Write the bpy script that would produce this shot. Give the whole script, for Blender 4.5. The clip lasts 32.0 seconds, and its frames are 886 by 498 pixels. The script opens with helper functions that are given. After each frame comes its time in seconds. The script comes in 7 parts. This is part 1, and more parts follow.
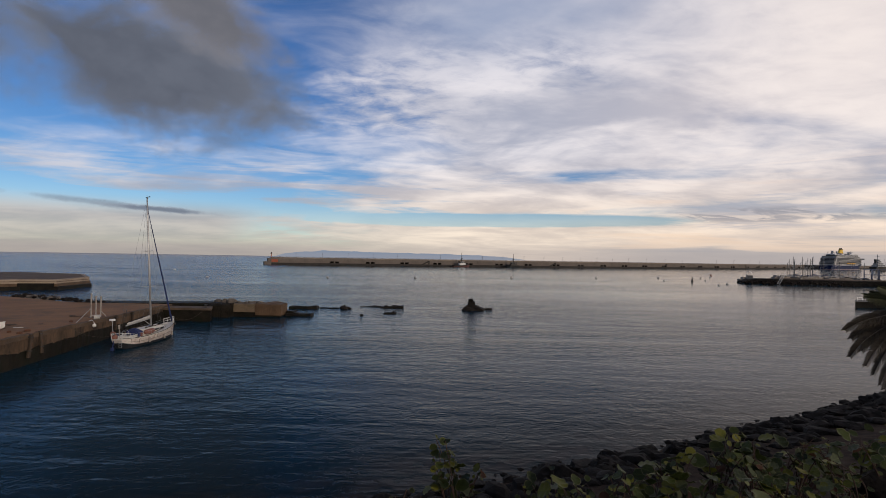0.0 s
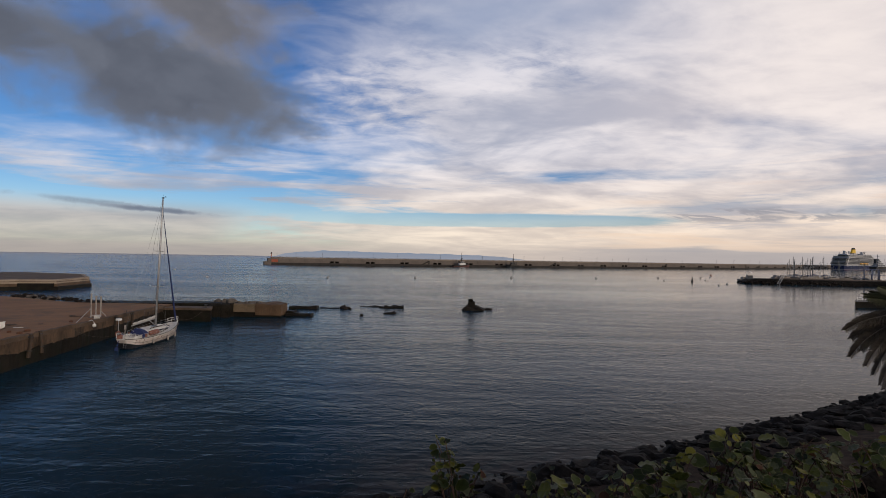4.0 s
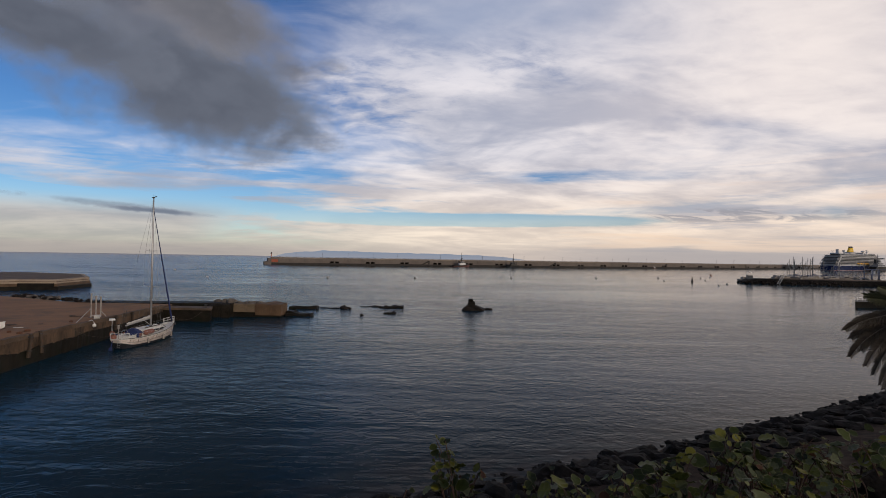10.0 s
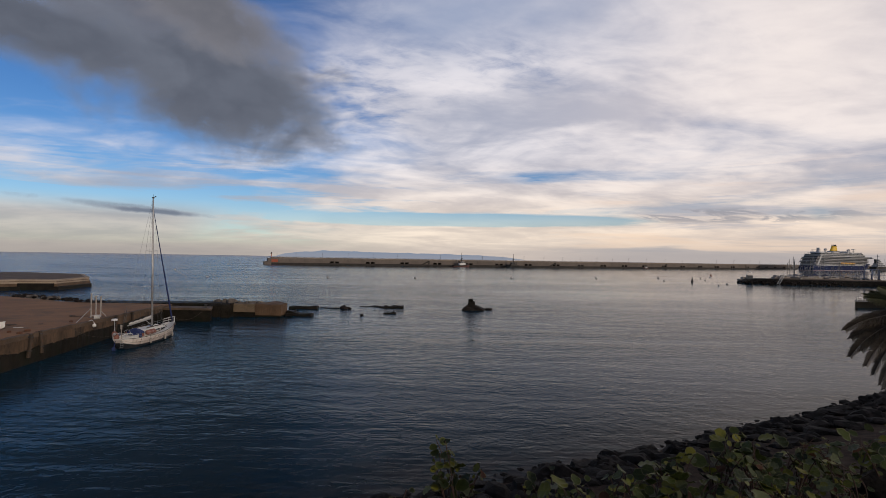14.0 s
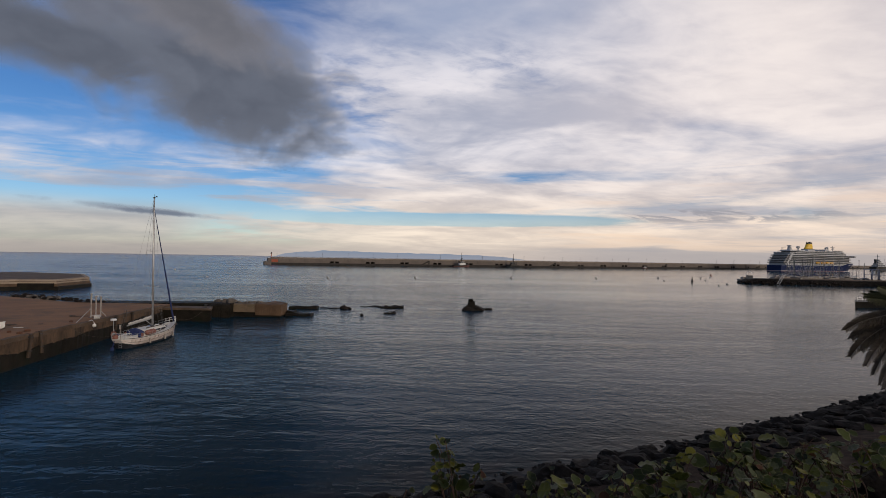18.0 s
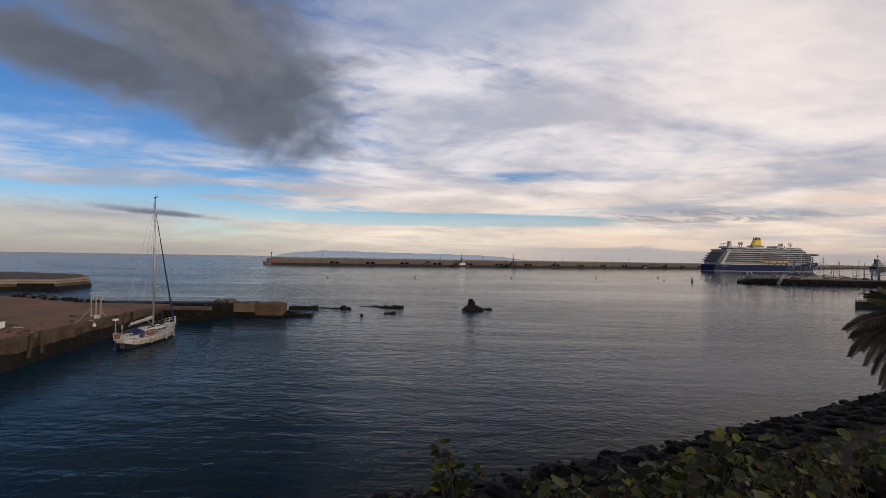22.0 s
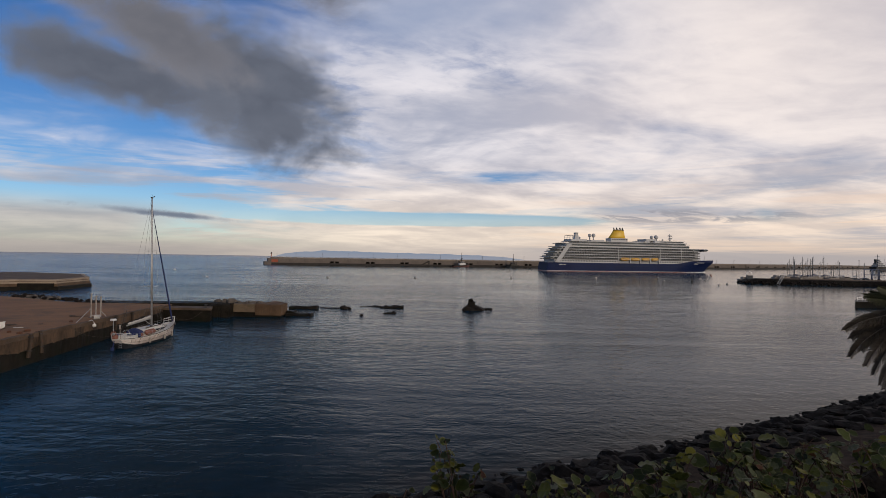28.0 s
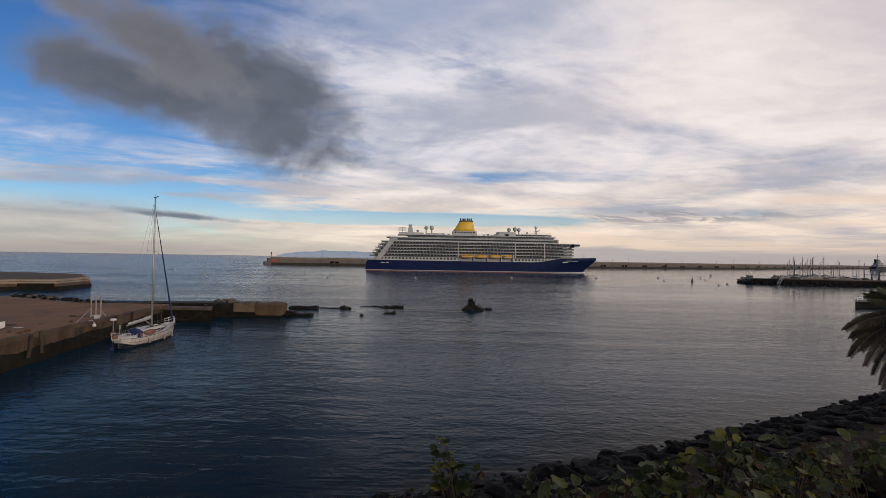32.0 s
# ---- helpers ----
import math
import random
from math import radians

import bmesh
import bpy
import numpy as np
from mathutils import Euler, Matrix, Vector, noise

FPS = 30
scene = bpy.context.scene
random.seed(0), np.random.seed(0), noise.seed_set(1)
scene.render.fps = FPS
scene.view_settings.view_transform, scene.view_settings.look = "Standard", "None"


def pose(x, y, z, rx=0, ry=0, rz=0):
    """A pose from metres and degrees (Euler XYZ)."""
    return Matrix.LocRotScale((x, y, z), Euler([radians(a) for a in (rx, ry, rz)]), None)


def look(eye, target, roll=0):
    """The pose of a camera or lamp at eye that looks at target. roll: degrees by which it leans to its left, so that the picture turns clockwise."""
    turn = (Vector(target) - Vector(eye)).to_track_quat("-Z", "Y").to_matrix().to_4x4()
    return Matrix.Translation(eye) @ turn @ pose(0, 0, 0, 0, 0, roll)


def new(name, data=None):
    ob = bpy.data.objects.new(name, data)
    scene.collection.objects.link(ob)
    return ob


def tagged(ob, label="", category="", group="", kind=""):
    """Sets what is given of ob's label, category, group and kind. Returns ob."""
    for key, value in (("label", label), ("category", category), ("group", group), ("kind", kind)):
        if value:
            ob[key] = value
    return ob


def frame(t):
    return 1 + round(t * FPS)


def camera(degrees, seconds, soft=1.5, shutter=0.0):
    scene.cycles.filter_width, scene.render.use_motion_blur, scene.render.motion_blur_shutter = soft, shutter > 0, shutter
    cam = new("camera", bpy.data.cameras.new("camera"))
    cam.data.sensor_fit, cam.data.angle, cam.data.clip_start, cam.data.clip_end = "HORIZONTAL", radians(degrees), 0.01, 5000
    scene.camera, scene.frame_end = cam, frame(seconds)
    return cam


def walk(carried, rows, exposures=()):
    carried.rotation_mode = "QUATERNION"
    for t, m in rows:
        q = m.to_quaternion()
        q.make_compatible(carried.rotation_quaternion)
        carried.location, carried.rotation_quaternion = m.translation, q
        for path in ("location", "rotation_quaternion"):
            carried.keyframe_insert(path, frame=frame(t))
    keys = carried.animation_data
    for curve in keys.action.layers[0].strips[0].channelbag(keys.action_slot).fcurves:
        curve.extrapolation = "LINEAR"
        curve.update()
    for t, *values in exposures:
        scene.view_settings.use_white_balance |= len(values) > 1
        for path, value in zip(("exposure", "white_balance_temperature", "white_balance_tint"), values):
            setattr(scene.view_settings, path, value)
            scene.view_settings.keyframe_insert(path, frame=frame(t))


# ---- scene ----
import colorsys

# ---- camera: it stands still, 14 m above the water ----
FOV = 80.0
FOCAL = 784 / math.tan(radians(FOV / 2))
TILT = math.degrees(math.atan(14.5 / FOCAL))
LEAN = math.degrees(math.atan(0.0172))
EYE_Z = 14.0
STAND = pose(0, 0, EYE_Z, 90 + TILT) @ pose(0, 0, 0, 0, 0, LEAN)
cam = camera(FOV, 32.0, soft=0.85)
walk(cam, [(0, STAND), (32, STAND)])
scene.view_settings.exposure = 0.0

# ---- sky light and sun: late afternoon, thin overcast ----
SUN_AZ, SUN_EL = 138.0, 15.0
world = bpy.data.worlds.new("sky")
scene.world = world
world.use_nodes = True
wn = world.node_tree
sky = wn.nodes.new("ShaderNodeTexSky")
sky.sky_type = "NISHITA"
sky.sun_disc = False
sky.sun_elevation = radians(SUN_EL)
sky.sun_rotation = radians(SUN_AZ)
sky.air_density, sky.dust_density, sky.ozone_density = 1.0, 0.15, 3.0
back = wn.nodes["Background"]
sky.altitude = 1200
back.inputs["Strength"].default_value = 0.092
deep = wn.nodes.new("ShaderNodeHueSaturation")
deep.inputs["Saturation"].default_value = 1.22
deep.inputs["Hue"].default_value = 0.512
wn.links.new(sky.outputs[0], deep.inputs["Color"])
wn.links.new(deep.outputs[0], back.inputs["Color"])

sun_data = bpy.data.lights.new("sun", "SUN")
sun_data.energy, sun_data.angle, sun_data.color = 4.0, radians(10), (1.0, 0.86, 0.70)
sun = new("sun", sun_data)
sa, se = radians(SUN_AZ), radians(SUN_EL)
sun.matrix_basis = look((math.sin(sa) * math.cos(se) * 500, math.cos(sa) * math.cos(se) * 500, math.sin(se) * 500), (0, 0, 0))


# ---- node arithmetic ----
class Expr:
    """A socket with plain arithmetic."""

    def __init__(self, tree, socket):
        self.tree, self.socket = tree, socket

    def op(self, kind, *others, clamp=False):
        node = self.tree.nodes.new("ShaderNodeMath")
        node.operation, node.use_clamp = kind, clamp
        for i, o in enumerate((self, *others)):
            if isinstance(o, Expr):
                self.tree.links.new(o.socket, node.inputs[i])
            else:
                node.inputs[i].default_value = o
        return Expr(self.tree, node.outputs[0])

    def __add__(self, o):
        return self.op("ADD", o)

    def __sub__(self, o):
        return self.op("SUBTRACT", o)

    def __mul__(self, o):
        return self.op("MULTIPLY", o)

    def __truediv__(self, o):
        return self.op("DIVIDE", o)

    def sq(self):
        return self.op("MULTIPLY", self)

    def smooth(self, a, b, lo=0.0, hi=1.0):
        node = self.tree.nodes.new("ShaderNodeMapRange")
        node.interpolation_type = "SMOOTHSTEP"
        flip = a > b
        if flip:
            a, b, lo, hi = b, a, hi, lo
        self.tree.links.new(self.socket, node.inputs[0])
        for i, v in zip((1, 2, 3, 4), (a, b, lo, hi)):
            node.inputs[i].default_value = v
        return Expr(self.tree, node.outputs[0])


def vector_math(nt, kind, a, b=None):
    node = nt.nodes.new("ShaderNodeVectorMath")
    node.operation = kind
    nt.links.new(a, node.inputs[0])
    if b is not None:
        if isinstance(b, tuple):
            node.inputs[1].default_value = b
        else:
            nt.links.new(b, node.inputs[1])
    return node.outputs[0]


def noise_at(nt, vec, scale, detail=4.0, rough=0.55, distortion=0.0):
    node = nt.nodes.new("ShaderNodeTexNoise")
    node.inputs["Scale"].default_value = scale
    node.inputs["Detail"].default_value = detail
    node.inputs["Roughness"].default_value = rough
    node.inputs["Distortion"].default_value = distortion
    nt.links.new(vec, node.inputs["Vector"])
    return Expr(nt, node.outputs["Fac"])


def mapped(nt, vec, scale=(1, 1, 1), shift=(0, 0, 0), turn=(0, 0, 0)):
    node = nt.nodes.new("ShaderNodeMapping")
    node.inputs["Location"].default_value = shift
    node.inputs["Rotation"].default_value = [radians(a) for a in turn]
    node.inputs["Scale"].default_value = scale
    nt.links.new(vec, node.inputs["Vector"])
    return node.outputs[0]


def blend(nt, fac, a, b):
    """Colour a where fac is 0, b where it is 1."""
    node = nt.nodes.new("ShaderNodeMix")
    node.data_type = "RGBA"
    for i, v in ((0, fac), (6, a), (7, b)):
        if isinstance(v, Expr):
            nt.links.new(v.socket, node.inputs[i])
        elif isinstance(v, bpy.types.NodeSocket):
            nt.links.new(v, node.inputs[i])
        elif i == 0:
            node.inputs[i].default_value = v
        else:
            node.inputs[i].default_value = (*v, 1)
    return node.outputs[2]


def blank(name):
    mat = bpy.data.materials.new(name)
    mat.use_nodes = True
    nt = mat.node_tree
    nt.nodes.clear()
    out = nt.nodes.new("ShaderNodeOutputMaterial")
    return mat, nt, out


def surface(name, dark, light, scale=1.0, rough=0.8, metal=0.0, bump=0.3, grain=12.0, stain=None, stain_scale=0.25,
            stain_amount=0.6, spread=0.0, stretch=(1, 1, 1), coat=0.0, depth=0.02, spec=0.5):
    """A worn surface: two colours mixed at a coarse and a fine scale, stains, relief, and a shift from piece to piece."""
    mat, nt, out = blank(name)
    pos = nt.nodes.new("ShaderNodeTexCoord").outputs["Object"]
    pos = mapped(nt, pos, stretch)
    info = nt.nodes.new("ShaderNodeObjectInfo")
    rnd = Expr(nt, info.outputs["Random"])
    coarse = noise_at(nt, pos, scale, 5, 0.6)
    fine = noise_at(nt, pos, scale * grain, 4, 0.65)
    mix = (coarse * 0.65 + fine * 0.35).smooth(0.34, 0.66)
    col = blend(nt, mix, dark, light)
    if stain:
        st = noise_at(nt, pos, stain_scale, 6, 0.7, 0.6).smooth(0.5, 0.68) * stain_amount
        col = blend(nt, st, col, stain)
    if spread:
        hsv = nt.nodes.new("ShaderNodeHueSaturation")
        nt.links.new((rnd * spread + (1 - spread / 2)).socket, hsv.inputs["Value"])
        nt.links.new(col, hsv.inputs["Color"])
        col = hsv.outputs[0]
    bsdf = nt.nodes.new("ShaderNodeBsdfPrincipled")
    nt.links.new(col, bsdf.inputs["Base Color"])
    nt.links.new((fine * 0.2 + (rough - 0.1)).op("MINIMUM", 1.0).socket, bsdf.inputs["Roughness"])
    bsdf.inputs["Metallic"].default_value = metal
    bsdf.inputs["Specular IOR Level"].default_value = spec
    bsdf.inputs["Coat Weight"].default_value = coat
    if bump:
        bn = nt.nodes.new("ShaderNodeBump")
        bn.inputs["Strength"].default_value = bump
        bn.inputs["Distance"].default_value = depth
        nt.links.new((coarse * 0.5 + fine * 0.5).socket, bn.inputs["Height"])
        nt.links.new(bn.outputs[0], bsdf.inputs["Normal"])
    nt.links.new(bsdf.outputs[0], out.inputs["Surface"])
    return mat


# ---- materials ----
CONCRETE = surface("quay_concrete", (0.055, 0.033, 0.019), (0.140, 0.086, 0.050), 0.22, 0.9, bump=0.5, grain=14, stain=(0.10, 0.075, 0.055), stain_scale=0.12, spread=0.12)
QUAY_WALL = surface("quay_wall", (0.034, 0.020, 0.011), (0.140, 0.083, 0.046), 0.40, 0.92, bump=0.8, grain=9, stain=(0.014, 0.012, 0.009), stain_scale=0.30, stain_amount=0.85, stretch=(1, 1, 0.35), depth=0.06)
ROPE_RED = surface("rusty_rope", (0.085, 0.036, 0.020), (0.17, 0.075, 0.042), 8, 0.95, bump=0.5)
QUAY_TOP = surface("quay_paving", (0.180, 0.083, 0.032), (0.275, 0.134, 0.056), 0.10, 0.92, bump=0.35, grain=20, stain=(0.11, 0.066, 0.038), stain_scale=0.09, stain_amount=0.7)
# Wet weedy concrete; its dark tone also paints a wall side in shade.
WET_SHADED_STONE = surface("wet_weedy_shaded_concrete", (0.008, 0.0068, 0.005), (0.025, 0.020, 0.0145), 0.5, 0.55, bump=0.7, grain=8, stain=(0.012, 0.016, 0.008), spec=0.12)
PALE_CONCRETE = surface("pale_concrete", (0.28, 0.21, 0.15), (0.40, 0.31, 0.23), 0.15, 0.9, bump=0.4, grain=16, stain=(0.24, 0.18, 0.13), stain_scale=0.2, spread=0.10)
MOLE_CONCRETE = surface("mole_concrete", (0.120, 0.097, 0.082), (0.190, 0.153, 0.130), 0.06, 0.9, bump=0.3, grain=10, stain=(0.20, 0.17, 0.14), stain_scale=0.05, spread=0.14)
MOLE_DARK = surface("mole_apron", (0.018, 0.014, 0.012), (0.045, 0.036, 0.029), 0.2, 0.8, bump=0.4)
RED_PAINT = surface("red_paint", (0.30, 0.065, 0.03), (0.40, 0.10, 0.05), 0.4, 0.7, bump=0.1, stain=(0.30, 0.14, 0.09))
RUST_BLOCK = surface("brown_block", (0.080, 0.044, 0.022), (0.145, 0.084, 0.044), 0.35, 0.9, bump=0.5, stain=(0.08, 0.055, 0.035), stain_scale=0.4, spread=0.2)
TAN_BLOCK = surface("tan_block", (0.105, 0.074, 0.044), (0.165, 0.118, 0.072), 0.35, 0.9, bump=0.5, stain=(0.2, 0.13, 0.08), stain_scale=0.5, spread=0.1)
LAVA = surface("lava_rock", (0.006, 0.0047, 0.0038), (0.025, 0.019, 0.015), 0.9, 0.75, bump=1.0, grain=6, stain=(0.062, 0.049, 0.039), stain_scale=0.6, spread=0.8, depth=0.14, spec=0.12)
PALE_ROCK = surface("pale_rock", (0.065, 0.053, 0.044), (0.145, 0.12, 0.10), 0.9, 0.9, bump=0.7, grain=6, spread=0.3, depth=0.06)
SOIL = surface("stony_soil", (0.024, 0.015, 0.010), (0.075, 0.049, 0.034), 1.2, 0.95, bump=0.9, grain=9, stain=(0.02, 0.016, 0.013), stain_scale=0.5, depth=0.05, spec=0.1)
HULL_WHITE = surface("yacht_gelcoat", (0.54, 0.45, 0.40), (0.80, 0.71, 0.65), 0.7, 0.35, bump=0.03, grain=10, stain=(0.36, 0.19, 0.13), stain_scale=0.8, stain_amount=0.8, coat=0.2)
DECK_WHITE = surface("yacht_deck", (0.58, 0.55, 0.50), (0.74, 0.71, 0.66), 1.5, 0.6, bump=0.06, stain=(0.40, 0.34, 0.28))
ANTIFOUL = surface("antifouling", (0.012, 0.013, 0.018), (0.03, 0.03, 0.035), 2, 0.6, bump=0.1)
BLUE_CANVAS = surface("blue_canvas", (0.012, 0.02, 0.075), (0.025, 0.04, 0.13), 4, 0.9, bump=0.3)
RED_CANVAS = surface("red_canvas", (0.19, 0.075, 0.052), (0.30, 0.135, 0.10), 4, 0.85, bump=0.3)
SAILCLOTH = surface("furled_sailcloth", (0.40, 0.37, 0.34), (0.58, 0.55, 0.51), 3, 0.85, bump=0.3)
ALLOY = surface("mast_alloy", (0.42, 0.41, 0.40), (0.58, 0.57, 0.56), 2, 0.4, 0.6, bump=0.03)
STEEL = surface("steel", (0.45, 0.45, 0.46), (0.60, 0.60, 0.60), 3, 0.35, 0.8, bump=0.03)
DULL_WHITE = surface("dirty_white_paint", (0.26, 0.22, 0.19), (0.40, 0.355, 0.31), 1.5, 0.7, bump=0.1, stain=(0.2, 0.14, 0.10), stain_scale=0.8)
WHITE_PAINT = surface("white_paint", (0.62, 0.60, 0.57), (0.80, 0.78, 0.75), 1.5, 0.5, bump=0.08, stain=(0.38, 0.30, 0.24), stain_scale=0.8, stain_amount=0.4)
BLACK_RUBBER = surface("black_rubber", (0.012, 0.011, 0.010), (0.03, 0.028, 0.025), 4, 0.85, bump=0.3)
TIMBER = surface("old_timber", (0.035, 0.024, 0.017), (0.09, 0.06, 0.042), 2.5, 0.9, bump=0.6, stretch=(1, 1, 0.2))
ROPE = surface("rope", (0.07, 0.055, 0.04), (0.14, 0.11, 0.085), 8, 0.95, bump=0.4)
IRON = surface("dark_iron", (0.03, 0.028, 0.026), (0.07, 0.06, 0.055), 3, 0.6, 0.4, bump=0.2)
LAMP_METAL = surface("lamp_metal", (0.10, 0.10, 0.10), (0.16, 0.16, 0.16), 3, 0.5, 0.5, bump=0.05)
SHIP_BLUE = surface("ship_navy", (0.007, 0.014, 0.056), (0.010, 0.020, 0.076), 0.06, 0.5, bump=0.04, grain=18, stain=(0.007, 0.014, 0.060), stain_scale=0.05, spec=0.12)
SHIP_WHITE = surface("ship_white", (0.40, 0.39, 0.395), (0.52, 0.505, 0.50), 0.10, 0.5, bump=0.04, grain=18, stain=(0.46, 0.42, 0.39), stain_scale=0.08)
SHIP_RAIL = surface("tinted_rail_glass", (0.085, 0.080, 0.080), (0.15, 0.14, 0.138), 0.3, 0.3, bump=0.0, spread=0.3, spec=0.2)
SHIP_GREY = surface("ship_deck_grey", (0.24, 0.24, 0.25), (0.34, 0.33, 0.33), 0.2, 0.7, bump=0.1)
SHIP_RED = surface("ship_boot_stripe", (0.20, 0.06, 0.055), (0.28, 0.085, 0.075), 0.2, 0.5, bump=0.03)
SHIP_YELLOW = surface("ship_yellow", (0.80, 0.46, 0.030), (0.86, 0.53, 0.05), 0.12, 0.5, bump=0.03, grain=8)
LIFEBOAT_YELLOW = surface("lifeboat_orange_yellow", (0.78, 0.38, 0.03), (0.86, 0.46, 0.06), 0.3, 0.5, bump=0.03, spread=0.1)
SHIP_GLASS = surface("tinted_glass", (0.020, 0.024, 0.032), (0.05, 0.055, 0.065), 0.4, 0.18, bump=0.0, spread=0.7)
BLACK_PAINT = surface("black_paint", (0.012, 0.012, 0.013), (0.03, 0.03, 0.03), 0.5, 0.5, bump=0.05)
DEEP_SHADE = surface("painted_deep_shade", (0.005, 0.004, 0.004), (0.012, 0.010, 0.009), 0.5, 1.0, bump=0.0, spec=0.0)
TUG_RED = surface("tug_red", (0.07, 0.03, 0.027), (0.12, 0.045, 0.038), 0.5, 0.6, bump=0.05)
FOAM = surface("sea_foam", (0.45, 0.45, 0.45), (0.80, 0.79, 0.78), 1.5, 0.9, bump=0.8, grain=8, depth=0.1)
BUOY_PAINT = surface("buoy_paint", (0.30, 0.27, 0.25), (0.62, 0.56, 0.52), 3, 0.6, bump=0.1, spread=0.8)
BLUE_STEEL = surface("blue_steel", (0.035, 0.055, 0.12), (0.06, 0.085, 0.17), 0.6, 0.5, bump=0.05)


def leaf_material(name, low, high, edge, rough=0.45):
    mat, nt, out = blank(name)
    pos = nt.nodes.new("ShaderNodeTexCoord").outputs["Object"]
    rnd = Expr(nt, nt.nodes.new("ShaderNodeObjectInfo").outputs["Random"])
    isl = Expr(nt, nt.nodes.new("ShaderNodeNewGeometry").outputs["Random Per Island"])
    n = noise_at(nt, pos, 9, 4)
    mix = (n * 0.45 + rnd * 0.35 + isl * 0.25).smooth(0.25, 0.8)
    col = blend(nt, mix, low, high)
    col = blend(nt, noise_at(nt, pos, 5, 5, 0.7).smooth(0.58, 0.72) * 0.55, col, edge)
    sep = nt.nodes.new("ShaderNodeSeparateXYZ")
    nt.links.new(pos, sep.inputs[0])
    rib = Expr(nt, sep.outputs[0]).op("ABSOLUTE").smooth(0.05, 0.02)
    col = blend(nt, rib * 0.5, col, high)
    bsdf = nt.nodes.new("ShaderNodeBsdfPrincipled")
    nt.links.new(col, bsdf.inputs["Base Color"])
    bsdf.inputs["Roughness"].default_value = rough
    bsdf.inputs["Specular IOR Level"].default_value = 0.22
    bn = nt.nodes.new("ShaderNodeBump")
    bn.inputs["Strength"].default_value, bn.inputs["Distance"].default_value = 0.4, 0.004
    nt.links.new(noise_at(nt, pos, 40, 3).socket, bn.inputs["Height"])
    nt.links.new(bn.outputs[0], bsdf.inputs["Normal"])
    trans = nt.nodes.new("ShaderNodeBsdfTranslucent")
    nt.links.new(col, trans.inputs["Color"])
    ms = nt.nodes.new("ShaderNodeMixShader")
    ms.inputs[0].default_value = 0.25
    nt.links.new(bsdf.outputs[0], ms.inputs[1])
    nt.links.new(trans.outputs[0], ms.inputs[2])
    nt.links.new(ms.outputs[0], out.inputs["Surface"])
    return mat


LEAF_GREEN = leaf_material("seagrape_leaf", (0.010, 0.017, 0.004), (0.074, 0.092, 0.018), (0.058, 0.034, 0.013))
LEAF_YELLOW = leaf_material("yellowing_leaf", (0.085, 0.092, 0.012), (0.20, 0.185, 0.026), (0.19, 0.08, 0.03))
LEAF_PALE = leaf_material("pale_leaf", (0.060, 0.072, 0.030), (0.19, 0.20, 0.092), (0.16, 0.10, 0.05))
LEAF_RIM = leaf_material("leaf_rim", (0.060, 0.062, 0.026), (0.20, 0.19, 0.095), (0.17, 0.10, 0.05))
LEAF_BROWN = leaf_material("dry_leaf", (0.045, 0.022, 0.014), (0.10, 0.045, 0.028), (0.03, 0.018, 0.013), 0.8)
FROND = leaf_material("palm_frond", (0.085, 0.070, 0.054), (0.205, 0.170, 0.132), (0.24, 0.19, 0.145), 0.6)
FROND_GREEN = leaf_material("green_frond", (0.045, 0.046, 0.022), (0.105, 0.104, 0.052), (0.12, 0.10, 0.06), 0.6)
STEM = surface("woody_stem", (0.030, 0.018, 0.013), (0.080, 0.044, 0.032), 8, 0.9, bump=0.5, depth=0.004)
BARK = surface("palm_bark", (0.07, 0.055, 0.042), (0.16, 0.12, 0.09), 3, 0.95, bump=0.8, depth=0.04)


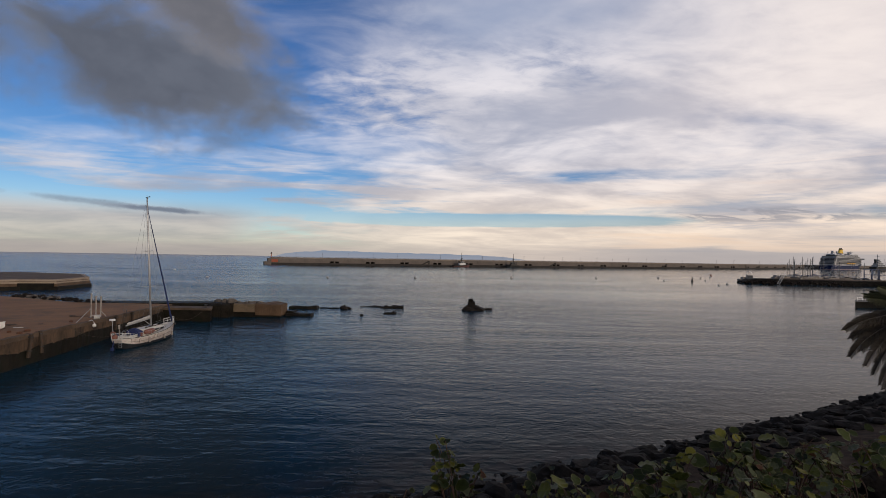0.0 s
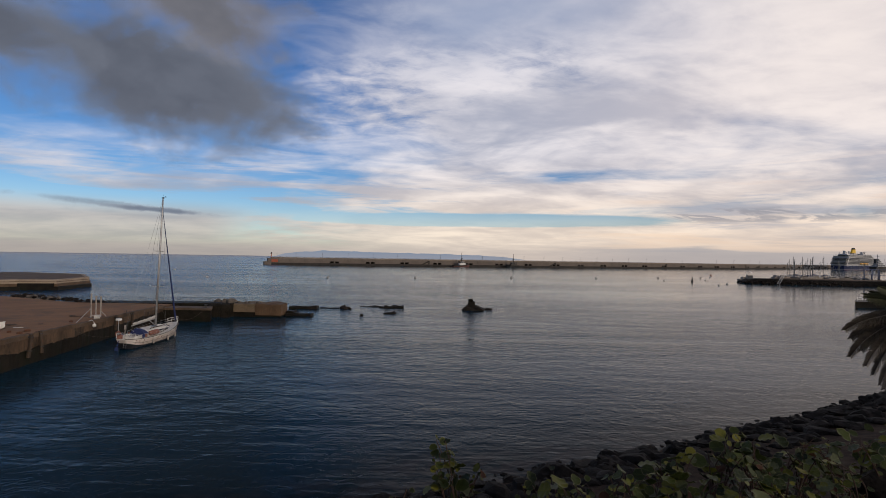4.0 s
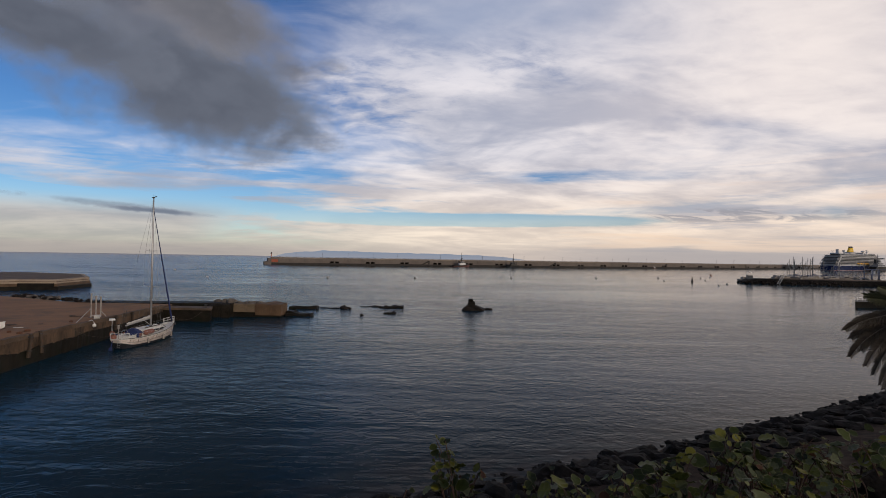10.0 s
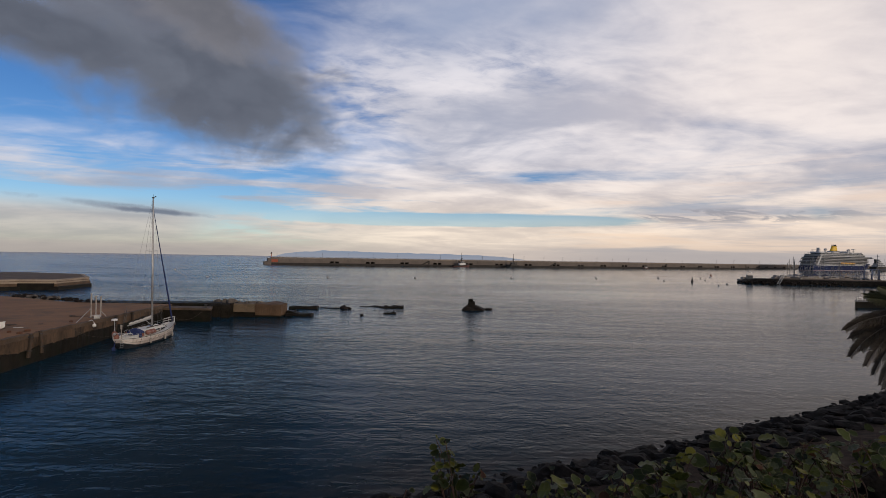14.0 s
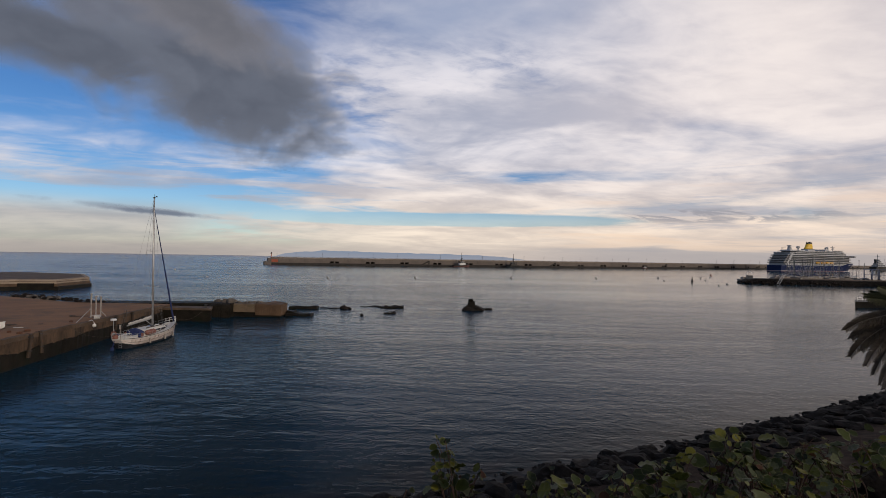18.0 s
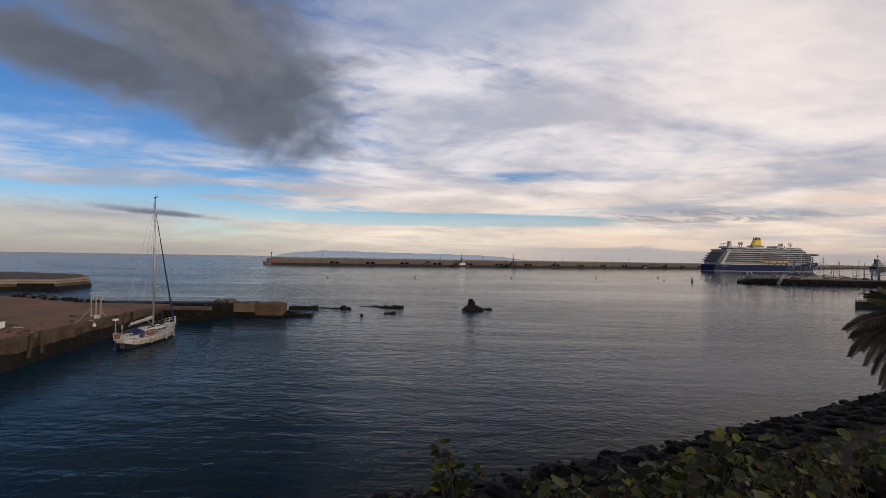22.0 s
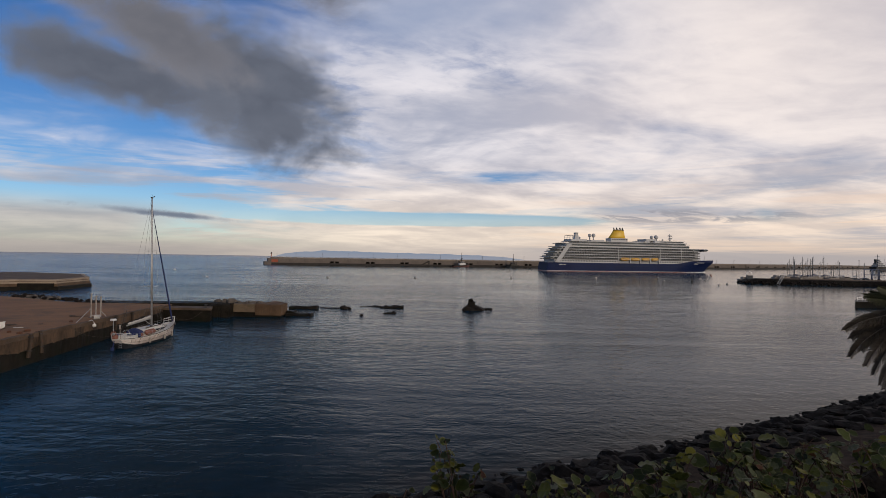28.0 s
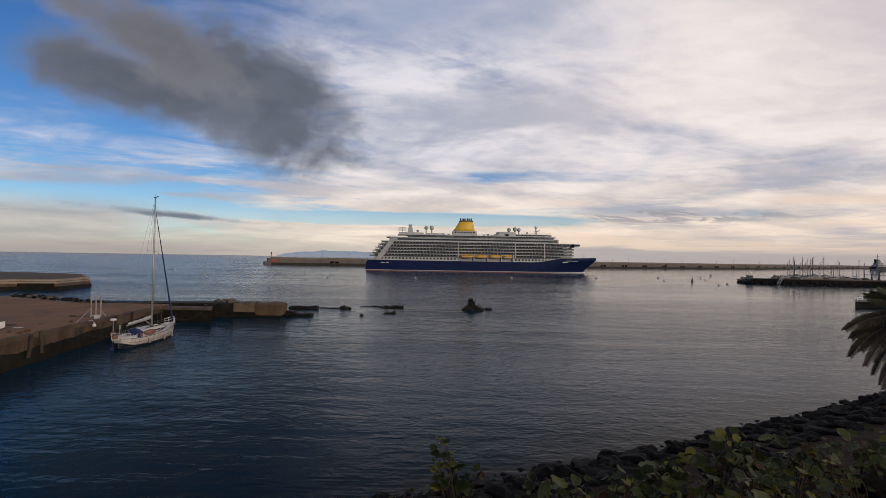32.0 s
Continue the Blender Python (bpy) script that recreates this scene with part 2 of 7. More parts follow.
def water_material():
    """Harbour water: dark body colour, dimmer by the shore, bluest on the open sea, ripples at three sizes."""
    mat, nt, out = blank("harbour_water")
    pos = nt.nodes.new("ShaderNodeTexCoord").outputs["Object"]
    sep = nt.nodes.new("ShaderNodeSeparateXYZ")
    nt.links.new(pos, sep.inputs[0])
    x, y = Expr(nt, sep.outputs[0]), Expr(nt, sep.outputs[1])
    swell = noise_at(nt, mapped(nt, pos, (0.06, 0.20, 1), turn=(0, 0, 12)), 1.0, 1.5, 0.5, 0.4)
    chop = noise_at(nt, mapped(nt, pos, (0.74, 0.96, 1), turn=(0, 0, 6)), 1.0, 2, 0.5, 0.6)
    ripple = noise_at(nt, mapped(nt, pos, (2.1, 2.7, 1), turn=(0, 0, -9)), 1.0, 2, 0.5, 0.4)
    stroke = noise_at(nt, mapped(nt, pos, (0.27, 0.42, 1), turn=(0, 0, 3)), 1.0, 3, 0.55, 0.5)
    lanes = noise_at(nt, mapped(nt, pos, (0.006, 0.026, 1), turn=(0, 0, 5)), 1.0, 6, 0.68, 0.8).smooth(0.38, 0.62)
    # the shore runs from (0, 32) towards (49, 58); the water is shallow beside it
    off = (y - 31.0) * 0.87 - x * 0.46
    shallow = (off + chop * 5.0).smooth(20.0, 1.0)
    body = blend(nt, shallow, (0.0034, 0.0262, 0.0455), (0.0020, 0.0150, 0.0180))
    # stones of the bed show brown through the last metres
    bed = noise_at(nt, mapped(nt, pos, (0.55, 0.75, 1)), 1.0, 4, 0.6, 0.3).smooth(0.40, 0.60)
    body = blend(nt, (off + swell * 9.0).smooth(14.5, 5.0) * 0.85, body, blend(nt, bed, (0.006, 0.011, 0.010), (0.038, 0.026, 0.020)))
    roll = noise_at(nt, mapped(nt, pos, (0.012, 0.055, 1), turn=(0, 0, 4)), 1.0, 5, 0.62, 0.5)
    bsdf = nt.nodes.new("ShaderNodeBsdfPrincipled")
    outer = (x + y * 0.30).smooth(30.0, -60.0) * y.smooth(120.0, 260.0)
    # Reflected blue sky on the open sea is put into the body colour.
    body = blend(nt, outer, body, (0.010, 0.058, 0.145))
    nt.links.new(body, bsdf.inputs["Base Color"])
    bsdf.inputs["IOR"].default_value = 1.333
    bsdf.inputs["Specular IOR Level"].default_value = 0.055
    nt.links.new((lanes * 0.04 + outer * 0.08 + 0.085).socket, bsdf.inputs["Roughness"])
    bn = nt.nodes.new("ShaderNodeBump")
    bn.inputs["Strength"].default_value = 1.0
    bn.inputs["Distance"].default_value = 1.0
    # a light breeze ruffles the side open to the sea; the marina side lies still
    breeze = (x / (y + 40.0)).smooth(0.44, -0.08)
    still = breeze * 0.65 + 0.35
    h = roll * (outer * 1.2 + 0.25) * still + swell * (outer * 0.3 + 0.10) + (chop * 0.15 + ripple * 0.06) * (lanes * 0.75 + 0.45) * y.smooth(35.0, 110.0, 0.36, 0.95) * (outer * (lanes * 1.3 + 0.2) + (y.smooth(60.0, 260.0, 1.0, 0.26) + breeze * y.smooth(90.0, 220.0) * y.smooth(620.0, 330.0) * 0.40) * (y.smooth(190.0, 100.0) + still).op("MINIMUM", 1.0) * y.smooth(900.0, 350.0, 0.45, 1.0)) + stroke * (lanes * 0.6 + 0.4) * y.smooth(50.0, 140.0, 0.14, 0.32) * (y.smooth(420.0, 150.0, 0.16, 1.0) * (breeze * 0.6 + 0.4) + breeze * y.smooth(120.0, 260.0) * y.smooth(620.0, 330.0) * 0.45)
    nt.links.new(h.socket, bn.inputs["Height"])
    nt.links.new(bn.outputs[0], bsdf.inputs["Normal"])
    nt.links.new(bsdf.outputs[0], out.inputs["Surface"])
    return mat


WATER = water_material()


# ---- mesh helpers ----
def part(name, bm, material, parent=None, label="", smooth=False):
    """Link a bmesh as one mesh object under a thing or a part."""
    me = bpy.data.meshes.new(name)
    bm.to_mesh(me)
    bm.free()
    if smooth:
        for p in me.polygons:
            p.use_smooth = True
    for m in material if isinstance(material, (list, tuple)) else (material,):
        me.materials.append(m)
    ob = new(name, me)
    if parent is not None:
        ob.parent = parent
    if label:
        tagged(ob, label)
    return ob


def piece(name, me, parent, m):
    """One more object on a shared mesh."""
    ob = new(name, me)
    ob.parent = parent
    ob.matrix_basis = m
    return ob


def mesh_of(name, bm, material, smooth=False):
    me = bpy.data.meshes.new(name)
    bm.to_mesh(me)
    bm.free()
    me.materials.append(material)
    if smooth:
        for p in me.polygons:
            p.use_smooth = True
    return me


def empty(name, m=None):
    ob = new(name)
    ob.empty_display_size = 0.1
    if m is not None:
        ob.matrix_basis = m
    return ob


def box(bm, x0, x1, y0, y1, z0, z1, bevel=0.0):
    r = bmesh.ops.create_cube(bm, size=1.0)
    vs = r["verts"]
    for v in vs:
        v.co = Vector(((x0 + x1) / 2 + v.co.x * (x1 - x0), (y0 + y1) / 2 + v.co.y * (y1 - y0), (z0 + z1) / 2 + v.co.z * (z1 - z0)))
    if bevel:
        es = {e for v in vs for e in v.link_edges}
        bmesh.ops.bevel(bm, geom=list(es), offset=bevel, segments=1, affect="EDGES")
    return vs


def rod(bm, a, b, r0, r1=None, n=8):
    """A round bar from a to b."""
    a, b = Vector(a), Vector(b)
    r1 = r0 if r1 is None else r1
    d = b - a
    m = Matrix.Translation((a + b) / 2) @ d.to_track_quat("Z", "Y").to_matrix().to_4x4()
    bmesh.ops.create_cone(bm, cap_ends=True, segments=n, radius1=r0, radius2=r1, depth=d.length, matrix=m)


def tube(bm, pts, r, n=6, taper=1.0):
    for i in range(len(pts) - 1):
        k0 = r * (1 + (taper - 1) * i / (len(pts) - 1))
        k1 = r * (1 + (taper - 1) * (i + 1) / (len(pts) - 1))
        rod(bm, pts[i], pts[i + 1], k0, k1, n)


def ball(bm, c, r, squash=1.0, n=10):
    bmesh.ops.create_uvsphere(bm, u_segments=n, v_segments=max(5, n // 2), radius=r, matrix=Matrix.Translation(c) @ Matrix.Diagonal((1, 1, squash, 1)))


def prism(bm, outline, z0, z1):
    """A flat-topped block over an outline of (x, y)."""
    lo = [bm.verts.new((x, y, z0)) for x, y in outline]
    hi = [bm.verts.new((x, y, z1)) for x, y in outline]
    n = len(outline)
    bm.faces.new(hi)
    bm.faces.new(lo[::-1])
    for i in range(n):
        bm.faces.new((lo[i], lo[(i + 1) % n], hi[(i + 1) % n], hi[i]))
    bmesh.ops.recalc_face_normals(bm, faces=bm.faces)


def slab_xz(bm, outline, y0, y1):
    """A block over an outline of (x, z), from y0 to y1."""
    lo = [bm.verts.new((x, y0, z)) for x, z in outline]
    hi = [bm.verts.new((x, y1, z)) for x, z in outline]
    n = len(outline)
    bm.faces.new(hi)
    bm.faces.new(lo[::-1])
    for i in range(n):
        bm.faces.new((lo[i], lo[(i + 1) % n], hi[(i + 1) % n], hi[i]))
    bmesh.ops.recalc_face_normals(bm, faces=bm.faces)


def loft(bm, rings, caps=True, closed=True):
    """Skin through rings of equally many points."""
    vs = [[bm.verts.new(p) for p in ring] for ring in rings]
    n = len(vs[0])
    for a, b in zip(vs, vs[1:]):
        for i in range(n if closed else n - 1):
            j = (i + 1) % n
            bm.faces.new((a[i], a[j], b[j], b[i]))
    if caps:
        bm.faces.new(vs[0][::-1])
        bm.faces.new(vs[-1])
    bmesh.ops.recalc_face_normals(bm, faces=bm.faces)


def rock(seed, rough=0.35, sub=2, flat=0.75):
    bm = bmesh.new()
    bmesh.ops.create_icosphere(bm, subdivisions=sub, radius=1.0)
    off = Vector((seed * 7.3, seed * 3.1, seed * 1.7))
    for v in bm.verts:
        n = noise.noise(v.co * 0.9 + off) * 0.9 + noise.noise(v.co * 2.3 + off) * 0.4 + (noise.noise(v.co * 4.6 + off) * 0.5 + noise.noise(v.co * 9.7 + off) * 0.32 if sub > 2 else 0.0)
        v.co *= 1 + rough * n
        # flat faces, as broken stone has
        for k in range(4):
            ax = Vector((math.sin(seed * 5 + k * 2.1), math.cos(seed * 3 + k * 1.7), math.sin(seed + k * 0.9))).normalized()
            d = v.co.dot(ax) - 0.72
            if d > 0:
                v.co -= ax * d * 0.85
        v.co.z *= flat
    return bm


# ---- sky: thin cloud sheets that drift ----
SHELL = 4850.0


def cloud_shader(name):
    mat, nt, out = blank(name)
    mat.cycles.emission_sampling = "NONE"
    way = vector_math(nt, "NORMALIZE", nt.nodes.new("ShaderNodeTexCoord").outputs["Object"])
    sep = nt.nodes.new("ShaderNodeSeparateXYZ")
    nt.links.new(way, sep.inputs[0])
    x, y, z = (Expr(nt, sep.outputs[i]) for i in range(3))
    az = x.op("ARCTAN2", y) * 57.2958
    el = z.op("ARCSINE") * 57.2958
    return mat, nt, out, way, x, y, z, az, el


def cloud_out(nt, out, col, alpha, strength=1.0):
    em = nt.nodes.new("ShaderNodeEmission")
    nt.links.new(col, em.inputs["Color"])
    em.inputs["Strength"].default_value = strength
    tr = nt.nodes.new("ShaderNodeBsdfTransparent")
    ms = nt.nodes.new("ShaderNodeMixShader")
    nt.links.new(alpha.socket, ms.inputs[0])
    nt.links.new(tr.outputs[0], ms.inputs[1])
    nt.links.new(em.outputs[0], ms.inputs[2])
    nt.links.new(ms.outputs[0], out.inputs["Surface"])


def veil_material():
    """High white cloud: closed towards the sun's side, streaks and gaps of blue elsewhere, a pale haze low down."""
    mat, nt, out, way, x, y, z, az, el = cloud_shader("high_cloud")
    comb = nt.nodes.new("ShaderNodeCombineXYZ")
    for i, e in enumerate((x / (z + 0.13), y / (z + 0.13))):
        nt.links.new(e.socket, comb.inputs[i])
    flat = comb.outputs[0]
    streak = noise_at(nt, mapped(nt, flat, (0.92, 1.06, 1), (3.1, 0.7, 0), (0, 0, -16)), 1.25, 6, 0.46, 0.6)
    wisp = noise_at(nt, mapped(nt, flat, (1.15, 1.7, 1), (0.3, 5.2, 0), (0, 0, -20)), 2.1, 6, 0.54, 0.9)
    fleece = noise_at(nt, mapped(nt, flat, (2.2, 3.2, 1), (1.3, 2.2, 0), (0, 0, -20)), 3.0, 6, 0.60, 0.4)
    belly = noise_at(nt, mapped(nt, flat, (0.85, 1.05, 1), (7.7, 1.1, 0), (0, 0, -12)), 1.2, 5, 0.52, 0.5)

    def patch(a, e, ra, re, lean=0.0):
        u = az - a
        d = (u / ra).sq() + ((el - e + u * lean) / re).sq()
        return d.smooth(1.6, 0.2)

    side = az.smooth(-26.0, 6.0)
    calm = az.smooth(-14.0, 14.0)
    low = el.smooth(5.0, 2.4)
    base = side * 0.41 + 0.24 + low * 0.36 + el.smooth(40, 70) * 0.2 + el.smooth(12, 22) * side * 0.10
    base = base + (az.op("ABSOLUTE").smooth(75, 110)) * 0.25
    # the long white bank, the wedge of blue under it and the gaps higher up
    base = base + patch(8.0, 6.7, 26.0, 1.4, -0.012) * 0.34
    base = base - patch(6.5, 4.15, 19.0, 0.75) * 0.85
    base = base + patch(8.0, 3.0, 12.0, 0.7) * 0.30
    base = base - patch(16.0, 8.7, 13.0, 0.80) * 0.26
    base = base - patch(-9.0, 8.4, 10.0, 0.8) * 0.24
    base = base - patch(-1.0, 25.5, 18.0, 4.0) * 0.10
    base = base - patch(-30.0, 15.0, 16.0, 6.5) * 0.20
    base = base - patch(12.0, 24.5, 26.0, 4.0) * 0.06
    base = base + patch(-27.0, 8.6, 14.0, 2.4) * 0.24
    base = base - patch(-27.0, 4.9, 13.0, 0.9) * 0.40
    base = base + calm * el.smooth(7.0, 11.0) * 0.05
    base = base + patch(13.0, 13.5, 13.0, 4.0) * 0.22
    level = nt.nodes.new("ShaderNodeCombineXYZ")
    for i, e in enumerate((az * 0.045, el * 0.62)):
        nt.links.new(e.socket, level.inputs[i])
    lines = noise_at(nt, level.outputs[0], 1.0, 5, 0.6, 0.5)
    # narrow gaps between the level banks low down
    slits = lines.smooth(0.50, 0.60) * el.smooth(4.2, 5.2) * el.smooth(11.0, 7.5) * az.smooth(24.0, 10.0)
    base = base - slits * 0.34 + lines.smooth(0.48, 0.38) * el.smooth(4.2, 5.2) * el.smooth(11.0, 7.5) * 0.20
    mackerel = patch(1.0, 18.0, 17.0, 4.2, -0.10)
    cov = (base + (streak - 0.5) * (calm * -0.12 + 1.0) + (wisp - 0.5) * (calm * -0.40 + 0.74) + (fleece - 0.5) * (mackerel * 1.0 + 0.14) - mackerel * 0.02).smooth(0.04, 0.82)
    haze = (el.smooth(6.5, 0.3) * (side * 0.10 + 0.55)).op("MAXIMUM", el.smooth(3.6, 0.6) * 0.9).op("MAXIMUM", el.smooth(5.8, 3.4) * az.smooth(-13.0, -24.0) * 0.78)
    alpha = (cov * (side * 0.20 + 0.72)).op("MAXIMUM", haze)
    shade = (belly * 0.72 + wisp * 0.18 + fleece * 0.10).smooth(0.37, 0.64)
    high = blend(nt, shade, (0.43, 0.445, 0.535), (0.93, 0.875, 0.885))
    high = blend(nt, az.smooth(4.0, 40.0) * el.smooth(5, 12) * 0.82, high, blend(nt, shade, (0.72, 0.645, 0.64), (1.0, 0.885, 0.82)))
    high = blend(nt, el.smooth(16, 24) * az.smooth(42.0, 6.0) * (shade * -0.35 + 0.85), high, (0.35, 0.41, 0.57))
    lowc = blend(nt, shade, (0.72, 0.60, 0.52), (1.02, 0.85, 0.70))
    lowc = blend(nt, az.smooth(2.0, -24.0) * 0.85, lowc, blend(nt, shade, (0.34, 0.285, 0.295), (0.51, 0.42, 0.39)))
    lowc = blend(nt, az.smooth(5.0, 40.0) * 0.6, lowc, blend(nt, shade, (0.74, 0.61, 0.54), (1.06, 0.84, 0.68)))
    right = az.smooth(8.0, 26.0)
    lowc = blend(nt, right * lines.smooth(0.52, 0.64) * 0.62, lowc, (0.38, 0.385, 0.46))
    lowc = blend(nt, right * lines.smooth(0.46, 0.34) * 0.6, lowc, (1.0, 0.73, 0.53))
    col = blend(nt, el.smooth(3.0, 12.0), lowc, high)
    # grey streaks low on the sun's side
    streaks = patch(33.0, 4.6, 11.0, 0.75) * wisp.smooth(0.44, 0.56)
    far_haze = el.smooth(2.4, 0.2) * 0.78
    col = blend(nt, far_haze, col, blend(nt, side, (0.330, 0.300, 0.315), (0.50, 0.425, 0.41)))
    col = blend(nt, el.smooth(3.6, 1.0) * az.smooth(8.0, 26.0) * 0.75, col, blend(nt, (lines.smooth(0.42, 0.56) + el.smooth(1.6, 0.7)).op("MINIMUM", 1.0), (0.80, 0.61, 0.49), (0.40, 0.365, 0.385)))
    col = blend(nt, streaks * 0.8, col, (0.33, 0.31, 0.34))
    alpha = alpha.op("MAXIMUM", streaks * 0.8)
    # unseen grey cloud added overhead and inland to dim the light
    unseen_cover = (y.smooth(0.15, -0.35) + el.smooth(26, 38)).op("MINIMUM", 1.0)
    col = blend(nt, unseen_cover * 0.9, col, blend(nt, shade, (0.125, 0.13, 0.145), (0.26, 0.255, 0.265)))
    alpha = alpha * (unseen_cover * -1.0 + 1.0) + unseen_cover * 0.62
    cloud_out(nt, out, col, alpha)
    return mat


def cloud_lobe_material(name, ha, he, seed, dark, pale, lean=0.0, edge=0.38, grain=1.0, dense=1.0):
    """One soft lobe of a low cloud, ha by he degrees, ragged at the rim."""
    mat, nt, out, way, x, y, z, az, el = cloud_shader(name)
    p = mapped(nt, way, (1, 1, 1.5), (seed * 1.37, seed * 0.71, seed * 2.3))
    big = noise_at(nt, p, 8.0 * grain, 6, 0.54, 0.4)
    fine = noise_at(nt, p, 22.0 * grain, 5, 0.5, 0.2)
    e2 = el + az * lean
    d = ((az / ha).sq() + (e2 / he).sq()).op("SQRT")
    rim = d * 0.94 + (big - 0.5) * -1.50 + (fine - 0.5) * -0.40
    alpha = rim.smooth(1.08, edge) * d.smooth(1.40, 1.05) * dense
    light = (rim.smooth(0.35, 1.05) * 0.75 + (fine * 0.4 + big * 0.6).smooth(0.36, 0.70) * 0.25)
    col = blend(nt, light, dark, pale)
    cloud_out(nt, out, col, alpha)
    return mat


def sky_patch(bm, ha, he, radius, nu=16, nv=10):
    """Part of a sphere round +Y, ha by he degrees to either side."""
    grid = []
    for j in range(nv + 1):
        e = radians(-he + 2 * he * j / nv)
        row = []
        for i in range(nu + 1):
            a = radians(-ha + 2 * ha * i / nu)
            row.append(bm.verts.new((radius * math.cos(e) * math.sin(a), radius * math.cos(e) * math.cos(a), radius * math.sin(e))))
        grid.append(row)
    for j in range(nv):
        for i in range(nu):
            bm.faces.new((grid[j][i], grid[j][i + 1], grid[j + 1][i + 1], grid[j + 1][i]))


bm = bmesh.new()
rows_ = []
for e in (-0.6, 0, 1, 2, 4, 6, 9, 12, 16, 20, 26, 34, 44, 56, 70, 89.9):
    rows_.append([(SHELL * math.cos(radians(e)) * math.sin(radians(a)), SHELL * math.cos(radians(e)) * math.cos(radians(a)), SHELL * math.sin(radians(e))) for a in range(0, 360, 5)])
loft(bm, rows_, caps=False)
high_cloud = tagged(part("backdrop_high_cloud", bm, veil_material(), smooth=True),
                    "thin white high cloud with blue gaps over a pale horizon", "sky", kind="structure")


def cloud_lobe(ha, he, radius, seed, dark, pale, **kw):
    bm = bmesh.new()
    sky_patch(bm, ha * 1.7, he * 1.7, radius)
    return tagged(part("backdrop_low_cloud", bm, cloud_lobe_material("low_cloud", ha, he, seed, dark, pale, **kw), smooth=True),
                  "dark grey ragged low cloud drifting under the high white cloud", "cloud", "low dark clouds", "structure")


SLATE, ASH, TAUPE = (0.104, 0.117, 0.153), (0.218, 0.240, 0.296), (0.285, 0.272, 0.295)
lobe_tip = cloud_lobe(9.2, 5.0, 4700, 1.0, SLATE, ASH, lean=0.25)
lobe_left = cloud_lobe(12.5, 6.6, 4680, 2.0, SLATE, ASH, lean=0.22)
lobe_band = cloud_lobe(10.5, 3.4, 4660, 3.0, SLATE, ASH, lean=0.12)
lobe_top = cloud_lobe(9.5, 3.7, 4640, 4.0, (0.142, 0.146, 0.172), TAUPE, lean=0.30)
lobe_pale = cloud_lobe(17.0, 5.0, 4780, 7.0, (0.115, 0.117, 0.140), (0.26, 0.265, 0.31), lean=0.08, edge=0.3, dense=0.93)
streak_left = cloud_lobe(7.5, 0.40, 4620, 5.0, (0.16, 0.19, 0.25), (0.30, 0.32, 0.38), lean=0.07, grain=2.4, edge=0.35, dense=0.50)
streak_right = cloud_lobe(5.0, 0.32, 4600, 6.0, (0.16, 0.19, 0.25), (0.30, 0.32, 0.38), lean=0.05, grain=2.4, edge=0.35, dense=0.9)

# ---- the sea, one sheet to the horizon ----
bm = bmesh.new()
rings_ = []
for rr in (2, 20, 60, 120, 250, 500, 1000, 2000, 3300, 4820):
    rings_.append([(rr * math.sin(radians(a)), rr * math.cos(radians(a)), 0) for a in range(0, 360, 5)])
loft(bm, rings_, caps=False)
bm.faces.ensure_lookup_table()
for f in bm.faces:
    if f.normal.z < 0:
        f.normal_flip()
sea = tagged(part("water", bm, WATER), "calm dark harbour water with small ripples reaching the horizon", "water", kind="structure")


# ---- a far coast behind the breakwater, its blue haze painted as a glow ----
def far_coast():
    mat, nt, out = blank("painted_haze_land")
    pos = nt.nodes.new("ShaderNodeTexCoord").outputs["Object"]
    sep = nt.nodes.new("ShaderNodeSeparateXYZ")
    nt.links.new(pos, sep.inputs[0])
    # Paler towards the foot: haze put into the self-lit colour.
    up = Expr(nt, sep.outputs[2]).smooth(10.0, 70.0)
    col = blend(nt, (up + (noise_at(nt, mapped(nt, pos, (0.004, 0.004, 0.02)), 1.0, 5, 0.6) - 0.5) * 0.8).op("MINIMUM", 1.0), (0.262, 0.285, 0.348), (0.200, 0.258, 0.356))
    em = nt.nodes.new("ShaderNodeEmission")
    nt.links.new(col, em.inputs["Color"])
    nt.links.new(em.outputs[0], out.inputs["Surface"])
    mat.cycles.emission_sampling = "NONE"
    knots = ((-17.6, 0.0), (-15.4, 0.32), (-12.6, 0.54), (-10.5, 0.51), (-8.0, 0.45), (-4.0, 0.42), (0.0, 0.38), (4.0, 0.28), (9.0, 0.0))
    bm = bmesh.new()
    rings = []
    n = 140
    for i in range(n + 1):
        a = -17.6 + 26.6 * i / n
        for (a0, h0), (a1, h1) in zip(knots, knots[1:]):
            if a0 <= a <= a1:
                h = h0 + (h1 - h0) * (a - a0) / (a1 - a0)
        h *= 1 + 0.16 * noise.noise(Vector((a * 0.9, 0, 0))) + 0.08 * noise.noise(Vector((a * 3.1, 2, 0)))
        sa_, ca_ = math.sin(radians(a)), math.cos(radians(a))
        top = 14 * min(1.0, h * 8) + 4500 * math.tan(radians(h * 0.9))
        rings.append([(4380 * sa_, 4380 * ca_, -4), (4470 * sa_, 4470 * ca_, top * 0.7), (4500 * sa_, 4500 * ca_, top), (4600 * sa_, 4600 * ca_, -4)])
    loft(bm, rings)
    return tagged(part("backdrop_far_coast", bm, mat, smooth=True), "low coast painted hazy blue far across the sea", "coast", kind="structure")


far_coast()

# ---- the shore below the camera ----
SHORE = [(-120, -40), (-60, 3), (-25, 20.5), (0, 31.5), (15.2, 39.0), (32.3, 48.4), (48.8, 57.6), (80, 80), (120, 125), (160, 172), (250, 285), (330, 390)]


